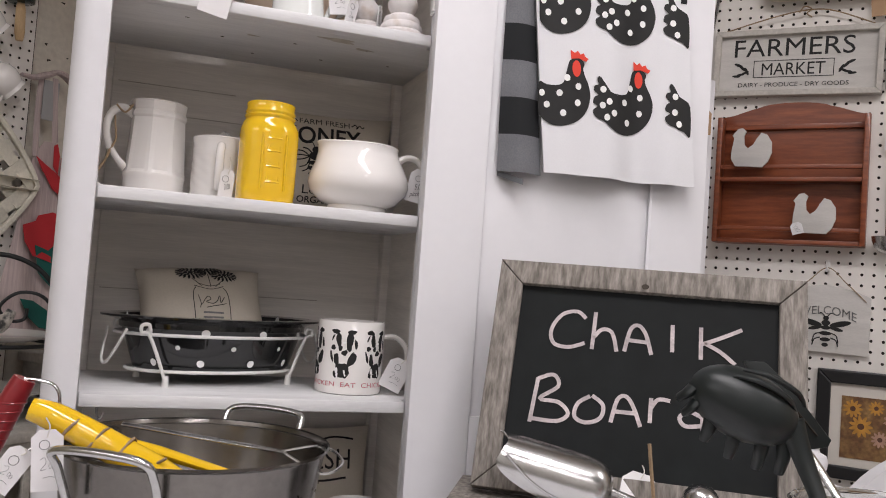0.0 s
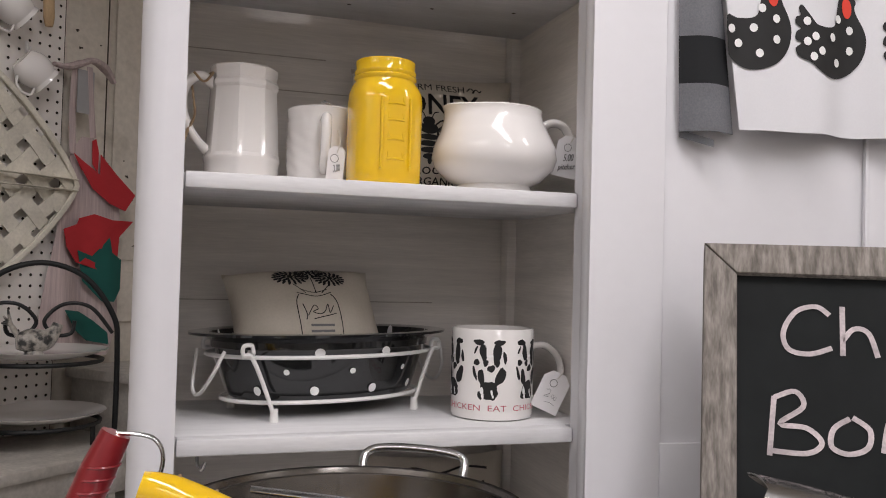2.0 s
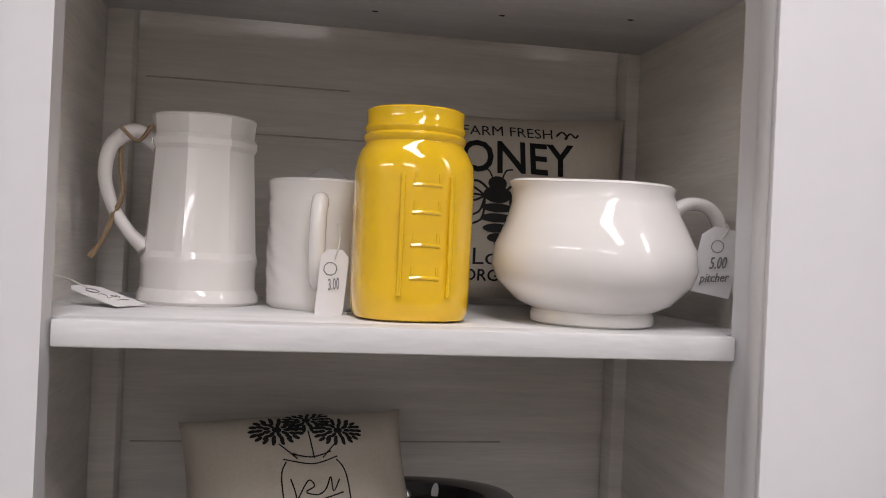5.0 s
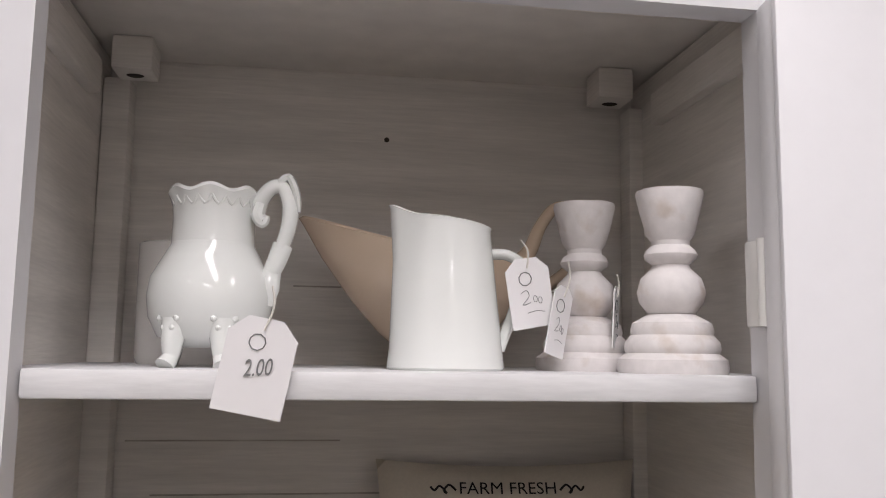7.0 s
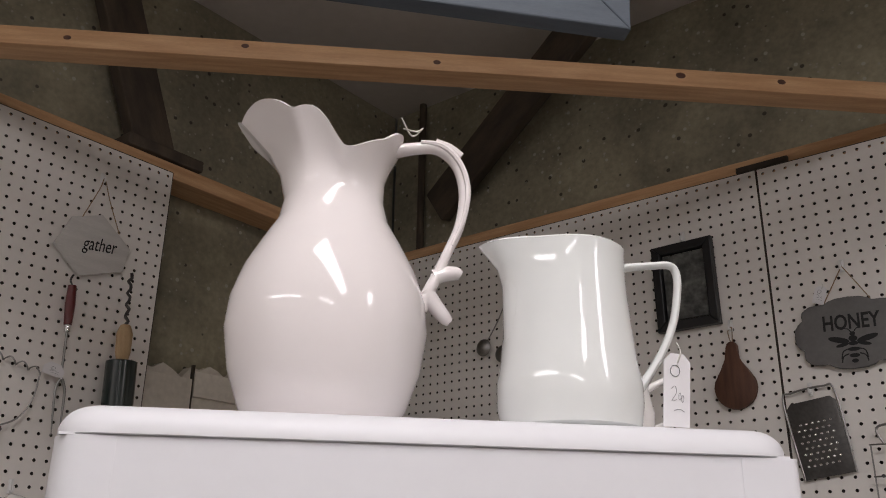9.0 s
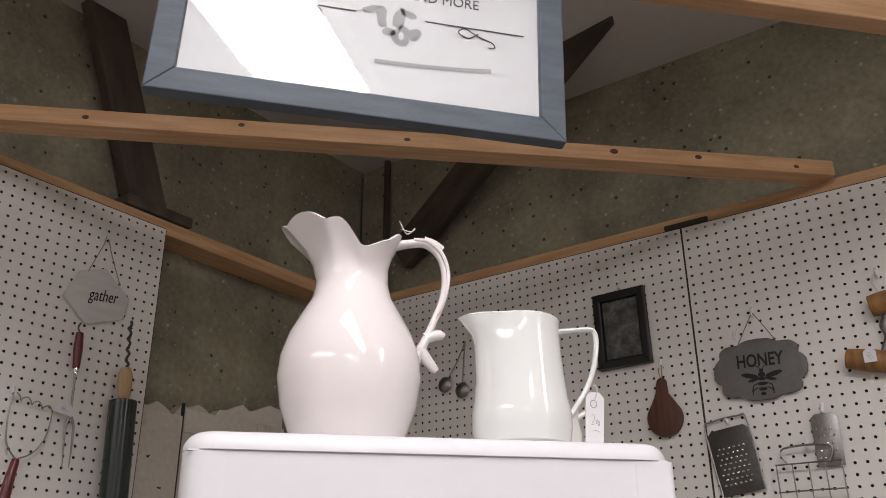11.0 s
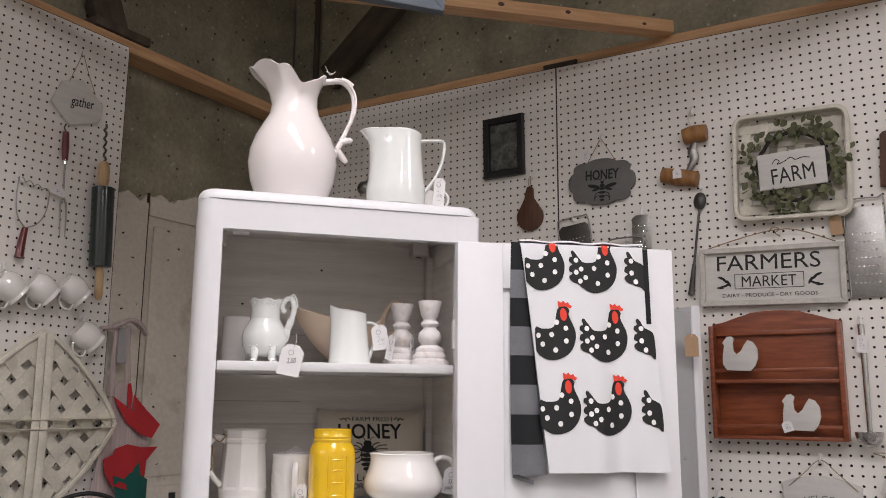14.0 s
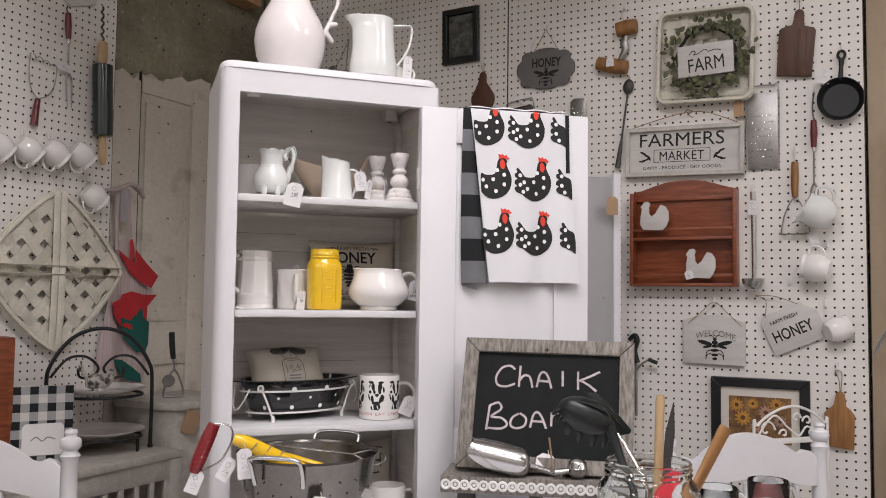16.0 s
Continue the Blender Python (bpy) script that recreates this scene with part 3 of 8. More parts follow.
    for k in range(7):
        part("paint_chip", lathe([(0, 0.0002), (0.0016, 0.0002), (0.002, 0)], 7, squash=lambda a, rr, z: (random.uniform(0, 0.0004) + 0.08 + 0.045 * k + 1.3 * rr * math.cos(a), 1.06 + 0.02 * (k * 3 % 7) + rr * math.sin(a), S1 - 0.0136 - z)), OLD_DARK, c)
    for sx, sy, sr in ((0.262, 1.05, 0.022), (0.30, 1.075, 0.012), (0.16, 1.09, 0.008)):
        part("water_stain", oval(bmesh.new(), sx, sy, sr, sr * 0.4, lambda u, v, o: (u, v, S1 - 0.0142 - o), 0.0002, 6, 2, 20, 0.22), STAIN, c, "faint brown water stain")
    for gx0, gx1, gz in ((0.0, 0.16, S2 + 0.168), (0.02, 0.25, S2 + 0.128), (0.12, 0.36, S1 + 0.06), (0.0, 0.3, S3 + 0.11)):
        part("plank_groove", box(gx0, gx1, 1.2612, 1.2618, gz, gz + 0.0012), STAIN, c)
    bm = tube([(0.02, 1.04, S3 - 0.014), (0.02, 1.035, S3 - 0.026), (0.024, 1.033, S3 - 0.03), (0.027, 1.034, S3 - 0.024)], 0.0016, 8)
    part("cup_hook", bm, STEEL, c, "small bright cup hook")
    # catch plate and hinge on the jamb
    bm = box(0.3675, 0.3705, 0.9985, 1.016, 1.412, 1.458, 0.001)
    part("hinge_leaf", bm, WHITE_METAL, c, "painted hinge leaf")
    bm = tube([(0.3675, 0.9965, 1.412), (0.3675, 0.9965, 1.458)], 0.0032, 10, smooth=0)
    part("hinge_pin", bm, WHITE_METAL, c)
    # the open door
    d = part("door", box(0.0, 0.368, -0.008, 0.012, 0.06, 1.583, 0.003), CAB_PAINT, c, "open white painted door", pose(0.3650, 0.9836, 0, 0, 0, -6.5))
    bm = bmesh.new()
    for a, b, z0, z1 in ((0.0, 0.074, 0.062, 1.581), (0.290, 0.366, 0.062, 1.581), (0.074, 0.290, 1.508, 1.581), (0.074, 0.290, 0.84, 0.922), (0.074, 0.290, 0.062, 0.14)):
        box(a, b, -0.0135, -0.0083, z0, z1, 0.0012, bm)
    part("inner_frame", bm, CAB_PAINT, d)
    part("seam_strip", box(0.2890, 0.2925, -0.0150, -0.0137, 0.14, 1.3, 0.0005), CAB_PAINT, d)
    return c


cabinet()


# ---- pottery ----
def handle(points, radius, material, parent, flat=0.75, name="handle", seg=12):
    return part(name, tube(points, radius, seg, flat=flat), material, parent)


def lip(r, z, w=0.003):
    return [(r, z), (r - w * 0.3, z + w * 0.6), (r - w, z + w * 0.5), (r - w * 1.3, z - w)]


def spout_squash(spouts, top, start, power=2.0, amount=0.25, lift=0.0, facing=180.0, widen=26.0, scallop=0.0):
    """Pulls the rim of a turned pot out into a pouring lip that faces the given way."""
    def f(a, r, z):
        k = max(0.0, min(1.0, (z - start) / (top - start))) ** power
        d = (math.degrees(a) - facing + 180) % 360 - 180
        g = math.exp(-(d / widen) ** 2)
        rr = r * (1 + amount * k * g)
        zz = z + lift * k * g + scallop * k * math.sin(a * 9)
        return (rr * math.cos(a), rr * math.sin(a), zz)
    return f


def big_pitcher():
    t = thing("pitcher", "large glossy white bulbous pitcher with scalloped lip and scrolled handle", "pitcher", pose(0.1135, 1.12, LID))
    prof = [(0, 0.0), (0.048, 0.0), (0.052, 0.003), (0.060, 0.018), (0.070, 0.045), (0.0752, 0.075), (0.0735, 0.098), (0.066, 0.122), (0.054, 0.145), (0.0435, 0.163), (0.0385, 0.18), (0.0375, 0.197), (0.0400, 0.212), (0.0445, 0.226), (0.0475, 0.236), (0.0455, 0.2375), (0.041, 0.225), (0.034, 0.195), (0.034, 0.17), (0.05, 0.14), (0.068, 0.09), (0.05, 0.02), (0, 0.012)]

    def f(a, r, z):
        k = max(0.0, min(1.0, (z - 0.172) / 0.062))
        d = (math.degrees(a) - 192 + 180) % 360 - 180
        g = math.exp(-(d / 74) ** 6)
        back = math.exp(-(((math.degrees(a) - 352 + 180) % 360 - 180) / 55) ** 2)
        wave = abs(math.sin(a * 4.5 + 0.4))
        rr = r * (1 + (0.14 + 0.54 * math.exp(-((d + 8) / 55) ** 2)) * g * k ** 1.5 + 0.10 * back * k * k + 0.03 * k * wave)
        zz = z + k ** 1.1 * ((0.004 - 0.004 * k ** 4) * g - 0.036 * (1 - g) * (1 - back) + 0.002 * back + 0.0075 * wave * (0.3 + g))
        return (rr * math.cos(a), rr * math.sin(a), zz)
    part("body", lathe(prof, 96, squash=f), CERAMIC_PINK, t)
    handle([(0.040, -0.003, 0.229), (0.060, -0.004, 0.234), (0.080, -0.005, 0.235), (0.096, -0.005, 0.222), (0.1025, -0.005, 0.198), (0.0995, -0.005, 0.170), (0.0910, -0.005, 0.148), (0.0825, -0.005, 0.128), (0.0755, -0.005, 0.112), (0.069, -0.004, 0.098)], [0.0080, 0.0066, 0.0062, 0.0060, 0.0058, 0.0056, 0.0054, 0.0060, 0.0072, 0.0085], CERAMIC_PINK, t)
    part("handle_rib", tube([(0.066, -0.010, 0.238), (0.084, -0.011, 0.2355), (0.0985, -0.011, 0.221), (0.1050, -0.011, 0.198), (0.1015, -0.010, 0.172), (0.0925, -0.010, 0.150)], [0.0018, 0.0026, 0.0026, 0.0024, 0.0022, 0.0012], 8), CERAMIC_PINK, t)
    part("handle_scroll", tube([(0.079, -0.005, 0.124), (0.088, -0.005, 0.1275), (0.096, -0.005, 0.1285), (0.1005, -0.005, 0.1265)], [0.0065, 0.0062, 0.0058, 0.0040], 12), CERAMIC_PINK, t)
    part("handle_foot", tube([(0.073, -0.005, 0.112), (0.080, -0.005, 0.102), (0.088, -0.005, 0.0925), (0.0925, -0.005, 0.0885)], [0.0075, 0.0066, 0.0056, 0.0034], 12), CERAMIC_PINK, t)
    part("handle_tip", tube([(0.078, -0.005, 0.238), (0.090, -0.005, 0.235), (0.100, -0.005, 0.2295)], [0.0066, 0.0056, 0.0040], 12), CERAMIC_PINK, t)
    part("string", tube([(0.052, -0.004, 0.252), (0.062, -0.012, 0.246), (0.068, -0.004, 0.254), (0.06, 0.004, 0.25), (0.05, -0.004, 0.262)], 0.0007, 5), STRING, t)


def small_pitcher():
    t = thing("pitcher", "pale greenish-white glazed pitcher with a loop handle", "pitcher", pose(0.282, 1.062, LID))
    prof = [(0, 0), (0.044, 0), (0.048, 0.003), (0.0502, 0.02), (0.0503, 0.035), (0.0478, 0.05), (0.0455, 0.075), (0.0435, 0.1), (0.0425, 0.12), (0.0428, 0.135), (0.0432, 0.1395), (0.0418, 0.141), (0.040, 0.138), (0.040, 0.12), (0.046, 0.05), (0.045, 0.01), (0, 0.006)]

    def f(a, r, z):
        k = max(0.0, min(1.0, (z - 0.088) / 0.05))
        d = (math.degrees(a) - 184 + 180) % 360 - 180
        g = math.exp(-(d / 19) ** 2)
        rr = r * (1 + 0.50 * g * k ** 2.2)
        return (rr * math.cos(a), rr * math.sin(a), z * 0.93 - 0.002 * k * k * math.exp(-(d / 60) ** 2) + 0.009 * k * math.exp(-(d / 34) ** 2) - 0.006 * g * k ** 3 * (1 if r > 0.0415 else 0.6))
    part("body", lathe(prof, 72, squash=f), CERAMIC_GREEN, t)
    handle([(0.038, 0, 0.121), (0.050, -0.001, 0.1235), (0.066, -0.002, 0.1255), (0.0795, -0.002, 0.1265), (0.0845, -0.002, 0.1205), (0.0842, -0.002, 0.106), (0.079, -0.002, 0.082), (0.069, -0.002, 0.060), (0.058, -0.001, 0.043), (0.048, 0, 0.030)], [0.0052, 0.0044, 0.004, 0.004, 0.004, 0.004, 0.004, 0.0042, 0.0046, 0.006], CERAMIC_GREEN, t, 0.7)
    c = thing("creamer", "small white creamer with a round ear handle", "creamer", pose(0.352, 1.15, LID), )
    part("body", lathe([(0, 0), (0.020, 0), (0.024, 0.01), (0.026, 0.03), (0.022, 0.05), (0.023, 0.056), (0.021, 0.056), (0.022, 0.03), (0, 0.008)], 32), CERAMIC, c)
    handle([(0.02, -0.004, 0.05), (0.038, -0.006, 0.058), (0.048, -0.006, 0.045), (0.040, -0.006, 0.026), (0.022, -0.004, 0.018)], 0.0042, CERAMIC, c)
    price_tag(pose(0.355, 1.045, LID + 0.052, 8, 0, 14), 0.022, 0.046, 0.012, "cream card price tag hung on a pitcher handle")


def stein():
    t = thing("pitcher", "tall eight-sided white stein with twine on its handle", "pitcher", pose(0.0575, 1.153, S2))
    prof = [(0, 0), (0.0385, 0), (0.040, 0.002), (0.0395, 0.006), (0.0375, 0.010), (0.0375, 0.024), (0.0385, 0.027), (0.0385, 0.030), (0.0365, 0.034), (0.0328, 0.100), (0.0345, 0.103), (0.0345, 0.107), (0.0325, 0.110), (0.0345, 0.1215), (0.0335, 0.123), (0.0315, 0.121), (0.030, 0.1), (0.034, 0.03), (0, 0.006)]

    def f(a, r, z):
        s = math.pi / 4
        b = ((a + s / 2) % s) - s / 2
        k = 0.75 if 0.03 < z < 0.118 else 0.25
        q = r * ((1 - k) + k * math.cos(s / 2) / math.cos(b) * 1.04)
        return (q * math.cos(a + 0.2), q * math.sin(a + 0.2), z)
    part("body", lathe(prof, 64, squash=f), CERAMIC, t, angle=24)
    handle([(-0.029, -0.006, 0.104), (-0.044, -0.008, 0.111), (-0.057, -0.010, 0.100), (-0.060, -0.010, 0.080), (-0.054, -0.009, 0.060), (-0.044, -0.008, 0.045), (-0.035, -0.006, 0.036)], [0.0068, 0.0062, 0.006, 0.0056, 0.005, 0.005, 0.0065], CERAMIC, t, 0.85)
    bm = tube([(-0.05, -0.02, 0.112), (-0.04, -0.016, 0.104), (-0.032, -0.02, 0.112), (-0.034, -0.004, 0.115), (-0.05, -0.004, 0.106), (-0.05, -0.016, 0.09), (-0.048, -0.014, 0.07), (-0.054, -0.012, 0.055), (-0.058, -0.014, 0.042), (-0.066, -0.016, 0.028)], [0.0012, 0.0012, 0.0014, 0.0012, 0.0013, 0.0013, 0.0013, 0.002, 0.0015, 0.0022], 6)
    part("twine", bm, TWINE, t, "brown jute twine")
    price_tag(pose(-0.005, 1.11, S2 + 0.010, -76, 0, 62), 0.026, 0.036, 0.03, "white card price tag lying under a stein handle")


def embossed_mug():
    t = thing("mug", "embossed white mug with its handle turned forward", "mug", pose(0.139, 1.140, S2))
    prof = [(0, 0), (0.034, 0), (0.0365, 0.003), (0.037, 0.03), (0.0368, 0.06), (0.0372, 0.068), (0.0362, 0.071), (0.0372, 0.078), (0.0375, 0.083), (0.0362, 0.0845), (0.035, 0.082), (0.035, 0.01), (0, 0.006)]

    def f(a, r, z):
        w = 0.0007 * math.sin(a * 11 + z * 300) * math.sin(z * 210) if 0.01 < z < 0.066 and r > 0.036 else 0
        return ((r + w) * math.cos(a), (r + w) * math.sin(a), z)
    rich = []
    for (r0, z0), (r1, z1) in zip(prof, prof[1:]):
        n = 10 if abs(z1 - z0) > 0.02 and r0 > 0.036 else 1
        rich += [(r0 + (r1 - r0) * i / n, z0 + (z1 - z0) * i / n) for i in range(n)]
    part("body", lathe(rich + [prof[-1]], 72, squash=f), CERAMIC, t)
    handle([(-0.004, -0.036, 0.068), (-0.005, -0.050, 0.070), (-0.006, -0.056, 0.058), (-0.006, -0.054, 0.035), (-0.005, -0.044, 0.022), (-0.004, -0.036, 0.018)], 0.0052, CERAMIC, t, 0.9)
    part("plastic_film", plate([(-0.02, 0.0835), (0.02, 0.0835), (0.012, 0.090), (0.0, 0.096), (-0.01, 0.089)], -0.004, 0.004, 0.001), CRYSTAL_FILM, t, "crumpled clear plastic film")
    price_tag(pose(0.144, 1.082, S2 + 0.036, 6, 4, 0), 0.017, 0.037, 0.02, "buff card price tag tied to a mug handle", words=("3.00",))


def mason_jar():
    t = thing("jar", "bright yellow glazed ceramic mason jar with screw neck", "jar", pose(0.189, 1.076, S2, 0, 0, 4) @ Matrix.Scale(0.985, 4, (0, 0, 1)))
    prof = [(0, 0), (0.030, 0), (0.0345, 0.0015), (0.0365, 0.006), (0.0370, 0.02), (0.0372, 0.085), (0.0365, 0.094), (0.0335, 0.1015), (0.0305, 0.105), (0.0300, 0.107), (0.0312, 0.109), (0.0312, 0.111), (0.0298, 0.1125), (0.0308, 0.115), (0.0308, 0.1165), (0.0296, 0.118), (0.0298, 0.1265), (0.0288, 0.1275), (0.0272, 0.1265), (0.0268, 0.115), (0.03, 0.1), (0.034, 0.08), (0.033, 0.01), (0, 0.005)]

    def f(a, r, z):
        k = 1.0 if z < 0.092 else max(0.0, 1 - (z - 0.092) / 0.012)
        q = r * (1 - 0.045 * k * math.cos(4 * a))
        front = math.exp(-(((math.degrees(a) - 270 + 180) % 360 - 180) / 9) ** 2)
        return (q * math.cos(a), q * math.sin(a), z)
    part("body", lathe(prof, 72, squash=f), YELLOW, t)
    bm = bmesh.new()
    for x in (-0.0135, 0.0155):
        tube([(x, -0.0350, 0.016), (x, -0.0358, 0.05), (x, -0.0350, 0.086)], 0.0016, 8, bm)
    for z in (0.026, 0.045, 0.064, 0.080):
        tube([(-0.0075, -0.0344, z), (0.001, -0.0348, z + 0.0006), (0.0095, -0.0344, z)], 0.0015, 8, bm)
        tube([(-0.0065, -0.0347, z + 0.002), (-0.0060, -0.0347, z + 0.007)], 0.0012, 6, bm)
        tube([(0.0085, -0.0347, z + 0.002), (0.0080, -0.0347, z + 0.007)], 0.0012, 6, bm)
    part("embossing", bm, YELLOW, t, "raised measuring marks on the jar front")


def squat_pitcher():
    t = thing("pitcher", "squat round white pitcher with a small side handle", "pitcher", pose(0.3065, 1.076, S2) @ Matrix.Scale(1.06, 4, (1, 0, 0)) @ Matrix.Scale(1.06, 4, (0, 1, 0)))
    prof = [(0, 0), (0.0345, 0), (0.0365, 0.0015), (0.0368, 0.006), (0.0355, 0.009), (0.046, 0.014), (0.0575, 0.026), (0.0610, 0.036), (0.0595, 0.048), (0.0535, 0.062), (0.0475, 0.074), (0.0455, 0.082), (0.0462, 0.086), (0.0445, 0.0875), (0.0425, 0.084), (0.0445, 0.07), (0.056, 0.04), (0.04, 0.014), (0, 0.008)]

    def f(a, r, z):
        k = max(0.0, min(1.0, (z - 0.06) / 0.026))
        d = (math.degrees(a) - 190 + 180) % 360 - 180
        g = math.exp(-(d / 26) ** 2)
        rr = r * (1 + 0.2 * g * k)
        return (rr * math.cos(a), rr * math.sin(a), z + 0.001 * g * k)
    part("body", lathe(prof, 72, squash=f), CERAMIC, t)
    handle([(0.044, -0.002, 0.070), (0.058, -0.003, 0.079), (0.072, -0.004, 0.076), (0.079, -0.004, 0.062), (0.077, -0.004, 0.045), (0.066, -0.003, 0.034), (0.055, -0.002, 0.030)], [0.007, 0.006, 0.0056, 0.0055, 0.005, 0.005, 0.006], CERAMIC, t)
    price_tag(pose(0.385, 1.058, S2 + 0.060, 6, 10, -6), 0.027, 0.039, 0.008, "white card price tag hung on a pitcher handle", words=("5.00", "pitcher"))


def footed_pitcher():
    t = thing("pitcher", "small ornate white footed pitcher with moulded rim", "pitcher", pose(0.077, 1.095, S1))
    prof = [(0, 0.012), (0.018, 0.011), (0.029, 0.017), (0.0345, 0.028), (0.0360, 0.040), (0.0345, 0.051), (0.0285, 0.062), (0.0240, 0.070), (0.0228, 0.080), (0.0232, 0.090), (0.0252, 0.098), (0.0268, 0.1025), (0.0258, 0.1045), (0.0245, 0.102), (0.0235, 0.085), (0.024, 0.066), (0.03, 0.045), (0.025, 0.02), (0, 0.016)]

    def f(a, r, z):
        k = max(0.0, min(1.0, (z - 0.09) / 0.012))
        q = r * (1 + 0.012 * k * math.cos(a * 14))
        return (q * math.cos(a), q * math.sin(a), z + 0.0016 * k * math.sin(a * 7) - 0.002 * k)
    part("body", lathe(prof, 84, squash=f), CERAMIC_GREEN, t)
    for a in (235, 290, 20, 140):
        c, s = math.cos(radians(a)), math.sin(radians(a))
        foot = part("foot", tube([(0.027 * c, 0.027 * s, 0.026), (0.029 * c, 0.029 * s, 0.014), (0.030 * c, 0.030 * s, 0.006), (0.034 * c, 0.034 * s, 0.001)], [0.008, 0.0062, 0.0046, 0.0055], 12), CERAMIC_GREEN, t)
        bm = bmesh.new()
        for k in range(6):
            w = radians(k * 60)
            tang = Vector((-s, c, 0))
            p = Vector((0.0330 * c, 0.0330 * s, 0.027)) + tang * (0.006 * math.cos(w)) + Vector((0, 0, 0.006 * math.sin(w)))
            bmesh.ops.create_uvsphere(bm, u_segments=8, v_segments=6, radius=0.0019, matrix=Matrix.Translation(p))
        part("leaf_mould", bm, CERAMIC_GREEN, foot)
    handle([(0.0245, -0.006, 0.0885), (0.0270, -0.008, 0.0975), (0.0330, -0.010, 0.1045), (0.0400, -0.011, 0.1045), (0.0440, -0.012, 0.094), (0.0435, -0.012, 0.082), (0.0400, -0.011, 0.069)], [0.0050, 0.0048, 0.0044, 0.0044, 0.0046, 0.0044, 0.0040], CERAMIC_GREEN, t, 1.25)
    part("handle_cuff", tube([(0.0405, -0.011, 0.071), (0.0375, -0.011, 0.062), (0.0345, -0.010, 0.055)], [0.0058, 0.0056, 0.0050], 10, flat=0.8), CERAMIC_GREEN, t)
    part("handle_root", tube([(0.0350, -0.010, 0.056), (0.0325, -0.010, 0.046), (0.0310, -0.009, 0.036)], [0.0050, 0.0070, 0.0052], 10, flat=0.7), CERAMIC_GREEN, t)
    part("handle_curl", tube([(0.0265, -0.011, 0.094), (0.0255, -0.013, 0.0875), (0.0285, -0.013, 0.0835), (0.0305, -0.013, 0.0875)], [0.0034, 0.0038, 0.0034, 0.0022], 8), CERAMIC_GREEN, t)
    part("handle_leaf", tube([(0.036, -0.012, 0.105), (0.0425, -0.013, 0.1105), (0.0475, -0.013, 0.100), (0.0490, -0.013, 0.090)], [0.003, 0.0045, 0.0040, 0.002], 8, flat=0.6), CERAMIC_GREEN, t)
    bm = bmesh.new()
    for k in range(9):
        a = radians(200 + 18 * k)
        tube([(0.0248 * math.cos(a), 0.0248 * math.sin(a), 0.097), (0.0237 * math.cos(a + 0.16), 0.0237 * math.sin(a + 0.16), 0.092), (0.0248 * math.cos(a + 0.31), 0.0248 * math.sin(a + 0.31), 0.097)], 0.0009, 6, bm)
    part("rim_moulding", bm, CERAMIC_GREEN, t)
    price_tag(pose(0.1135, 1.007, S1 + 0.0215, 2, 11, 0), 0.034, 0.043, 0.02, "white scalloped price tag with pen marks hanging over the shelf edge", words=("2.00",))
    c = thing("mug", "plain white mug at the back of the top shelf", "mug", pose(0.045, 1.2, S1))
    part("body", lathe([(0, 0), (0.028, 0), (0.03, 0.004), (0.03, 0.082), (0.0285, 0.083), (0.0275, 0.08), (0.0275, 0.01), (0, 0.006)], 36), CERAMIC, c)


def cone_creamer():
    t = thing("creamer", "plain white cone-shaped creamer with an angular handle", "creamer", pose(0.214, 1.085, S1))
    prof = [(0, 0), (0.0335, 0), (0.0348, 0.0015), (0.0335, 0.012), (0.0285, 0.06), (0.0262, 0.0815), (0.0268, 0.084), (0.0255, 0.0845), (0.0245, 0.08), (0.031, 0.012), (0, 0.005)]

    def f(a, r, z):
        k = max(0.0, min(1.0, (z - 0.03) / 0.052))
        d = (math.degrees(a) - 186 + 180) % 360 - 180
        g = math.exp(-(d / 20) ** 2)
        rr = r * (1 + 0.33 * g * k ** 1.5)
        tilt = -0.0035 * k * k * math.cos(a) + 0.003 * k * k
        return (rr * math.cos(a), rr * math.sin(a), z + tilt + 0.006 * g * k * k)
    part("body", lathe(prof, 64, squash=f), CERAMIC_GREEN, t)
    handle([(0.025, -0.002, 0.069), (0.036, -0.003, 0.069), (0.046, -0.004, 0.063), (0.047, -0.004, 0.055), (0.040, -0.003, 0.034), (0.032, -0.002, 0.012)], 0.0042, CERAMIC_GREEN, t, 0.8)
    price_tag(pose(0.259, 1.07, S1 + 0.062, 4, -10, 6), 0.027, 0.037, 0.015, "white card price tag beside a creamer")


def gravy_boat():
    t = thing("gravy_boat", "cream glazed gravy boat with a curled handle", "gravy boat", pose(0.222, 1.178, S1))
    prof = [(0, 0), (0.026, 0), (0.027, 0.004), (0.021, 0.011), (0.030, 0.020), (0.040, 0.036), (0.0475, 0.056), (0.0505, 0.070), (0.0515, 0.074), (0.050, 0.075), (0.045, 0.062), (0.03, 0.03), (0, 0.016)]

    def f(a, r, z):
        k = max(0.0, min(1.0, (z - 0.01) / 0.065))
        d = (math.degrees(a) - 180 + 180) % 360 - 180
        g = math.exp(-(d / 62) ** 2)
        x = r * math.cos(a) * (1.25 + 0.66 * g * k)
        return (x, r * math.sin(a) * 0.8, z + 0.028 * g * k ** 1.2)
    part("body", lathe(prof, 72, squash=f), CREAM, t)
    handle([(0.052, 0, 0.070), (0.066, 0, 0.082), (0.075, 0, 0.102), (0.087, 0, 0.1165), (0.100, 0, 0.114), (0.1055, 0, 0.098), (0.100, 0, 0.076), (0.082, 0, 0.060), (0.056, 0, 0.045)], [0.0095, 0.0075, 0.0062, 0.0056, 0.0056, 0.0056, 0.0056, 0.006, 0.007], CREAM, t)


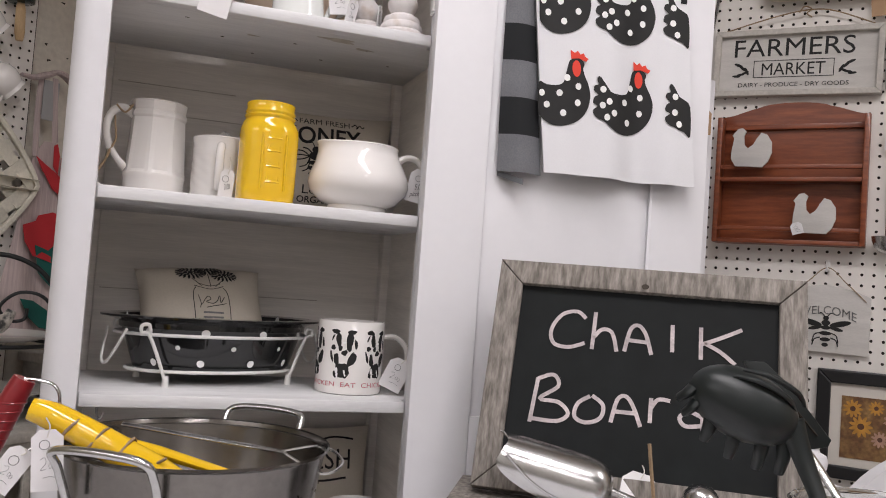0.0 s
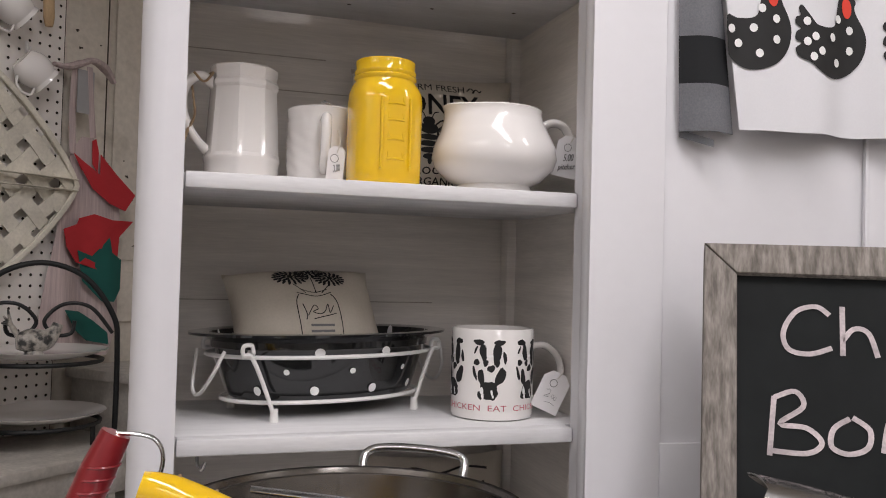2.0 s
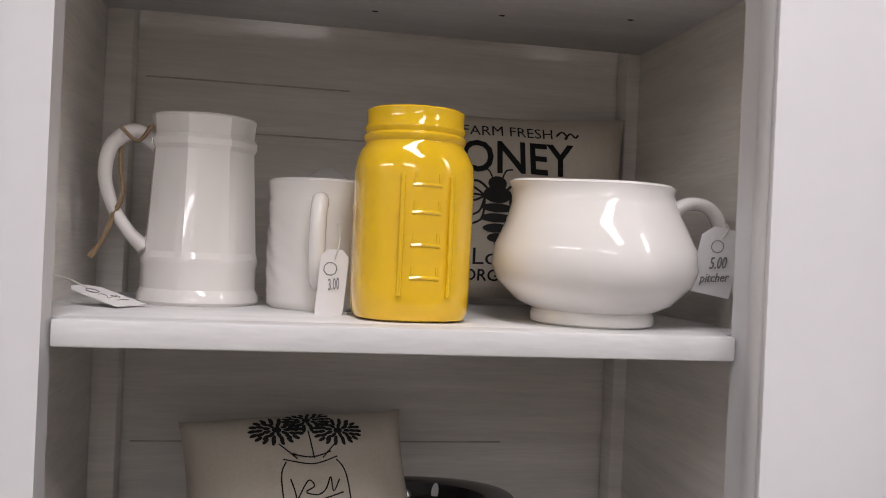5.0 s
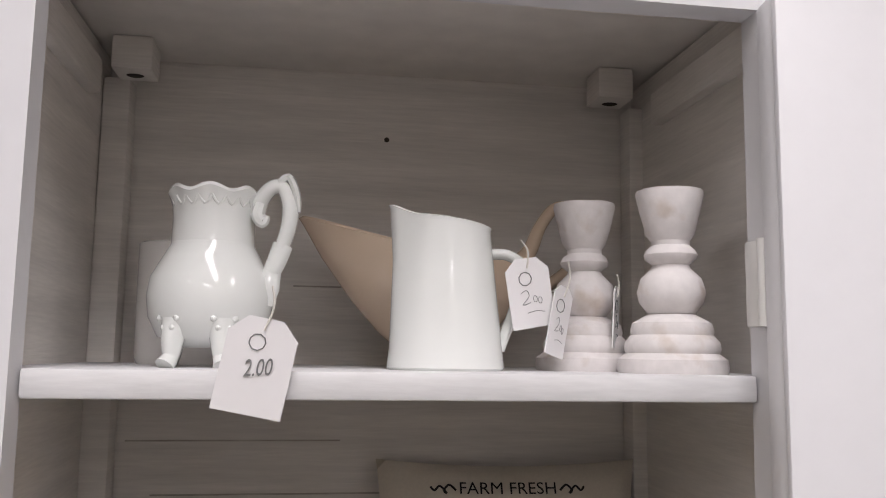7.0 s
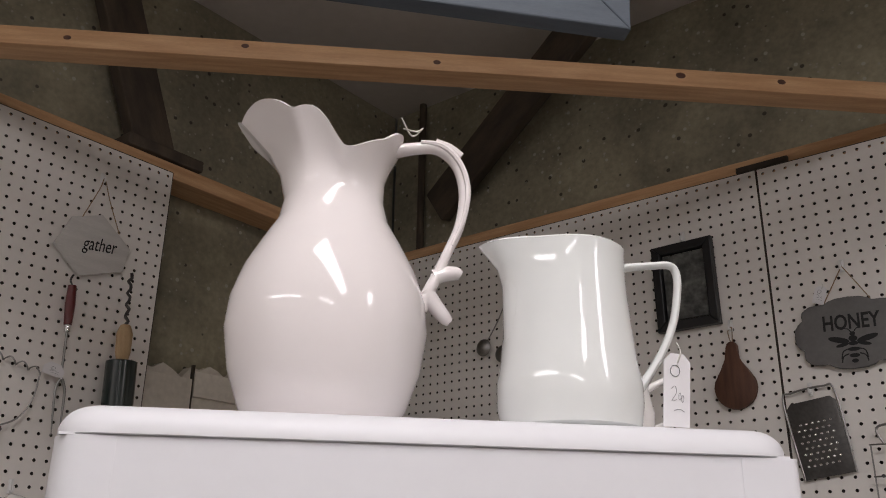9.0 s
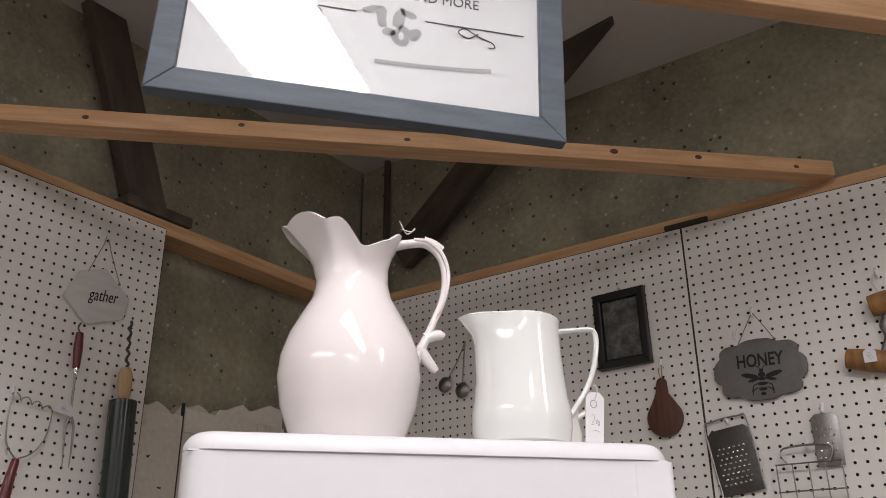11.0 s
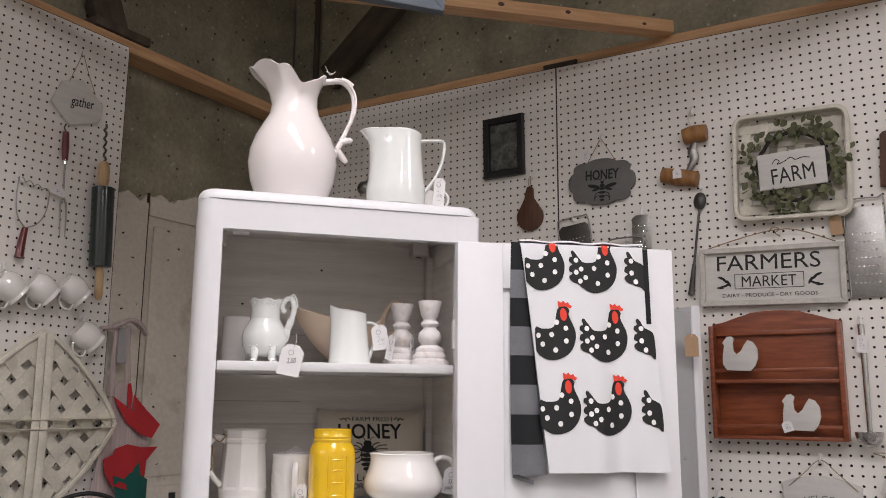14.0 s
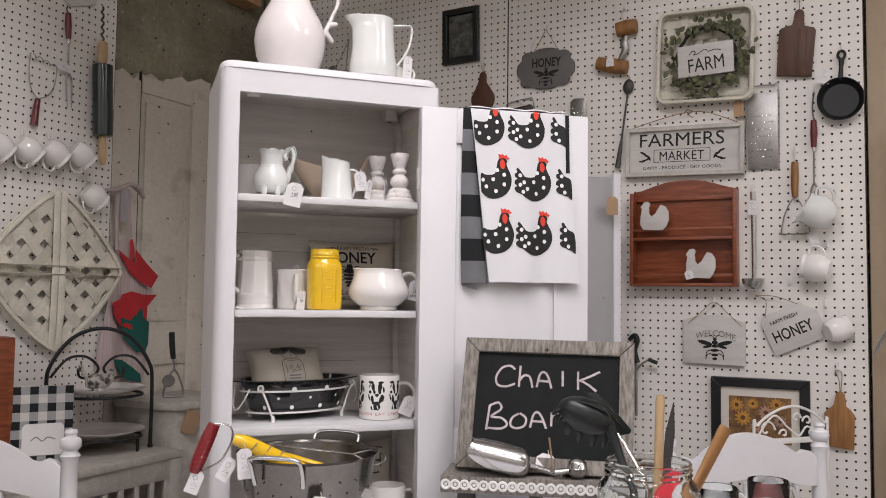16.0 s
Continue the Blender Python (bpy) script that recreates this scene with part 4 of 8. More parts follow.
def candlestick(x, y, turn):
    t = thing("candlestick", "whitewashed turned wooden candlestick with chipped paint", "candlestick", pose(x, y, S1, 0, 0, turn), "candlesticks")
    prof = [(0, 0), (0.0310, 0), (0.0318, 0.003), (0.0312, 0.008), (0.0265, 0.0115), (0.0275, 0.014), (0.0270, 0.018), (0.0235, 0.022), (0.0240, 0.0245), (0.0225, 0.029), (0.0140, 0.034)]
    part("foot", lathe(prof, 40), WHITEWASH, t)
    part("stem", lathe([(0.013, 0.0335), (0.0185, 0.041), (0.0198, 0.047), (0.0175, 0.055), (0.0115, 0.061), (0.0105, 0.063), (0.0148, 0.0665), (0.0155, 0.069), (0.0140, 0.072), (0.0112, 0.0745), (0.0112, 0.0775)], 40), WHITEWASH, t)
    part("cup", lathe([(0.0112, 0.0772), (0.0140, 0.081), (0.0172, 0.093), (0.0198, 0.1045), (0.0195, 0.107), (0.0165, 0.1075), (0.0135, 0.106), (0.0125, 0.096), (0, 0.095)], 40), WHITEWASH, t)
    return t


big_pitcher(); small_pitcher(); stein(); embossed_mug(); mason_jar(); squat_pitcher(); footed_pitcher(); cone_creamer(); gravy_boat()
candlestick(0.3085, 1.112, 0)
candlestick(0.3435, 1.058, 70)
price_tag(pose(0.2835, 1.075, S1 + 0.046, 2, 14, 38), 0.018, 0.038, 0.02, "white price tag hanging beside a candlestick")
price_tag(pose(0.322, 1.09, S1 + 0.048, 2, 4, 60), 0.018, 0.034, 0.012, "white price tag hanging behind a candlestick")


# ---- printed shapes that follow a surface ----
def stroke(bm, pts, width, surface, off=0.0007, smooth=5):
    """A flat pen or chalk stroke on a surface."""
    line = [p.to_2d() for p in spline([(a, b, 0) for a, b in pts], smooth)] if smooth else [Vector(p) for p in pts]
    rows = []
    for i, p in enumerate(line):
        d = line[min(i + 1, len(line) - 1)] - line[max(i - 1, 0)]
        d = d.normalized() if d.length > 1e-9 else Vector((1, 0))
        nrm = Vector((-d.y, d.x)) * width / 2
        rows.append((bm.verts.new(surface(*(p + nrm), off)), bm.verts.new(surface(*(p - nrm), off))))
    for a, b in zip(rows, rows[1:]):
        bm.faces.new((a[0], b[0], b[1], a[1]))
    return bm


def wrap_letters(text, cu, cv, width, height, surface, material, parent, name="lettering", label="", off=0.0007, bold=0.0):
    ob = letters(text, width, height, material, parent, Matrix(), name, label, bold=bold)
    for v in ob.data.vertices:
        v.co = surface(cu + v.co.x, cv + v.co.z, off)
    return ob


FLAT = lambda u, v, o: (u, -o, v)


def bee(bm, cu, cv, s, surface, off=0.0007):
    for dv, w in ((0.12, 0.2), (-0.12, 0.24), (-0.38, 0.2), (-0.6, 0.13)):
        oval(bm, cu, cv + dv * s, w * s, 0.085 * s, surface, off)
    oval(bm, cu, cv + 0.32 * s, 0.17 * s, 0.13 * s, surface, off)
    oval(bm, cu, cv + 0.52 * s, 0.11 * s, 0.09 * s, surface, off)
    for sg in (-1, 1):
        oval(bm, cu + sg * 0.55 * s, cv + 0.30 * s, 0.42 * s, 0.12 * s, surface, off, sg * 14)
        oval(bm, cu + sg * 0.42 * s, cv + 0.08 * s, 0.26 * s, 0.075 * s, surface, off, sg * -12)
        stroke(bm, [(cu + sg * 0.05 * s, cv + 0.58 * s), (cu + sg * 0.16 * s, cv + 0.72 * s), (cu + sg * 0.26 * s, cv + 0.74 * s)], 0.04 * s, surface, off)
        for k in range(2):
            stroke(bm, [(cu + sg * 0.2 * s, cv - 0.1 * s - 0.2 * k * s), (cu + sg * 0.42 * s, cv - 0.2 * s - 0.2 * k * s), (cu + sg * 0.5 * s, cv - 0.5 * s - 0.15 * k * s)], 0.05 * s, surface, off)
    return bm


# ---- the hen towel over the cabinet door ----
def towel():
    t = thing("dish_towel", "white cotton dish towel printed with spotted black hens", "dish towel", pose(0.379, 0.982, 0, 0, 0, -6.5))

    def surf(u, v, off):
        """u across the door, v height; soft pleats grow towards the hem."""
        k = max(0.0, (1.586 - v) / 0.37)
        edge = max(0.0, 1 - (u - 0.105) / 0.05)
        y = -0.0165 - 0.006 * k - 0.007 * k * (1 + math.sin(u * 46 - 0.6)) - 0.004 * k * math.sin(u * 90 + 1) - 0.018 * k * edge * edge
        over = max(0.0, v - 1.580)
        return (u, y + over * over * 240 - off, min(v, 1.588))

    def sheet(f, u0, u1, v0, v1, nu, nv, thick=0.0012):
        bm = bmesh.new()
        grid = [[bm.verts.new(f(u0 + (u1 - u0) * i / nu, v0 + (v1 - v0) * j / nv, 0)) for i in range(nu + 1)] for j in range(nv + 1)]
        for j in range(nv):
            for i in range(nu):
                bm.faces.new((grid[j][i], grid[j][i + 1], grid[j + 1][i + 1], grid[j + 1][i]))
        thicken(bm, thick)
        return bm
    def front(u, v, o):
        return surf(u, v, o)

    def panel(a, v, o):
        """a from 0 to 1 across the cloth, whose sides slant towards the hem."""
        k = max(0.0, (1.586 - v) / 0.366)
        left, right = 0.088 + 0.040 * k, 0.2985 + 0.028 * k
        return surf(left + (right - left) * a, v, o)
    part("front_panel", sheet(panel, 0, 1, 1.221, 1.592, 48, 40), CLOTH, t)
    # the fold over the top edge of the door and the back panel
    bm = bmesh.new()
    rows = []
    for j, (y, z) in enumerate(((-0.0165, 1.5855), (-0.010, 1.589), (0.0, 1.590), (0.012, 1.589), (0.0175, 1.584), (0.019, 1.50), (0.020, 1.22))):
        rows.append([bm.verts.new((0.088 + 0.212 * i / 12, y + 0.001 * math.sin(i * 2.1 + j), z + 0.0015 * math.sin(i * 1.7))) for i in range(13)])
    for a, b in zip(rows, rows[1:]):
        for i in range(12):
            bm.faces.new((a[i], a[i + 1], b[i + 1], b[i]))
    thicken(bm, 0.001)
    part("back_panel", bm, CLOTH, t)
    # checked lining that shows along the folded side
    bands = [BLACK_CLOTH, GREY_CLOTH, BLACK_CLOTH, GREY_CLOTH, BLACK_CLOTH, GREY_CLOTH, BLACK_CLOTH, GREY_CLOTH]
    top, bottom = 1.584, 1.218

    def side(u, v, off):
        k = (top - v) / (top - bottom)
        left, right = 0.0735 - 0.012 * k + 0.010 * k * k, 0.0915 + 0.036 * k
        x = left + (right - left) * u
        return (x, -0.0135 - 0.012 * k * math.sin(u * math.pi) - 0.004 * k - off, v)
    n = 8
    for k in range(n):
        v1, v0 = top - (top - bottom) * k / n, top - (top - bottom) * (k + 1) / n
        part("check_band", sheet(side, 0, 1, v0, v1, 8, 6), bands[k], t, "black and grey checked lining band")
    part("lining_hem", sheet(lambda u, v, o: (0.073 + 0.030 * u, -0.014 - 0.012 * u, v - 0.010 * u), 0, 1, 1.2135, 1.2205, 4, 3), GREY_CLOTH, t)
    part("edge_stripe", sheet(lambda u, v, o: surf(0.2975 + 0.0085 * u, v, 0.0012), 0, 1, 1.455, 1.580, 2, 20, 0.0006), BLACK_CLOTH, t)

    def hen(cu, cv, s=1.0, tail_only=False, no_tail=False):
        k = 0.000358 * s
        kx, ky = 1.04 * k, 0.965 * k
        tail = [(-70, -70), (-84, -62), (-99, -57), (-113, -44), (-116, -27), (-101, -13), (-117, -2), (-113, 20), (-101, 29), (-116, 44), (-113, 62), (-101, 67), (-106, 86), (-100, 97), (-89, 88), (-70, 55)]
        bird = [(-45, 40), (-6, 42), (12, 60), (20, 108), (27, 134), (46, 148), (68, 143), (79, 126), (75, 110), (82, 86), (98, 50), (105, 10), (95, -40), (65, -80), (20, -102), (-20, -103), (-52, -86)]
        mid = (-5, -30)
        if tail_only:
            outline, mid = tail + [(-50, 44), (-26, 20), (-22, -90), (-46, -76)], (-72, 0)
        elif no_tail:
            outline = [(-72, -66), (-76, 42)] + bird
        else:
            outline = tail + bird
        fine = spline([(a, b, 0) for a, b in outline + outline[:1]], 3)
        black = bmesh.new()
        inner = None
        for ring in range(1, 7):
            q = ring / 6.0
            row = [black.verts.new(front(cu + kx * (mid[0] + (p[0] - mid[0]) * q), cv + ky * (mid[1] + (p[1] - mid[1]) * q), 0.0010)) for p in fine[:-1]]
            if inner is None:
                black.faces.new(row)
            else:
                for a in range(len(row)):
                    b = (a + 1) % len(row)
                    black.faces.new((inner[a], row[a], row[b], inner[b]))
            inner = row
        body = part("printed_hen", black, BLACK_INK, t, "black spotted hen print")
        for du, dv in ((-85, 50), (-85, -8), (-68, -50), (-62, 8), (-43, -32), (-3, 13), (12, -58), (60, -16), (60, 43), (20, 70)):
            if (tail_only and du > -66) or (no_tail and du < -66):
                continue
            part("white_spot", oval(bmesh.new(), cu + du * kx, cv + dv * ky, 11 * k, 12 * k, front, 0.0018, 0, 2, 12), WHITE_DOT, body)
        if not tail_only:
            comb = bmesh.new()
            fine = [(30, 140), (27, 172), (42, 163), (52, 172), (62, 160), (74, 166), (80, 154), (92, 148), (84, 136), (58, 145)]
            comb.faces.new([comb.verts.new(front(cu + a * kx, cv + b * ky, 0.0015)) for a, b in fine])
            part("red_comb", comb, RED_INK, body)
            part("red_wattle", oval(bmesh.new(), cu + 51 * kx, cv + 107 * ky, 16 * k, 29 * k, front, 0.0015, 4), RED_INK, body)
    for ca, cb, cc, v in ((0.1225, 0.2125, 0.3080, 1.5415), (0.1375, 0.2265, 0.3190, 1.4300), (0.1420, 0.2285, 0.3255, 1.3155)):
        hen(ca, v, no_tail=True)
        hen(cb, v - 0.002)
        hen(cc, v, 1.0, tail_only=True)


towel()


# ---- cloth things and dishes on the shelves ----
def cushion(w, h, thick, nx=26, nz=20):
    """Returns a mesh and the mapping of its front, in its own x-z plane with z from 0."""
    def f(u, v, off):
        a, b = max(-1, min(1, 2 * u / w)), max(-1, min(1, 2 * v / h - 1))
        puff = ((1 - abs(a) ** 2.6) * (1 - abs(b) ** 2.6)) ** 0.5 if abs(a) < 1 and abs(b) < 1 else 0
        pinch = 1 - 0.05 * (1 - a * a) * 0 - 0.06 * (1 - b * b) * (abs(a) ** 4)
        pz = 1 - 0.07 * (1 - a * a) * (abs(b) ** 4)
        return (u * pinch, -thick / 2 * puff - off - 0.0012 * math.sin(u * 130 + v * 60) * puff, h / 2 + (v - h / 2) * pz)
    bm = bmesh.new()
    for sgn in (1, -1):
        g = [[bm.verts.new([c if i != 1 else c * sgn for i, c in enumerate(f(w * (i / nx - 0.5), h * j / nz, 0.0))]) for i in range(nx + 1)] for j in range(nz + 1)]
        for j in range(nz):
            for i in range(nx):
                bm.faces.new((g[j][i], g[j][i + 1], g[j + 1][i + 1], g[j + 1][i]))
    bmesh.ops.remove_doubles(bm, verts=list(bm.verts), dist=0.0004)
    return bm, f


def big_bee(bm, cu, cv, f):
    """An upright striped bee print with fanned wings."""
    oval(bm, cu, cv + 0.0225, 0.0075, 0.006, f, 0.0007)
    oval(bm, cu, cv + 0.0135, 0.0115, 0.0068, f, 0.0009)
    for dv, w in ((0.003, 0.0125), (-0.005, 0.0135), (-0.013, 0.0115), (-0.0205, 0.008)):
        oval(bm, cu, cv + dv, w, 0.0036, f, 0.0008)
    oval(bm, cu, cv - 0.0255, 0.0025, 0.0045, f, 0.0008)
    for sg in (-1, 1):
        stroke(bm, [(cu + sg * 0.004, cv + 0.027), (cu + sg * 0.007, cv + 0.033), (cu + sg * 0.012, cv + 0.034)], 0.0013, f)
        stroke(bm, [(cu + sg * 0.008, cv + 0.018), (cu + sg * 0.014, cv + 0.023), (cu + sg * 0.021, cv + 0.024)], 0.002, f)
        for du, dv in ((0.034, 0.020), (0.036, 0.013), (0.032, 0.006), (0.024, -0.004), (0.020, -0.010)):
            stroke(bm, [(cu + sg * 0.010, cv + 0.012), (cu + sg * du * 0.6, cv + dv * 0.8 + 0.003), (cu + sg * du, cv + dv)], 0.0017, f)
    return bm


def honey_pillow():
    t = thing("cushion", "small canvas cushion printed with honey words and a bee", "cushion", pose(0.285, 1.212, S2 + 0.001, -9, 0, -3))
    bm, f = cushion(0.200, 0.158, 0.045)
    part("cover", bm, CANVAS, t)
    wrap_letters("FARM FRESH", -0.002, 0.1375, 0.072, 0.0095, f, BLACK_INK, t)
    wrap_letters("HONEY", -0.006, 0.1145, 0.114, 0.0275, f, BLACK_INK, t, bold=0.016)
    part("bee_print", big_bee(bmesh.new(), -0.011, 0.070, f), BLACK_INK, t)
    scr = bmesh.new()
    for sg in (-1, 1):
        stroke(scr, [(-0.002 + sg * a, b + 0.0085) for a, b in ((0.039, 0.127), (0.044, 0.1315), (0.048, 0.127), (0.046, 0.125), (0.051, 0.1305), (0.055, 0.127), (0.058, 0.130))], 0.0017, f)
    part("scroll_print", scr, BLACK_INK, t)
    wrap_letters("Local", -0.008, 0.035, 0.042, 0.013, f, BLACK_INK, t)
    wrap_letters("ORGANIC", -0.006, 0.020, 0.06, 0.010, f, BLACK_INK, t, bold=0.012)


def flower_pillow():
    t = thing("cushion", "small canvas cushion with a printed jar of flowers", "cushion", pose(0.138, 1.150, 0.983, -35, -2, 9))
    bm, f = cushion(0.166, 0.109, 0.066)
    part("cover", bm, CANVAS, t)
    ink = bmesh.new()
    for cu, cv, r in ((-0.018, 0.086, 0.018), (0.004, 0.094, 0.016), (0.025, 0.082, 0.0165)):
        oval(ink, cu, cv, r * 0.2, r * 0.16, f, 0.001, 0, 1, 8)
        for ring, cnt in ((0.42, 9), (0.70, 14), (0.95, 18)):
            for k in range(cnt):
                a = 2 * math.pi * k / cnt
                oval(ink, cu + r * ring * math.cos(a), cv + r * ring * 0.62 * math.sin(a), r * 0.17, r * 0.085, f, 0.001, math.degrees(math.atan2(0.62 * math.sin(a), math.cos(a))), 1, 8)
    part("flower_print", ink, BLACK_INK, t)
    jar = bmesh.new()
    for pts in ([(-0.010, 0.066), (0.004, 0.063), (0.018, 0.066)], [(-0.016, 0.062), (0.004, 0.058), (0.022, 0.062)], [(-0.014, 0.060), (-0.018, 0.048), (-0.015, 0.01)], [(0.021, 0.060), (0.027, 0.048), (0.030, 0.01)],
                [(-0.012, 0.048), (-0.009, 0.036), (-0.010, 0.03)], [(-0.018, 0.074), (-0.006, 0.062)], [(0.004, 0.084), (0.006, 0.062)], [(0.022, 0.072), (0.012, 0.062)],
                [(-0.008, 0.034), (0.0, 0.046), (0.004, 0.042), (-0.002, 0.038), (0.006, 0.036), (0.012, 0.040), (0.016, 0.048), (0.017, 0.038), (0.022, 0.046)], [(-0.002, 0.030), (0.024, 0.037)]):
        stroke(jar, pts, 0.0010, f, 0.001)
    part("jar_print", jar, BLACK_INK, t)
    bars = bmesh.new()
    for k in range(3):
        stroke(bars, [(-0.006, 0.024 - 0.006 * k), (0.02, 0.024 - 0.006 * k)], 0.0024, f, 0.001, 0)
    part("faint_print_bars", bars, GREY_INK, t)


def oval_dish():
    cx, cy = 0.152, 1.163
    t = thing("baking_dish", "oval black glazed baking dish with white polka dots", "baking dish", pose(cx, cy, 0.947, 0, 0, 20))
    ax, ay = 0.131, 0.072

    def f(a, r, z):
        return (ax * r * math.cos(a), ay * r * math.sin(a), z)
    prof = [(0, 0), (0.76, 0), (0.80, 0.003), (0.84, 0.018), (0.905, 0.044), (0.925, 0.050), (0.955, 0.052), (0.96, 0.0585), (1.03, 0.062), (1.13, 0.0645), (1.135, 0.067), (1.06, 0.068), (0.97, 0.066), (0.90, 0.052), (0.76, 0.008), (0, 0.006)]
    part("bowl", lathe(prof, 72, squash=f), BLACK_GLAZE, t)
    for deg, z, r in [(d, 0.049, 0.0046) for d in (214, 250, 286, 322)] + [(d, 0.030, 0.0030) for d in (232, 268, 304, 338)] + [(d, 0.011, 0.0046) for d in (212, 247, 282, 316)]:
        bm = bmesh.new()

        def wall(u, v, o):
            k = 0.80 + 0.105 * (v - 0.003) / 0.041 if v < 0.044 else 0.935 + 0.02 * (v - 0.05) / 0.002 * 0
            a = radians(deg) + u / 0.1
            return ((ax * k + o + 0.001) * math.cos(a), (ay * k + o + 0.001) * math.sin(a), v)
        oval(bm, 0, z, r, r, wall, 0.0006, 0, 2, 12)
        part("polka_dot", bm, WHITE_DOT, t)
    for deg in (150, 30, 200, 345):
        bm = bmesh.new()
        a0 = radians(deg)
        oval(bm, 0, 0, 0.0035, 0.0045, lambda u, v, o: (ax * (0.93 + v * 2) * math.cos(a0 + u / 0.1), ay * (0.93 + v * 2) * math.sin(a0 + u / 0.1), 0.0605 + v * 1.6), 0, 0, 2, 12)
        part("polka_dot", bm, WHITE_DOT, t)
    s = thing("wire_stand", "white enamelled wire stand with curled feet under a dish", "dish stand", pose(cx, cy, S3, 0, 0, 20))
    for z, k in ((0.0175, 0.84), (0.062, 0.965)):
        bm = tube([((ax * k + 0.003) * math.cos(radians(d)), (ay * k + 0.003) * math.sin(radians(d)), z) for d in range(0, 361, 10)], 0.0021, 8, closed=True, smooth=0)
        part("ring", bm, WHITE_METAL, s)
    for deg in (222, 318, 42, 138):
        a = radians(deg)
        c, q = math.cos(a), math.sin(a)
        sx = 1 if c > 0 else -1
        top = Vector((ax * 1.02 * c + sx * 0.012, ay * 1.0 * q, 0.071))
        foot = Vector((ax * 0.85 * c, ay * 1.04 * q, 0.006))
        leg = part("leg", tube([top + Vector((sx * -0.006, 0, -0.004)), top + Vector((sx * -0.004, 0, 0.003)), top + Vector((sx * 0.004, 0, 0.002)), top + Vector((sx * 0.004, 0, -0.006)), top + Vector((-sx * 0.004, 0, -0.008)), (top + foot) / 2 + Vector((0, 0, 0.004)), foot], 0.0022, 8), WHITE_METAL, s)
        part("rubber_foot", tube([foot + Vector((0, 0, 0.007)), foot + Vector((0, 0, -0.006))], [0.0036, 0.0045], 10, smooth=0), WHITE_METAL, leg)
    for sx in (-1, 1):
        part("side_loop", tube([(sx * 0.128, -0.034, 0.068), (sx * 0.137, -0.028, 0.045), (sx * 0.142, -0.010, 0.026), (sx * 0.141, 0.010, 0.030), (sx * 0.132, 0.024, 0.066)], 0.0018, 8), WHITE_METAL, s)


def cow_mug():
    R, H = 0.0430, 0.092
    t = thing("mug", "white mug printed with black and white cows and pink words", "mug", pose(0.317, 1.094, S3))
    part("body", lathe([(0, 0), (R - 0.004, 0), (R - 0.001, 0.0015), (R, 0.005), (R, H - 0.002), (R - 0.0012, H), (R - 0.0030, H), (R - 0.0036, H - 0.004), (R - 0.0036, 0.01), (0, 0.006)], 72), CERAMIC, t)
    handle([(R - 0.002, -0.001, 0.072), (R + 0.016, -0.003, 0.073), (R + 0.030, -0.005, 0.060), (R + 0.032, -0.005, 0.042), (R + 0.022, -0.004, 0.022), (R - 0.002, -0.001, 0.015)], 0.0048, CERAMIC, t, 0.8)

    def cyl(u, v, o):
        a = radians(-115) + u / R
        return ((R + o) * math.cos(a), (R + o) * math.sin(a), v)
    for cu in (0.0, 0.046, -0.046):
        bm, w = bmesh.new(), bmesh.new()
        # ears, cheeks, shoulder patches, then the body down to the hooves
        for du, dv, ru, rv, a in ((-0.0108, 0.0790, 0.0058, 0.0030, -8), (0.0100, 0.0788, 0.0058, 0.0030, 8), (-0.0062, 0.0690, 0.0036, 0.0090, 8), (0.0078, 0.0680, 0.0044, 0.0108, -4), (-0.0140, 0.0715, 0.0012, 0.0045, -24), (0.0158, 0.0640, 0.0020, 0.0062, 8),
                                  (-0.0130, 0.0590, 0.0032, 0.0032, 30), (-0.0035, 0.0585, 0.0026, 0.0036, -10), (0.0078, 0.0588, 0.0030, 0.0042, 12), (0.0020, 0.0530, 0.0042, 0.0034, 24), (-0.0150, 0.0480, 0.0017, 0.0075, 16), (-0.0080, 0.0440, 0.0034, 0.0085, 8),
                                  (0.0115, 0.0450, 0.0048, 0.0095, -24), (-0.0004, 0.0330, 0.0086, 0.0075, 0), (0.0040, 0.0280, 0.0050, 0.0062, 0), (-0.0085, 0.0265, 0.0030, 0.0046, 0), (-0.0020, 0.0246, 0.0092, 0.0024, 0)):
            oval(bm, cu + du, dv, ru, rv, cyl, 0.0003, a, 2, 16, 0.10)
        for du, dv, ru, rv in ((-0.0072, 0.0305, 0.0019, 0.0042), (-0.0062, 0.0250, 0.0014, 0.0026), (0.0030, 0.0290, 0.0011, 0.0030), (0.0042, 0.0252, 0.0010, 0.0016), (0.0012, 0.0655, 0.0026, 0.0012)):
            oval(w, cu + du, dv, ru, rv, cyl, 0.0006, 8, 2, 12, 0.1)
        cow = part("cow_print", bm, BLACK_INK, t)
        part("cow_patch", w, WHITE_DOT, cow)
    wrap_letters("CHICKEN  EAT  CHICKEN", 0.0085, 0.0135, 0.130, 0.0058, cyl, PINK_INK, t, label="thin pink lettering", off=0.0003)
    price_tag(pose(0.3785, 1.062, S3 + 0.043, 4, 24, -8), 0.03, 0.038, 0.012, "white card price tag tied to a mug handle")


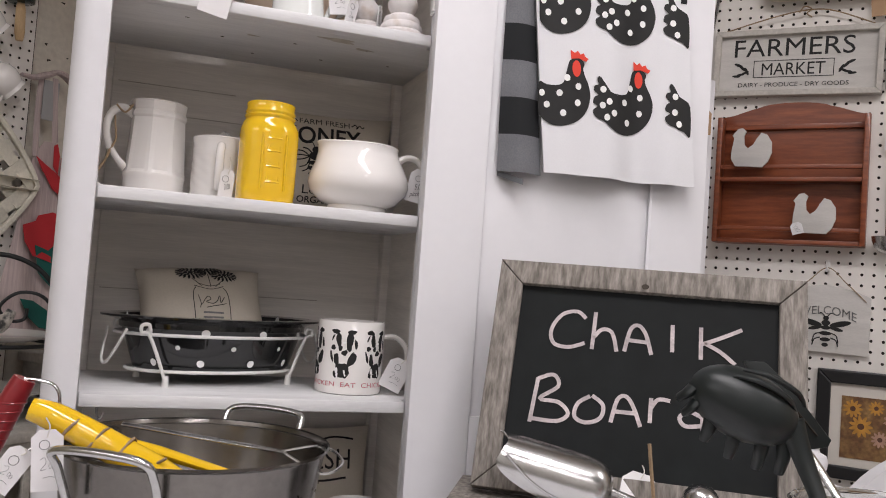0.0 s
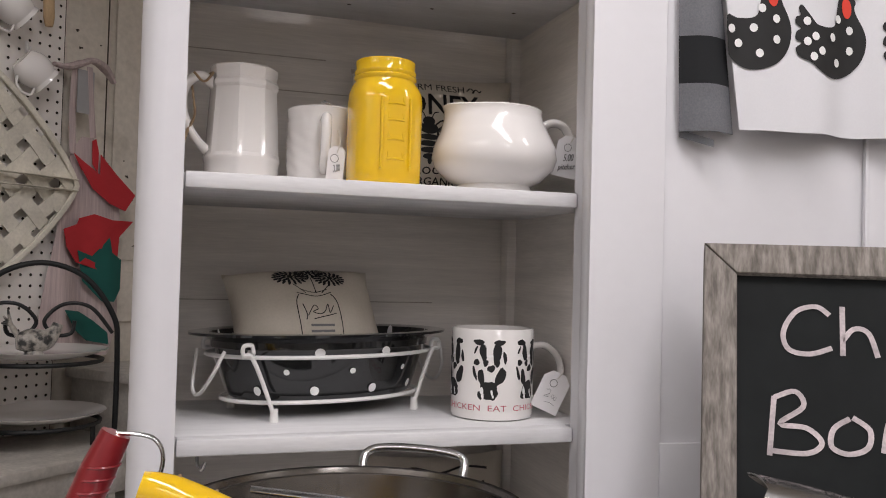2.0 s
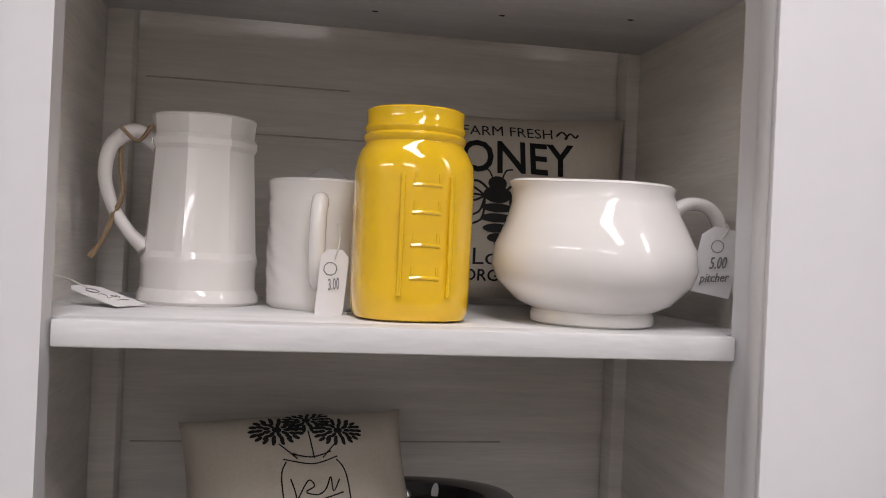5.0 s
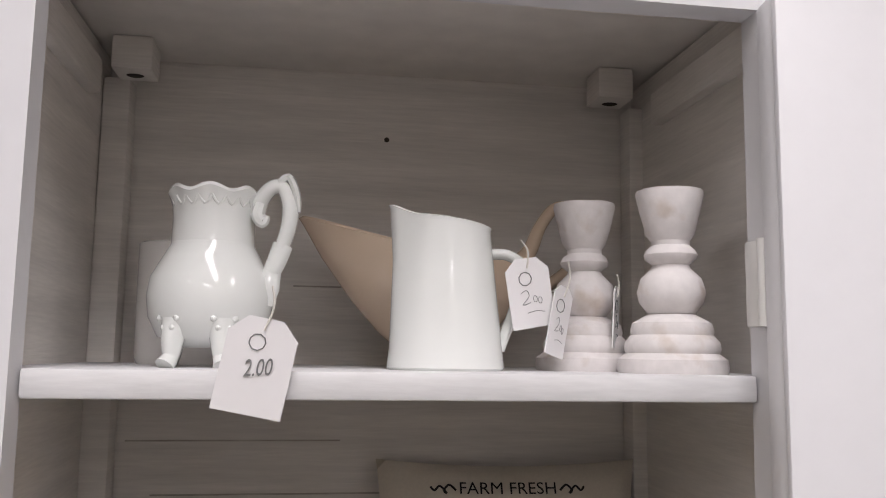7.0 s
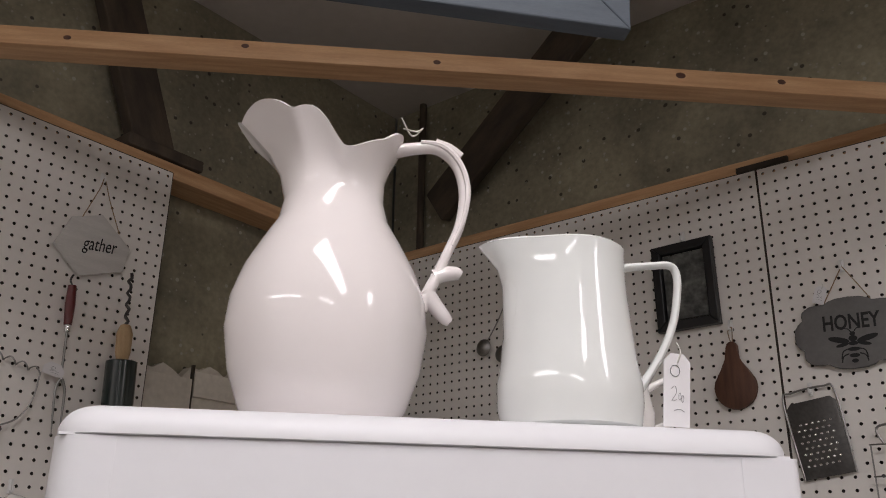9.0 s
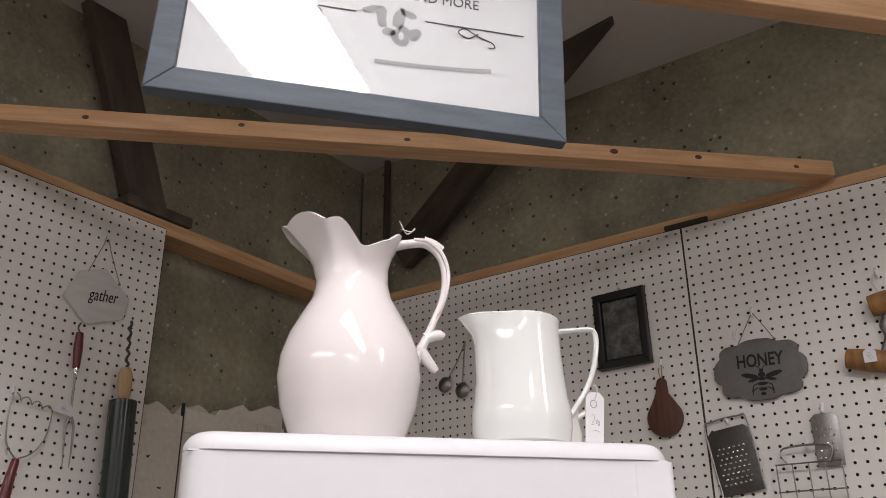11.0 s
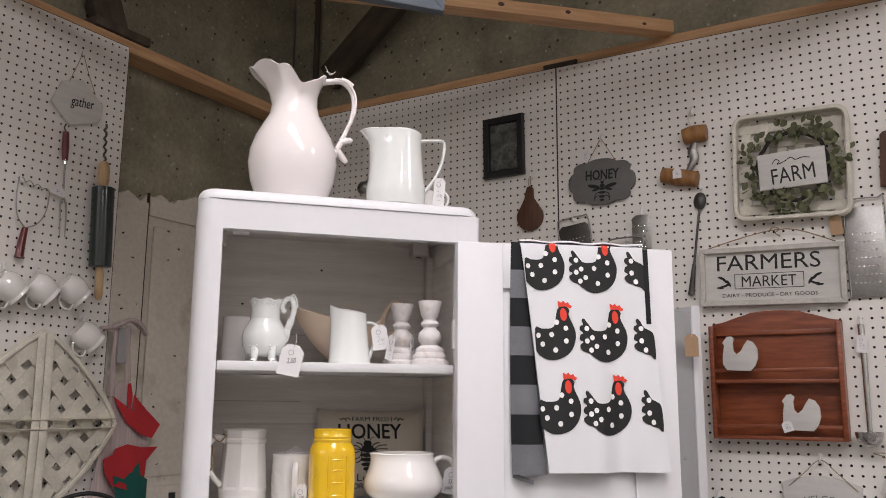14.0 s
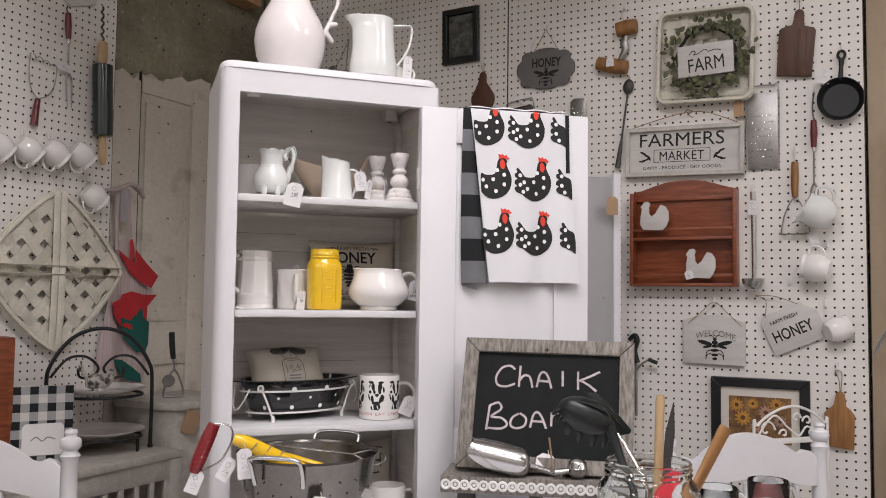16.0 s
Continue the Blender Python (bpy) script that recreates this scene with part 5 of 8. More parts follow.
def low_shelf():
    t = thing("cushion", "canvas cushion with dark printed words on the low shelf", "cushion", pose(0.30, 1.205, S4 + 0.001, -8, 0, 0))
    bm, f = cushion(0.17, 0.165, 0.04)
    part("cover", bm, CANVAS, t)
    wrap_letters("FRESH", 0.01, 0.118, 0.09, 0.028, f, BLACK_INK, t)
    scr = bmesh.new()
    stroke(scr, [(-0.05, 0.146), (-0.03, 0.15), (0.0, 0.143), (0.03, 0.15), (0.06, 0.146)], 0.003, f)
    stroke(scr, [(-0.04, 0.09), (-0.02, 0.094), (0.01, 0.088), (0.05, 0.092)], 0.003, f)
    part("scroll_print", scr, BLACK_INK, t)
    m = thing("mug", "white mug on the low cabinet shelf", "mug", pose(0.333, 1.075, S4))
    part("body", lathe([(0, 0), (0.034, 0), (0.037, 0.003), (0.037, 0.091), (0.0355, 0.093), (0.034, 0.09), (0.034, 0.01), (0, 0.006)], 44), CERAMIC, m)
    handle([(0.034, -0.001, 0.078), (0.050, -0.003, 0.080), (0.060, -0.004, 0.062), (0.056, -0.003, 0.036), (0.035, -0.001, 0.022)], 0.0048, CERAMIC, m)


honey_pillow(); flower_pillow(); oval_dish(); cow_mug(); low_shelf()


# ---- the framed notice that hangs below the joist ----
def notice():
    t = thing("framed_sign", "white printed notice behind glass in a blue-grey wooden frame", "sign", pose(0.130, 1.25, 2.114, 0, 2.0, 0))
    part("frame", ring_frame(-0.287, 0.287, 0, 0.45, 0.036, -0.022, 0.0, 0.002), GREY_FRAME, t, smooth=False)
    part("paper", box(-0.26, 0.26, -0.0085, -0.002, 0.03, 0.42), PAPER, t)
    pane = part("glass", box(-0.257, 0.257, -0.0135, -0.0115, 0.034, 0.416), GLASS, t)
    pane.visible_shadow = False
    letters("KITCHENWARE AND MORE", 0.26, 0.017, BLACK_INK, t, pose(0.03, -0.0087, 0.222))
    bar = bmesh.new()
    for k in range(8):
        box(-0.09 + 0.045 * k, -0.05 + 0.045 * k, -0.0092, -0.0087, 0.252, 0.282, 0, bar)
    part("name_bars", bar, BLACK_INK, t, smooth=False)
    bm = bmesh.new()
    stroke(bm, [(0.01 + 0.0085 * k, 0.098 + 0.010 * (k / 20.0) ** 2) for k in range(21)], 0.007, lambda u, v, o: (u, -0.0087 - o, v))
    part("address_bar", bm, GREY_INK, t)
    bm = bmesh.new()
    for sg in (-1, 1):
        stroke(bm, [(0.03 + sg * 0.05, 0.178), (0.03 + sg * 0.2, 0.178)], 0.002, lambda u, v, o: (u, -0.0087 - o, v), smooth=0)
        stroke(bm, [(0.03 + sg * 0.13, 0.170), (0.03 + sg * 0.115, 0.160), (0.03 + sg * 0.10, 0.168), (0.03 + sg * 0.11, 0.176), (0.03 + sg * 0.13, 0.165), (0.03 + sg * 0.15, 0.158), (0.03 + sg * 0.155, 0.150), (0.03 + sg * 0.145, 0.148)], 0.0022, lambda u, v, o: (u, -0.0087 - o, v))
    part("scroll_print", bm, BLACK_INK, t)
    bm, w = bmesh.new(), bmesh.new()
    P = lambda u, v, o: (u, -0.0087 - o, v)
    for du, dv, ru, rv, a in ((-0.030, 0.186, 0.013, 0.006, 25), (0.026, 0.186, 0.013, 0.006, -25), (-0.012, 0.176, 0.010, 0.019, 8), (0.012, 0.176, 0.009, 0.019, -8), (0.016, 0.146, 0.014, 0.018, -10), (-0.002, 0.151, 0.010, 0.007, 0), (0.036, 0.152, 0.008, 0.012, -20)):
        oval(bm, 0.03 + du, dv, ru, rv, P, 0.0006, a, 2, 16, 0.1)
    cow = part("cow_print", bm, GREY_INK, t)
    oval(w, 0.028, 0.176, 0.005, 0.02, P, 0.001)
    oval(w, 0.046, 0.146, 0.004, 0.007, P, 0.001)
    part("cow_blaze", w, PAPER, cow)
    for sx in (-0.2, 0.2):
        part("hanging_wire", tube([(sx, -0.005, 0.45), (sx * 0.98, 0.03, 0.52), (sx * 0.98, 0.055, 0.535)], 0.0008, 6), STEEL, t)


notice()
structure("ceiling_joist", box(-1.6, 2.0, 1.285, 1.325, 2.452, 2.54, 0.003), PINE, "knotty pine joist parallel to the corner stud", category="beam")


# ---- things on the right-hand pegboard (x along the wall, z up, -y into the room) ----
def on_right(u, z, y=-0.004, turn=0.0):
    return WR @ pose(u, y, z, 0, turn, 0)


def on_left(u, z, y=-0.004, turn=0.0):
    return WL @ pose(u, y, z, 0, turn, 0)


def peg_hook(m):
    """A white plastic peg hook; origin at the hole."""
    ob = single("peg_hook", tube([(0, 0.003, 0.012), (0, -0.003, 0.012), (0, -0.004, -0.004), (0, -0.014, -0.008), (0, -0.016, 0.002)], 0.0022, 8), WHITE_METAL, "small white peg hook in the pegboard", "hook", m, "peg hooks")
    part("back_plate", box(-0.005, 0.005, -0.0035, -0.001, -0.012, 0.016, 0.001), WHITE_METAL, ob)
    return ob


def twine_loop(parent, pts, r=0.0011, material=None):
    part("hanging_twine", tube(pts, r, 6), material or TWINE, parent, "jute hanging cord")


def picture_frame(u0, u1, z0, z1, w, label, m):
    t = thing("picture_frame", label, "picture frame", m)
    part("frame", ring_frame(u0, u1, z0, z1, w, -0.018, 0.0, 0.003), BLACK_FRAME, t, smooth=False)
    return t


f1 = picture_frame(-0.075, 0.075, -0.106, 0.106, 0.022, "small black picture frame with a faded grey photo", on_right(0.946, 2.185, -0.004, -1))
part("photo", box(-0.05, 0.05, -0.008, -0.002, -0.08, 0.08), GREY_PHOTO, f1)
peg_hook(on_right(0.948, 2.305))

paddle = thing("leather_paddle", "small dark red gourd-shaped wooden paddle", "paddle", on_right(1.040, 1.932))
out = arc(0, 0, 0.047, -200, 20, 18, 0.048) + [(0.026, 0.045), (0.014, 0.062), (0.013, 0.085)] + arc(0, 0.09, 0.013, 10, 170, 6) + [(-0.013, 0.085), (-0.014, 0.062), (-0.026, 0.045)]
part("blade", plate(out, -0.012, -0.002, 0.003), WALNUT, paddle)
twine_loop(paddle, [(0, -0.008, 0.098), (-0.004, -0.010, 0.125), (0.004, -0.006, 0.135), (0.003, -0.008, 0.1)])
peg_hook(on_right(1.041, 2.070))

plaque = thing("sign", "grey scalloped honey plaque with a bee hung on twine", "sign", on_right(1.288, 2.019, -0.004, 2))
out = []
for k in range(48):
    a = 2 * math.pi * k / 48
    s = 1 + 0.07 * abs(math.cos(a * 4)) - 0.06 * abs(math.sin(a * 4)) ** 8
    out.append((0.103 * s * math.copysign(abs(math.cos(a)) ** 0.75, math.cos(a)), 0.070 * s * math.copysign(abs(math.sin(a)) ** 0.75, math.sin(a))))
part("board", plate(out, -0.010, -0.002, 0.0015), SIGN_GREY, plaque)
letters("HONEY", 0.110, 0.033, BLACK_INK, plaque, pose(0.004, -0.0102, 0.022), bold=0.022)
part("bee_print", bee(bmesh.new(), 0.004, -0.030, 0.050, lambda u, v, o: (u, -0.0102 - o, v)), BLACK_INK, plaque)
twine_loop(plaque, [(-0.045, -0.008, 0.066), (-0.005, -0.012, 0.135), (0.0, -0.012, 0.138), (0.045, -0.008, 0.066)])
price_tag(on_right(1.247, 2.118, -0.022, 20), 0.024, 0.034, 0.01, "white price tag on a plaque cord")
peg_hook(on_right(1.290, 2.162))

spoons = thing("measuring_spoons", "pair of worn metal measuring spoons hung together", "measuring spoons", on_right(0.436, 2.240))
for k, (dx, dz) in enumerate(((-0.075, -0.125), (-0.012, -0.150))):
    part("spoon", lathe([(0, -0.012), (0.016, -0.009), (0.024, 0), (0.0225, 0.0), (0.015, -0.007), (0, -0.010)], 24, squash=lambda a, r, z: (dx + r * math.cos(a), -0.012 + z, dz + r * math.sin(a))), DULL_STEEL, spoons)
    part("spoon_handle", tube([(dx * 0.8, -0.012, dz + 0.02), (dx * 0.4, -0.01, -0.06), (0, -0.008, 0)], 0.003, 6, flat=0.4), DULL_STEEL, spoons)
peg_hook(on_right(0.436, 2.252))


def slots(parent, x0, x1, z0, z1, nx, nz, y, material=None, r=0.0028):
    """Raised grater teeth, each a small burr of its own."""
    bm = lathe([(r, 0), (r * 0.8, 0.0016), (r * 0.35, 0.002), (0, 0.0004)], 8, squash=lambda a, q, z: (q * 1.25 * math.cos(a), -z, q * math.sin(a)))
    me = mesh_of("grater_tooth", bm, material or TIN)
    for i in range(nx):
        for j in range(nz):
            o = new("grater_tooth", me)
            o.parent = parent
            o.matrix_basis = pose(x0 + (x1 - x0) * (i + 0.5 * (j % 2)) / nx, y, z0 + (z1 - z0) * j / max(1, nz - 1))


def grater(m, w, h, label, dark=False, rail=True, nx=6, nz=7):
    t = thing("grater", label, "grater", m, "graters")
    c = 0.010
    part("blade", plate([(-w / 2, -h / 2), (w / 2, -h / 2), (w / 2, h / 2 - c), (w / 2 - c, h / 2), (-w / 2 + c, h / 2), (-w / 2, h / 2 - c)], -0.006, -0.004, 0.0005), DARK_STEEL if dark else DULL_STEEL, t)
    if rail:
        part("wire_handle", tube([(-w / 2, -0.005, -h / 2), (-w / 2 - 0.003, -0.005, h / 2 + 0.005), (-w * 0.32, -0.006, h / 2 + 0.022), (w * 0.32, -0.006, h / 2 + 0.022), (w / 2 + 0.003, -0.005, h / 2 + 0.005), (w / 2, -0.005, -h / 2)], 0.0022, 8), DULL_STEEL, t)
    slots(t, -w * 0.36, w * 0.36, -h * 0.34, h * 0.2, nx, nz, -0.006)
    return t


grater(on_right(2.022, 1.732), 0.094, 0.245, "worn grey metal hand grater with a wire handle")
grater(on_right(1.200, 1.813, -0.004, -8), 0.1, 0.155, "dark metal hand grater with a wire frame", dark=True, nx=6, nz=8)
grater(on_right(1.411, 1.839, -0.004, 0), 0.058, 0.118, "small grey metal grater", rail=False, nx=4, nz=5)
basket = thing("wire_rack", "folded wire kitchen rack hung from the pegboard", "wire rack", on_right(1.365, 1.74))
for k in range(5):
    part("wire", tube([(-0.07 + 0.035 * k, -0.02, -0.07), (-0.07 + 0.035 * k, -0.02, 0.05)], 0.0015, 6, smooth=0), DULL_STEEL, basket)
for z in (-0.07, -0.01, 0.05):
    part("wire", tube([(-0.072, -0.022, z), (0.072, -0.022, z)], 0.0018, 6, smooth=0), DULL_STEEL, basket)
part("bail", tube([(-0.045, -0.02, 0.05), (-0.05, -0.02, 0.085), (0.05, -0.02, 0.085), (0.045, -0.02, 0.05)], 0.0025, 8), DULL_STEEL, basket)
peg_hook(on_right(1.365, 1.83)); peg_hook(on_right(1.411, 1.907)); peg_hook(on_right(1.193, 1.910))

tool = thing("ice_cream_scoop", "metal scoop with two brown wooden grips", "kitchen tool", on_right(1.567, 2.052))
part("upper_grip", tube([(-0.013, -0.018, 0.068), (0.02, -0.018, 0.072), (0.055, -0.018, 0.072)], [0.024, 0.027, 0.024], 14), HONEY_WOOD, tool)
part("lower_grip", tube([(-0.082, -0.018, -0.042), (-0.03, -0.018, -0.055), (0.022, -0.018, -0.068)], [0.022, 0.026, 0.022], 14), HONEY_WOOD, tool)
part("shank", tube([(0.02, -0.018, 0.05), (0.012, -0.02, 0.02), (0.016, -0.02, -0.005), (-0.005, -0.02, -0.04)], [0.006, 0.015, 0.013, 0.006], 10, flat=0.5), DULL_STEEL, tool)
price_tag(on_right(1.537, 2.014, -0.05), 0.026, 0.026, 0, "small white price tag on a wooden grip")
part("hanging_cord", tube([(0.01, -0.01, 0.095), (0.0, -0.01, 0.13), (0.012, -0.01, 0.15)], 0.002, 6), STRING, tool)
peg_hook(on_right(1.58, 2.2))

spoon = thing("slotted_spoon", "long dark metal serving spoon with a narrow shaft", "spoon", on_right(1.594, 1.950, -0.006, 6.5))
part("bowl", lathe([(0, -0.014), (0.014, -0.01), (0.022, 0), (0.02, 0.0), (0.012, -0.008), (0, -0.012)], 24, squash=lambda a, r, z: (0.85 * r * math.cos(a), -0.006 + z, -0.03 + 1.2 * r * math.sin(a))), DARK_STEEL, spoon)
part("shaft", tube([(0, -0.006, -0.05), (-0.002, -0.006, -0.15), (-0.004, -0.006, -0.24)], 0.0035, 8, flat=0.6), DARK_STEEL, spoon)
part("grip", tube([(-0.004, -0.006, -0.22), (-0.006, -0.006, -0.31)], [0.005, 0.010], 10, flat=0.6), DARK_STEEL, spoon)
peg_hook(on_right(1.594, 1.965))


def farm_basket():
    t = thing("wall_basket", "whitewashed woven square basket with leaf wreath and farm sign", "wall basket", on_right(1.849, 1.991, -0.004, 1.8))
    w, h, c = 0.148, 0.150, 0.03
    edge = []
    for cx, cz, a0 in ((w - c, h - c, 0), (-w + c, h - c, 90), (-w + c, -h + c, 180), (w - c, -h + c, 270)):
        edge += arc(cx, cz, c, a0, a0 + 90, 5)
    for y, r in ((-0.040, 0.006), (-0.008, 0.005)):
        part("rim", tube([(x, y, z) for x, z in edge] + [(edge[0][0], y, edge[0][1])], r, 8, closed=True, smooth=0, flat=0.6), BASKET_PAINT, t)
    bm = bmesh.new()
    pts = edge
    for i in range(len(pts)):
        j = (i + 1) % len(pts)
        (x0, z0), (x1, z1) = pts[i], pts[j]
        v = [bm.verts.new(q) for q in ((x0, -0.04, z0), (x1, -0.04, z1), (x1 * 0.97, -0.006, z1 * 0.97), (x0 * 0.97, -0.006, z0 * 0.97))]
        bm.faces.new(v)
    thicken(bm, 0.002)
    part("side_wall", bm, BASKET_PAINT, t)
    for k in range(6):
        x = -0.12 + 0.048 * k
        part("slat", box(x - 0.013, x + 0.013, -0.007 - 0.003 * (k % 2), -0.005 - 0.003 * (k % 2), -0.144, 0.144, 0.0005), BASKET_PAINT, t)
        part("slat", box(-0.142, 0.142, -0.0075 - 0.003 * ((k + 1) % 2), -0.0055 - 0.003 * ((k + 1) % 2), x - 0.013, x + 0.013, 0.0005), BASKET_PAINT, t)
    wreath = thing("wreath", "round twig wreath with sage green leaves", "wreath", on_right(1.856, 1.984, -0.03))
    rnd = random.Random(4)
    part("twig_ring", tube([(0.093 * math.cos(radians(d)) + rnd.uniform(-0.003, 0.003), -0.012, 0.097 * math.sin(radians(d)) + rnd.uniform(-0.003, 0.003)) for d in range(0, 360, 12)] + [(0.093, -0.012, 0)], 0.0055, 7, closed=True, smooth=2), LEAF_DARK, wreath)
    leafs = []
    for variant in range(3):
        bm = bmesh.new()
        L, W = 0.027 - 0.003 * variant, 0.0085 + 0.001 * variant
        ring = [(0, 0), (0.3, 0.8), (0.6, 1), (0.85, 0.6), (1, 0), (0.85, -0.6), (0.6, -1), (0.3, -0.8)]
        mid = bm.verts.new((L * 0.5, -0.0015, 0))
        vs = [bm.verts.new((L * a, 0.001 * abs(b), W * b)) for a, b in ring]
        for i in range(8):
            bm.faces.new((mid, vs[i], vs[(i + 1) % 8]))
        leafs.append(mesh_of("leaf", bm, LEAF))
    for k in range(380):
        a = rnd.uniform(0, 2 * math.pi)
        dens = 0.55 + 0.45 * math.sin(a * 2 + 0.6)
        if rnd.random() > 0.45 + 0.55 * abs(dens):
            continue
        r = 0.104 + rnd.gauss(0, 0.017)
        if abs(r * math.cos(a)) < 0.098 and abs(r * math.sin(a)) < 0.068:
            continue
        o = new("leaf", leafs[k % 3])
        o.parent = wreath
        o.matrix_basis = pose(r * math.cos(a), -0.010 - rnd.uniform(0, 0.016), r * 1.03 * math.sin(a), rnd.uniform(-60, 60), rnd.uniform(0, 360), rnd.uniform(-50, 50))
    s = thing("sign", "small white farm board in the middle of a wreath", "sign", on_right(1.855, 1.972, -0.048, -1.5))
    part("board", box(-0.088, 0.088, -0.010, 0.0, -0.052, 0.052, 0.002), SIGN_WHITE, s)
    letters("FARM", 0.112, 0.044, BLACK_INK, s, pose(0.002, -0.0102, -0.014, 0, -3, 0))
    scr = bmesh.new()
    stroke(scr, [(-0.05, 0.020), (-0.04, 0.032), (-0.03, 0.026), (-0.036, 0.018), (-0.02, 0.022), (0.0, 0.032), (0.012, 0.024), (0.03, 0.028), (0.05, 0.024)], 0.0026, lambda u, v, o: (u, -0.0102 - o, v))
    part("scroll_print", scr, BLACK_INK, s)
    price_tag(on_right(1.950, 1.832, -0.02, -4), 0.032, 0.05, 0.012, "brown kraft card tag on a string", KRAFT)
    peg_hook(on_right(1.852, 2.158))


farm_basket()

board = thing("cutting_board", "dark walnut cutting board with a handle", "cutting board", on_right(2.123, 1.972, -0.004, 4))
out = [(-0.052, -0.072), (0.050, -0.078), (0.054, 0.068), (0.048, 0.076), (0.018, 0.080), (0.016, 0.118)] + arc(0.004, 0.122, 0.014, 0, 180, 6) + [(-0.012, 0.084), (-0.046, 0.078), (-0.053, 0.070)]
part("blade", plate(out, -0.018, -0.002, 0.003), WALNUT, board)
part("batten", box(0.004, 0.030, -0.0205, -0.018, -0.07, 0.07, 0.001), WALNUT, board)
twine_loop(board, [(0.004, -0.01, 0.128), (0.002, -0.01, 0.17), (0.004, -0.01, 0.18)])
peg_hook(on_right(2.134, 2.147))

skillet = thing("skillet", "small black cast iron skillet hung by its handle", "skillet", on_right(2.249, 1.808, -0.004))
part("pan", lathe([(0, 0.002), (0.052, 0.002), (0.060, 0.010), (0.0665, 0.032), (0.0645, 0.032), (0.056, 0.012), (0.05, 0.006), (0, 0.005)], 48, squash=lambda a, r, z: (r * math.cos(a), -z, r * math.sin(a))), IRON, skillet)
part("handle", tube([(0.0, -0.022, 0.060), (0.003, -0.020, 0.10), (0.004, -0.016, 0.125)], [0.008, 0.006, 0.009], 10, flat=0.6), IRON, skillet)
part("handle_ring", tube([(0.004 + 0.010 * math.cos(radians(d)), -0.016, 0.138 + 0.013 * math.sin(radians(d))) for d in range(0, 361, 30)], 0.0045, 8, closed=True, smooth=0), IRON, skillet)
price_tag(on_right(2.209, 1.905, -0.03, 14), 0.036, 0.045, 0, "pale card price tag beside a skillet")
peg_hook(on_right(2.255, 1.965))


def farmers_sign():
    t = thing("sign", "framed whitewashed market sign with black lettering", "sign", on_right(1.776, 1.684, -0.006, 1.2))
    part("frame", ring_frame(-0.192, 0.192, -0.083, 0.083, 0.014, -0.024, 0.0, 0.002), SIGN_FRAME, t, smooth=False)
    part("board", box(-0.182, 0.182, -0.010, -0.002, -0.075, 0.075), SIGN_WHITE, t)
    A = lambda x, z: pose(x, -0.0101, z)
    letters("FARMERS", 0.275, 0.044, BLACK_INK, t, A(-0.008, 0.040))
    letters("MARKET", 0.145, 0.030, BLACK_INK, t, A(-0.006, -0.014))
    letters("DAIRY - PRODUCE - DRY GOODS", 0.252, 0.0105, BLACK_INK, t, A(-0.006, -0.053))
    part("outline", ring_frame(-0.098, 0.086, -0.035, 0.008, 0.0016, -0.0108, -0.0100, 0), BLACK_INK, t, smooth=False)
    for sg in (-1, 1):
        bm = bmesh.new()
        for k in range(3):
            oval(bm, -0.006 + sg * (0.108 + 0.010 * k), -0.018 + 0.008 * k, 0.011, 0.0035, lambda u, v, o: (u, -0.0101 - o, v), 0.0006, sg * (62 - 20 * k))
            oval(bm, -0.006 + sg * (0.112 + 0.010 * k), -0.022 - 0.004 * k, 0.010, 0.003, lambda u, v, o: (u, -0.0101 - o, v), 0.0006, sg * (-20 + 12 * k))
        part("leaf_print", bm, BLACK_INK, t)
    twine_loop(t, [(-0.17, -0.008, 0.086), (-0.06, -0.012, 0.115), (0.02, -0.014, 0.128), (0.08, -0.012, 0.122), (0.17, -0.008, 0.086)], 0.0016)
    part("twine_knot", tube([(0.0, -0.016, 0.122), (0.012, -0.02, 0.135), (0.028, -0.018, 0.128), (0.018, -0.02, 0.118), (0.03, -0.018, 0.108)], 0.0016, 6), TWINE, t)


farmers_sign()


def chicken_cutout(u, z, y, turn=0):
    """A flat rooster-shaped board; kept as one plain shape."""
    pts = [(-0.028, 0.0), (0.026, 0.0), (0.036, 0.012), (0.042, 0.030), (0.040, 0.052), (0.030, 0.066), (0.018, 0.070), (0.010, 0.058), (0.004, 0.044), (-0.006, 0.036), (-0.014, 0.044), (-0.016, 0.062), (-0.012, 0.072), (-0.020, 0.078), (-0.030, 0.076), (-0.034, 0.068), (-0.040, 0.062), (-0.034, 0.056), (-0.038, 0.036), (-0.038, 0.014)]
    return single("chicken_cutout", plate([(x * 1.16, z * 1.2) for x, z in pts], -0.004, 0.004, 0.001), SIGN_WHITE, "flat white painted wooden chicken on a rack rail", "ornament", on_right(u, z, y, turn), "chicken cutouts")


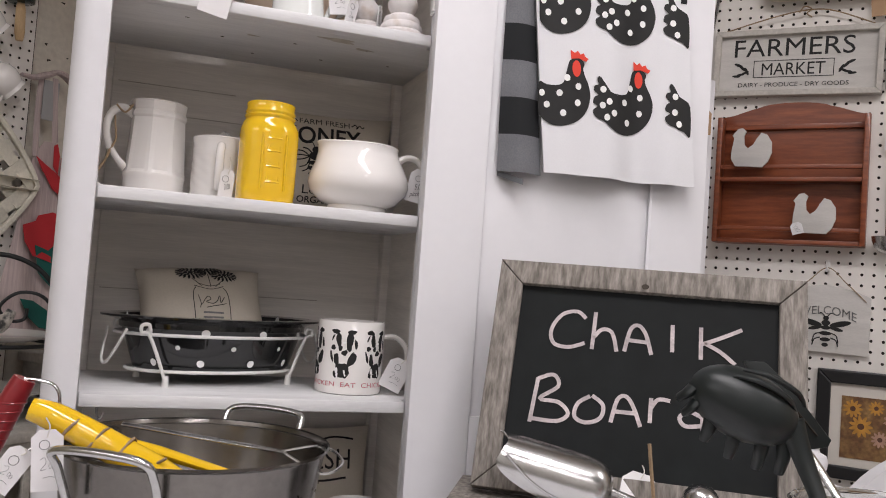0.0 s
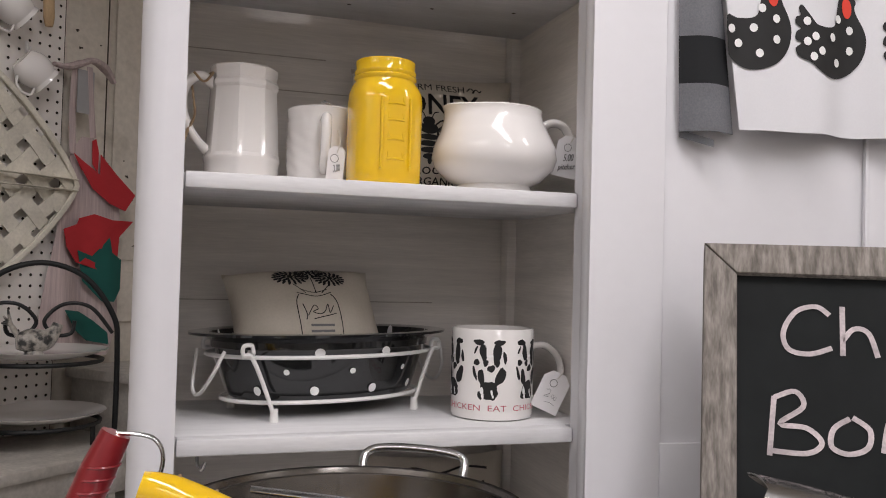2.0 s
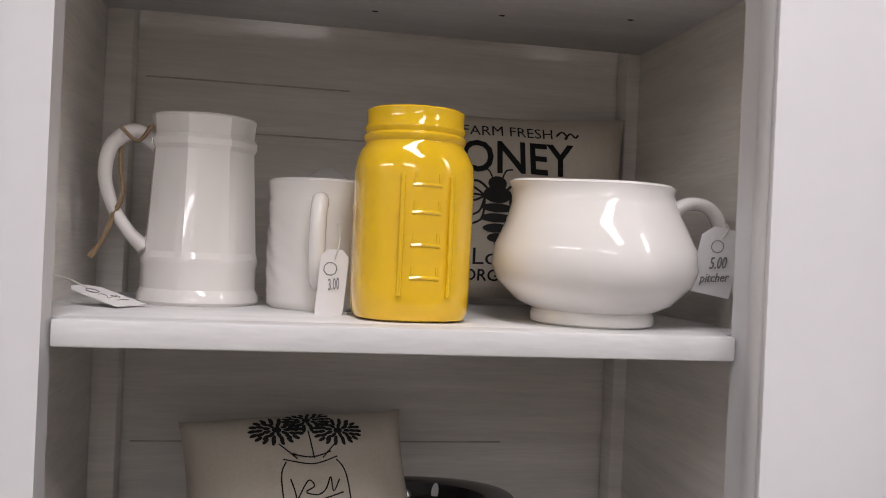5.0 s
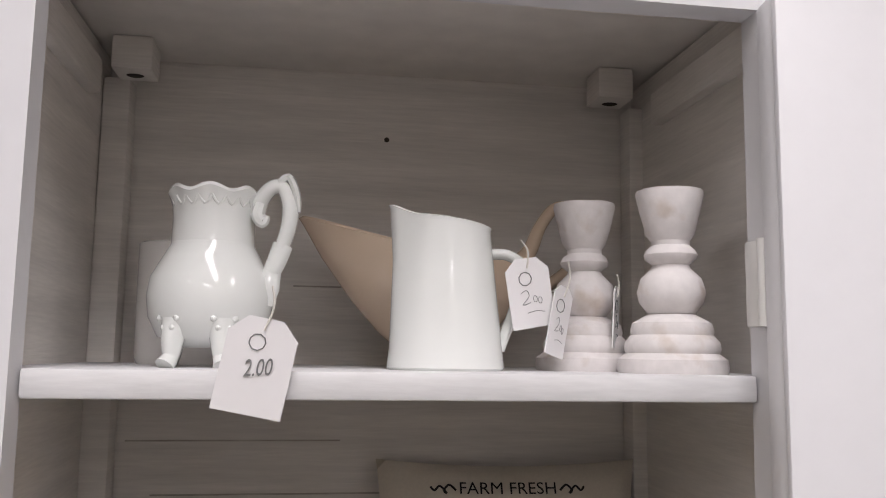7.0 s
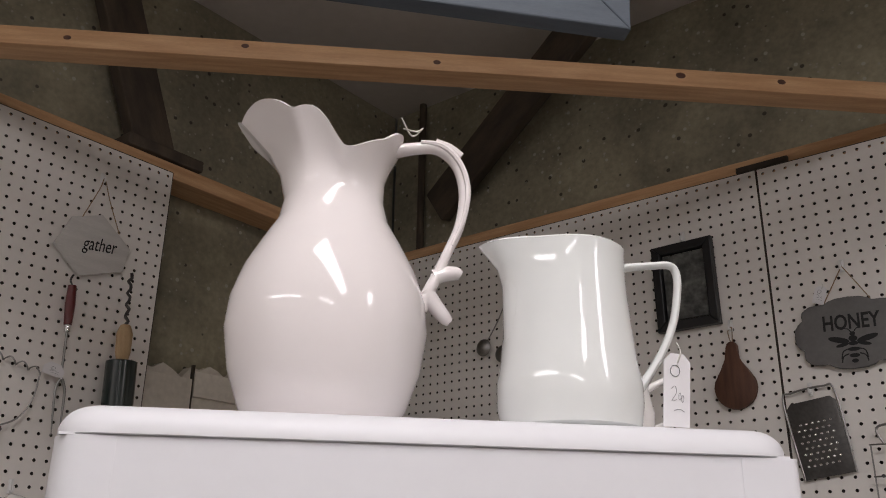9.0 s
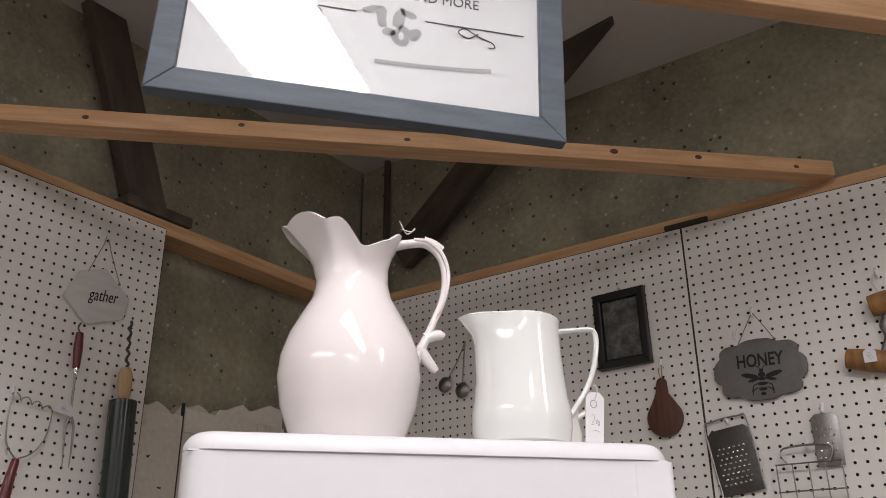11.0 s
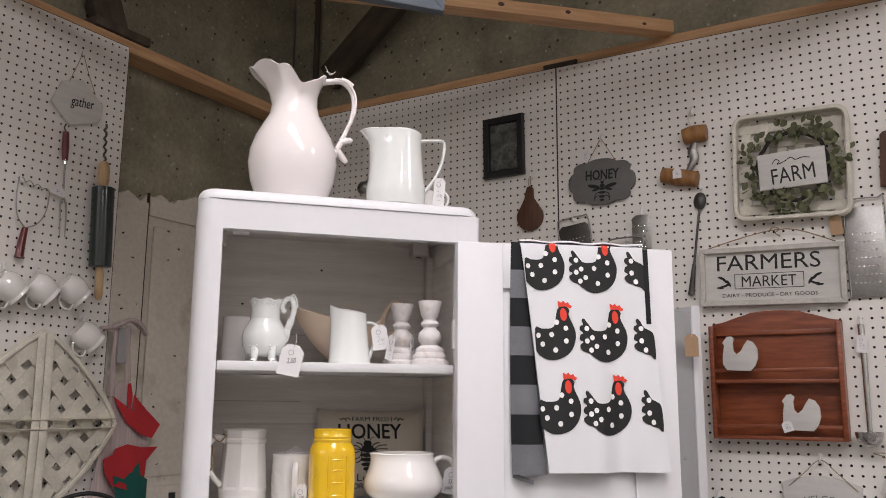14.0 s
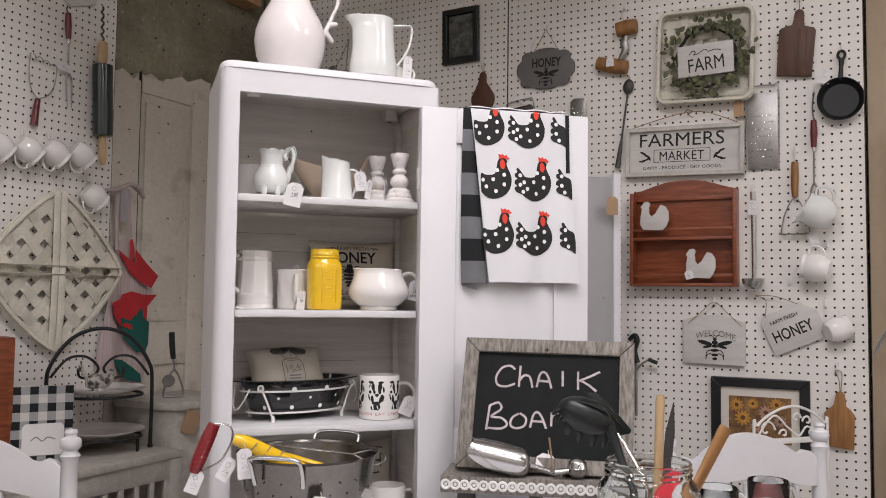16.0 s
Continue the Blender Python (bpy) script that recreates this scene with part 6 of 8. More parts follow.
def spice_rack():
    t = thing("wall_rack", "reddish-brown wooden wall rack with two railed shelves", "wall rack", on_right(1.777, 1.236, 0.0))
    W, H, D = 0.170, 0.317, 0.058
    back = [(-W, 0), (W, 0), (W, H)] + [(W - 0.03, H + 0.004), (W - 0.075, H + 0.020)] + arc(0, H + 0.016, 0.09, 20, 160, 8, 0.018) + [(-W + 0.075, H + 0.020), (-W + 0.03, H + 0.004), (-W, H)]
    part("back_board", plate(back, -0.009, 0.0, 0.001), CHERRY, t)
    for sg in (-1, 1):
        part("side_board", box(sg * W - 0.006 * (1 + sg), sg * W + 0.006 * (1 - sg), -D, -0.0092, 0, H - 0.008, 0.0015), CHERRY, t)
    for z in (0.0, 0.150):
        part("shelf", box(-W + 0.0125, W - 0.0125, -D + 0.002, -0.0092, z, z + 0.010, 0.001), CHERRY, t)
        part("rail", box(-W + 0.0125, W - 0.0125, -D + 0.0005, -D + 0.0085, z + 0.030, z + 0.040, 0.001), CHERRY, t)
    part("top_lip", box(-W + 0.0125, W - 0.0125, -0.022, -0.0092, H - 0.034, H - 0.022, 0.001), CHERRY, t)
    chicken_cutout(1.687, 1.420, -0.0625, 3)
    chicken_cutout(1.835, 1.262, -0.0625, 2)
    price_tag(on_right(1.80, 1.282, -0.070, -16), 0.026, 0.024, 0.004, "small white price tag on a rack rail")


spice_rack()

ladle = thing("ladle", "long-handled stainless steel soup ladle", "ladle", on_right(1.993, 1.254))
part("bowl", lathe([(0, -0.036), (0.016, -0.033), (0.0275, -0.022), (0.033, -0.007), (0.034, 0.003), (0.0325, 0.003), (0.0312, -0.007), (0.026, -0.021), (0.015, -0.0315), (0, -0.0345)], 36, squash=lambda a, r, z: (r * math.cos(a), -0.034 + r * 0.9 * math.sin(a), z + 0.004)), STEEL, ladle)
part("handle", tube([(0, -0.008, 0.0), (0, -0.006, 0.10), (0, -0.006, 0.20), (-0.002, -0.007, 0.285)], [0.006, 0.007, 0.0075, 0.008], 8, flat=0.35), STEEL, ladle)
price_tag(on_right(1.992, 1.506, -0.02, 3), 0.026, 0.042, 0.008, "white price tag on a ladle handle")
peg_hook(on_right(1.991, 1.547))

masher = thing("potato_masher", "wire potato masher with a brown wooden handle", "potato masher", on_right(2.116, 1.515))
part("handle", tube([(0.001, -0.014, 0.110), (0, -0.014, 0.06), (0, -0.014, 0.0)], [0.010, 0.012, 0.009], 14), HONEY_WOOD, masher)
for sg in (-1, 1):
    part("wire", tube([(0, -0.014, 0.0), (sg * 0.014, -0.014, -0.016), (sg * 0.032, -0.014, -0.06), (sg * 0.042, -0.014, -0.112)], 0.002, 8), DULL_STEEL, masher)
part("mash_wire", tube([(-0.042 + 0.012 * k, -0.014 + (0.01 if k % 2 else -0.01), -0.115) for k in range(8)], 0.0022, 8), DULL_STEEL, masher)
part("hanging_cord", tube([(0.001, -0.014, 0.108), (-0.004, -0.01, 0.14), (0.002, -0.008, 0.15)], 0.0016, 6), STRING, masher)
peg_hook(on_right(2.117, 1.66))


def toasting_fork(m, label, shaft=0.25, chain=0.05):
    t = thing("serving_fork", label, "serving fork", m, "serving forks")
    part("handle", tube([(0, -0.012, 0.0), (0, -0.012, -0.04), (0, -0.012, -0.085)], [0.0085, 0.0105, 0.008], 12), RED_WOOD, t)
    part("ferrule", tube([(0, -0.012, -0.083), (0, -0.012, -0.098)], 0.006, 10, smooth=0), TIN, t)
    part("shaft", tube([(0, -0.012, -0.095), (-0.001, -0.012, -0.20)], 0.0028, 8), DULL_STEEL, t)
    for sg in (-1, 1):
        part("tine", tube([(0, -0.012, -0.195), (sg * 0.009, -0.012, -0.215), (sg * 0.010, -0.013, -0.25), (sg * 0.008, -0.014, -shaft - 0.06)], [0.0035, 0.003, 0.0026, 0.001], 8), DULL_STEEL, t)
    part("hanging_cord", tube([(0, -0.012, 0.0), (-0.003, -0.008, chain * 0.5), (0.002, -0.008, chain)], 0.0022, 6), DARK_STEEL, t)
    return t


toasting_fork(on_right(2.172, 1.752), "two-tined serving fork with a dark red handle", chain=0.09)
peg_hook(on_right(2.174, 1.85))


def hanging_creamer(m, size, label, spouted=True, group="hanging creamers", material=None):
    t = thing("creamer", label, "creamer", m, group)
    s = size
    prof = [(0, 0), (0.030 * s, 0), (0.033 * s, 0.004 * s), (0.042 * s, 0.02 * s), (0.045 * s, 0.036 * s), (0.041 * s, 0.055 * s), (0.036 * s, 0.066 * s), (0.039 * s, 0.076 * s), (0.037 * s, 0.0765 * s), (0.034 * s, 0.066 * s), (0.041 * s, 0.04 * s), (0.03 * s, 0.008 * s), (0, 0.006 * s)]
    amount = 0.45 if spouted else 0.0
    part("body", lathe(prof, 44, squash=spout_squash(1, 0.076 * s, 0.045 * s, 1.6, amount, 0.006 * s, 180, 24)), material or CERAMIC, t)
    part("handle", tube([(0.036 * s, 0, 0.064 * s), (0.056 * s, 0, 0.068 * s), (0.066 * s, 0, 0.05 * s), (0.060 * s, 0, 0.03 * s), (0.043 * s, 0, 0.018 * s)], 0.0045 * s, 10, flat=0.75), material or CERAMIC, t)
    return t


# hung by their handles: the handle up, the mouth turned to one side
hanging_creamer(on_right(2.222, 1.442, -0.05) @ pose(0, 0, 0, 10, -62, 0), 1.15, "white creamer with a spout hung on a peg hook", material=CERAMIC_GREEN)
hanging_creamer(on_right(2.212, 1.285, -0.05) @ pose(0, 0, 0, 14, -78, -20), 1.0, "white cup hung by its handle on a peg hook", spouted=False)
hanging_creamer(on_right(2.204, 1.098, -0.05) @ pose(0, 0, 0, 10, -70, 200), 0.85, "small white creamer hung by its handle", spouted=True)
for hu, hz in ((2.23, 1.535), (2.205, 1.365), (2.197, 1.185)):
    peg_hook(on_right(hu, hz))
price_tag(on_right(2.166, 1.400, -0.03, -12), 0.024, 0.034, 0.004, "white price tag beside a hanging creamer")


def welcome_sign():
    t = thing("sign", "white house-shaped welcome sign with a printed bee", "sign", on_right(1.869, 0.988, -0.006, 0.4))
    part("board", plate([(-0.097, 0), (0.095, -0.003), (0.095, 0.132), (0.062, 0.146), (0.0, 0.158), (-0.062, 0.150), (-0.097, 0.136)], -0.008, -0.001, 0.001), SIGN_WHITE, t)
    surf = lambda u, v, o: (u, -0.0082 - o, v - 3.2 * u * u)
    wrap_letters("WELCOME", 0.004, 0.098, 0.125, 0.020, surf, GREY_INK, t)
    part("bee_print", bee(bmesh.new(), 0.002, 0.050, 0.056, lambda u, v, o: (u, -0.0082 - o, v)), BLACK_INK, t)
    twine_loop(t, [(-0.082, -0.01, 0.128), (-0.04, -0.012, 0.165), (0.0, -0.012, 0.198), (0.04, -0.012, 0.165), (0.085, -0.01, 0.122)], 0.0012)
    peg_hook(on_right(1.869, 1.188))


welcome_sign()

tag_sign = thing("sign", "tilted white tag-shaped honey sign on a twine loop", "sign", on_right(2.097, 1.110, -0.006, -24))
part("board", plate([(-0.075, -0.065), (0.070, -0.065), (0.092, -0.030), (0.092, 0.020), (0.055, 0.062), (-0.060, 0.062), (-0.075, 0.040)], -0.008, -0.001, 0.001), SIGN_WHITE, tag_sign)
letters("HONEY", 0.122, 0.036, BLACK_INK, tag_sign, pose(0.004, -0.0083, -0.012), bold=0.014)
letters("FARM FRESH", 0.085, 0.012, BLACK_INK, tag_sign, pose(-0.006, -0.0083, 0.032))
twine_loop(tag_sign, [(-0.055, -0.01, 0.055), (-0.03, -0.012, 0.105), (-0.052, -0.012, 0.13), (0.0, -0.012, 0.105), (0.05, -0.01, 0.058)], 0.0012)
peg_hook(on_right(2.097, 1.252))

print_frame = picture_frame(-0.146, 0.146, -0.25, 0.0, 0.030, "black framed sunflower print with a cream mat", on_right(2.0055, 0.949, -0.004, 0))
part("mat_board", box(-0.122, 0.122, -0.008, -0.002, -0.222, -0.028), MATBOARD, print_frame)
part("print", box(-0.092, 0.092, -0.0095, -0.0085, -0.20, -0.058), PRINT_BROWN, print_frame)
rnd = random.Random(11)
for cx, cz, r, mt in ((-0.068, -0.086, 0.020, PETAL), (-0.020, -0.080, 0.016, PETAL), (0.018, -0.105, 0.022, PRINT_PINK), (-0.05, -0.125, 0.024, PETAL), (0.05, -0.08, 0.02, PETAL), (0.06, -0.13, 0.018, PRINT_PINK), (-0.01, -0.15, 0.018, PRINT_PINK)):
    bm = bmesh.new()
    for k in range(11):
        a = 2 * math.pi * k / 11
        oval(bm, cx + r * 0.62 * math.cos(a), cz + r * 0.62 * math.sin(a), r * 0.45, r * 0.17, lambda u, v, o: (u, -0.0096 - o, v), 0.0005 + 0.00003 * k, math.degrees(a), 1, 8)
    flower = part("printed_flower", bm, mt, print_frame)
    part("flower_heart", oval(bmesh.new(), cx, cz, r * 0.3, r * 0.3, lambda u, v, o: (u, -0.0096 - o, v), 0.0012), WALNUT, flower)

pad = thing("cutting_board", "small honey-brown paddle cutting board on a twine loop", "cutting board", on_right(2.231, 0.817, -0.004, 1))
out = [(-0.041, -0.060), (0.040, -0.066), (0.042, 0.035), (0.030, 0.052), (0.016, 0.062), (0.014, 0.085)] + arc(0.002, 0.092, 0.013, 0, 180, 6) + [(-0.012, 0.085), (-0.014, 0.062), (-0.030, 0.052), (-0.041, 0.038)]
part("blade", plate(out, -0.014, -0.002, 0.003), HONEY_WOOD, pad)
twine_loop(pad, [(0.002, -0.01, 0.098), (-0.002, -0.01, 0.14), (-0.012, -0.01, 0.165), (0.006, -0.01, 0.16), (0.003, -0.01, 0.10)])
peg_hook(on_right(2.229, 0.992))

opener = thing("can_opener", "old black and steel hand-cranked can opener", "can opener", on_right(1.607, 0.93))
part("head", tube([(-0.012, -0.016, 0.125), (0.006, -0.016, 0.142), (0.014, -0.016, 0.125), (0.006, -0.016, 0.09), (0.014, -0.016, 0.05)], [0.007, 0.008, 0.010, 0.009, 0.011], 10), IRON, opener)
for sg in (-1, 1):
    part("grip", tube([(0.006 + sg * 0.004, -0.014, 0.05), (0.002 + sg * 0.009, -0.014, -0.02), (0.0 + sg * 0.011, -0.014, -0.125)], 0.0045, 8), DULL_STEEL, opener)
crank = part("crank", tube([(0.012, -0.022, 0.02), (0.03, -0.03, 0.045), (0.055, -0.03, 0.062)], 0.0035, 8), DULL_STEEL, opener)
part("crank_knob", tube([(0.055, -0.03, 0.064), (0.085, -0.03, 0.054)], [0.006, 0.007], 10, smooth=0), BLACK_PLASTIC, crank)
peg_hook(on_right(1.6, 1.078))

# ---- the grey panel and the shelf post beside the pegboard ----
panel = thing("cabinet", "tall grey cabinet side with a white front edge", "cabinet", pose(1.10, 1.60, 0, 0, 0, -3))
part("side", box(-0.03, 0.095, 0.0, 0.30, 0.0, 1.565, 0.003), GREY_PANEL, panel)
part("edge_strip", box(0.0955, 0.120, -0.004, 0.30, 0.0, 1.578, 0.002), CAB_PAINT, panel)
part("screw", lathe([(0, 0.002), (0.003, 0.0015), (0.004, 0)], 12, squash=lambda a, r, z: (0.062 + r * math.cos(a), -z, 1.195 + r * math.sin(a))), TIN, panel)
price_tag(pose(1.168, 1.555, 1.497, 0, 0, -10), 0.036, 0.052, 0.055, "brown kraft card tag hanging on a white cord", KRAFT)

rack = thing("shelf_unit", "white shelving unit with dark utensils past the pegboard", "shelf unit", WR @ pose(2.405, -0.02, 0))
part("post", box(-0.03, 0.0, -0.03, 0.0, 0, 1.72, 0.003), CAB_PAINT, rack)
part("post", box(0.6, 0.63, -0.03, 0.0, 0, 1.72, 0.003), CAB_PAINT, rack)
for z in (0.2, 0.55, 0.9):
    part("shelf", box(0.0005, 0.5995, -0.30, -0.001, z - 0.02, z, 0.002), CAB_PAINT, rack)
ut = thing("spatula", "black nylon spatula hung on the shelf post", "spatula", WR @ pose(2.43, -0.06, 1.24, 0, 24, 0))
part("blade", plate([(-0.03, -0.06), (0.03, -0.06), (0.036, 0.03), (-0.024, 0.03)], -0.004, 0.0, 0.001), BLACK_PLASTIC, ut)
part("handle", tube([(0.0, -0.002, -0.06), (-0.01, -0.002, -0.16), (-0.01, -0.002, -0.22)], 0.006, 8), STEEL, ut)

# ---- things on the left-hand pegboard ----
def gather_sign():
    t = thing("sign", "small white tag-shaped sign with script writing on a cord", "sign", on_left(-0.981, 2.181, -0.006, 0))
    part("board", plate([(-0.085, 0.0), (-0.020, -0.055), (0.078, -0.020), (0.088, 0.036), (0.012, 0.095), (-0.055, 0.070)], -0.008, -0.001, 0.001), SIGN_WHITE, t)
    letters("gather", 0.082, 0.040, BLACK_INK, t, pose(0.016, -0.0083, 0.020, 0, -6, 0), shear=0.3)
    twine_loop(t, [(-0.035, -0.01, 0.075), (-0.008, -0.012, 0.15), (0.0, -0.012, 0.176), (0.02, -0.012, 0.13), (0.055, -0.01, 0.062)], 0.0012)
    peg_hook(on_left(-0.981, 2.360))


gather_sign()
toasting_fork(on_left(-1.012, 2.100, -0.004, -3), "serving fork with a dark red wooden handle", chain=0.025)
price_tag(on_left(-1.02, 1.928, -0.02, 10), 0.045, 0.022, 0, "small white price label on the pegboard")
beater = thing("wire_whisk", "coiled wire whisk with a dark red handle", "whisk", on_left(-1.114, 1.795))
part("handle", tube([(0.004, -0.012, 0.0), (-0.002, -0.012, -0.04), (-0.006, -0.012, -0.085)], [0.008, 0.0105, 0.012], 12), RED_WOOD, beater)
part("bow", tube([(0.004, -0.012, 0.0), (-0.022, -0.012, 0.03), (-0.03, -0.012, 0.085), (-0.028, -0.012, 0.135)], 0.0018, 8), DULL_STEEL, beater)
part("bow", tube([(0.004, -0.012, 0.0), (0.040, -0.012, 0.02), (0.062, -0.012, 0.06), (0.068, -0.012, 0.115)], 0.0018, 8), DULL_STEEL, beater)
part("coil", tube([(-0.028 + 0.0065 * k, -0.012 + 0.006 * math.cos(k * 1.6), 0.136 - 0.0014 * k + 0.006 * math.sin(k * 1.6)) for k in range(16)], 0.0016, 6, smooth=3), DULL_STEEL, beater)
peg_hook(on_left(-1.139, 1.935))

pin = thing("rolling_pin", "dark green enamelled rolling pin with pale wooden handles", "rolling pin", on_left(-0.880, 1.838, -0.035, -2.5))
part("barrel", tube([(0, 0, 0.121), (0, 0, 0.119), (0, 0, -0.119), (0, 0, -0.121)], [0.029, 0.0325, 0.0325, 0.029], 28, smooth=0), GREEN_ENAMEL, pin)
part("handle", tube([(0, 0, 0.122), (0, 0, 0.14), (0, 0, 0.18), (0, 0, 0.20)], [0.011, 0.016, 0.017, 0.010], 14), PALE_WOOD, pin)
part("handle", tube([(0, 0, -0.122), (0, 0, -0.145), (0, 0, -0.195), (0, 0, -0.217)], [0.009, 0.012, 0.0125, 0.008], 14), PALE_WOOD, pin)
part("chain", tube([(0.004 * math.sin(k * 2.2), 0.004 * math.cos(k * 2.2), 0.20 + 0.009 * k) for k in range(14)], 0.0035, 6, smooth=2), DARK_STEEL, pin)

for hu, hz in ((-1.254, 1.630), (-1.158, 1.635), (-1.064, 1.641), (-0.964, 1.650), (-0.909, 1.522)):
    hanging_creamer(on_left(hu, hz - 0.012, -0.045) @ pose(0, 0, 0, 12, 128, 0) @ pose(0, 0, -0.035), 0.92, "small white cup hung by its handle in a row", spouted=False, group="hanging cups")
    peg_hook(on_left(hu + 0.005, hz + 0.045))


def tobacco_basket():
    t = thing("tobacco_basket", "large whitewashed woven tobacco basket with crossed slats", "wall basket", on_left(-1.035, 1.262, -0.012, 0))
    R = 0.250

    def clip(x, z):
        return abs(x) ** 1.25 + abs(z) ** 1.25 <= (R * 0.985) ** 1.25
    # strips run both ways, parallel to the rounded square's sides
    for fam in (45, -45):
        c, s = math.cos(radians(fam)), math.sin(radians(fam))
        for k in range(-3, 4):
            off = k * 0.056
            span = [q for q in np.linspace(-0.4, 0.4, 161) if clip(q * c - off * s, q * s + off * c)]
            if len(span) < 8:
                continue
            a, b = span[0], span[-1]
            bm = bmesh.new()
            rows = []
            n = 36
            for i in range(n + 1):
                q = a + (b - a) * i / n
                over = 0.0035 * math.sin((q / 0.056 + (0.5 if fam > 0 else 0)) * math.pi + k * math.pi)
                bow = -0.018 * max(0, (abs(q) + abs(off)) / 0.3 - 0.55)
                row = []
                for side in (-1, 1):
                    o2 = off + side * 0.0165
                    row.append(bm.verts.new((q * c - o2 * s, -0.012 + over + bow, q * s + o2 * c)))
                rows.append(row)
            for p, q2 in zip(rows, rows[1:]):
                bm.faces.new((p[0], p[1], q2[1], q2[0]))
            thicken(bm, 0.0018)
            part("woven_strip", bm, BASKET_PAINT, t)
    edge = []
    for d in range(0, 361, 6):
        a = radians(d)
        r = R / (abs(math.cos(a)) ** 1.25 + abs(math.sin(a)) ** 1.25) ** (1 / 1.25)
        edge.append((r * math.cos(a), -0.030, r * math.sin(a)))
    part("rim", tube(edge, 0.007, 8, closed=True, smooth=0, flat=0.55), BASKET_PAINT, t)
    part("rim", tube([(x * 1.01, -0.012, z * 1.01) for x, y, z in edge], 0.005, 8, closed=True, smooth=0, flat=0.55), BASKET_PAINT, t)
    for vert in (0, 1):
        for dd in (-0.013, 0.013):
            pts = [(q, -0.028 - 0.006 * math.cos(q / R * 1.5) - 0.004 * vert, dd + 0.004 * q) for q in np.linspace(-R * 0.99, R * 0.99, 9)]
            pts = [(z, y, x) for x, y, z in pts] if vert else pts
            bm = tube([Vector(p) for p in pts], 0.012, 8, flat=0.16, smooth=3)
            part("cross_slat", bm, BASKET_PAINT, t)


tobacco_basket()


def apron():
    t = thing("apron", "folded pink striped apron with red and green tulip applique", "apron", on_left(-0.72, 0, 0))

    def surf(u, v, off):
        k = max(0, (1.42 - v) / 0.6)
        return (u, -0.018 - 0.010 * math.sin(u * 55 + v * 6) * min(1, k + 0.3) - 0.008 * k - off, v)
    edges = ((1.385, -0.040, -0.008), (1.34, -0.066, 0.012), (1.275, -0.086, 0.062), (1.21, -0.097, 0.080), (1.165, -0.104, 0.080), (1.05, -0.121, 0.082), (0.963, -0.131, 0.083), (0.895, -0.142, 0.058), (0.855, -0.142, 0.040))

    def limits(v):
        for (z1, l1, r1), (z0, l0, r0) in zip(edges, edges[1:]):
            if z0 <= v <= z1:
                q = (z1 - v) / (z1 - z0)
                return l1 + (l0 - l1) * q, r1 + (r0 - r1) * q
        return edges[-1][1:] if v < 1 else edges[0][1:]
    bm = bmesh.new()
    nu, nv = 18, 36
    g = []
    for j in range(nv + 1):
        v = 0.8551 + (1.3849 - 0.8551) * j / nv
        left, right = limits(v)
        g.append([bm.verts.new(surf(left + (right - left) * i / nu, v, 0)) for i in range(nu + 1)])
    for j in range(nv):
        for i in range(nu):
            bm.faces.new((g[j][i], g[j][i + 1], g[j + 1][i + 1], g[j + 1][i]))
    thicken(bm, 0.002)
    part("skirt", bm, APRON_STRIPE, t)
    knot = bmesh.new()
    for pts in ([(-0.132, 1.540), (-0.095, 1.542), (-0.062, 1.556), (-0.036, 1.566)], [(-0.070, 1.552), (-0.030, 1.570), (0.010, 1.560), (0.040, 1.530)]):
        tube([surf(a, b, 0.012) for a, b in pts], [0.008, 0.013, 0.015, 0.008], 8, knot, flat=0.6)
    part("tie_bow", knot, APRON_STRIPE, t)
    for pts in ([(-0.066, 1.55), (-0.069, 1.45), (-0.064, 1.34)], [(-0.030, 1.555), (-0.022, 1.46), (-0.014, 1.385)]):
        part("strap", tube([surf(a, b, 0.004) for a, b in pts], 0.009, 8, flat=0.25), APRON_STRIPE, t)
    part("grey_label", box(-0.062, -0.016, -0.026, -0.023, 1.44, 1.545, 0.001), GREY_PANEL, t)

    def felt(outline, off, material, name):
        bm = bmesh.new()
        cx, cz = sum(p[0] for p in outline) / len(outline), sum(p[1] for p in outline) / len(outline)
        rings = [[bm.verts.new(surf(cx + (x - cx) * f, cz + (z - cz) * f, off)) for x, z in outline] for f in (0.34, 0.67, 1.0)]
        mid = bm.verts.new(surf(cx, cz, off))
        n = len(outline)
        for i in range(n):
            j = (i + 1) % n
            bm.faces.new((mid, rings[0][i], rings[0][j]))
            for a, b in zip(rings, rings[1:]):
                bm.faces.new((a[i], b[i], b[j], a[j]))
        thicken(bm, 0.0015)
        return part(name, bm, material, t)
    felt([(-0.068, 1.340), (-0.046, 1.304), (-0.022, 1.287), (0.000, 1.286), (0.000, 1.346), (0.025, 1.326), (0.059, 1.300), (0.107, 1.255), (0.084, 1.213), (0.032, 1.228), (-0.019, 1.261)], 0.014, APRON_RED, "red_petal")
    felt([(-0.022, 1.376), (-0.012, 1.382), (-0.004, 1.350), (-0.006, 1.300), (-0.020, 1.320)], 0.012, APRON_RED, "red_petal")
    felt([(-0.098, 1.158), (-0.053, 1.172), (-0.046, 1.187), (-0.011, 1.199), (0.044, 1.188), (0.104, 1.188), (0.070, 1.147), (0.062, 1.077), (0.035, 1.054), (-0.056, 1.081), (-0.089, 1.116)], 0.014, APRON_RED, "red_petal")
    felt([(-0.053, 1.110), (-0.013, 1.097), (0.029, 1.144), (0.037, 1.107), (0.075, 1.090), (0.071, 1.016), (0.044, 0.986), (0.012, 0.988), (-0.035, 1.037)], 0.018, APRON_GREEN, "green_leaf")
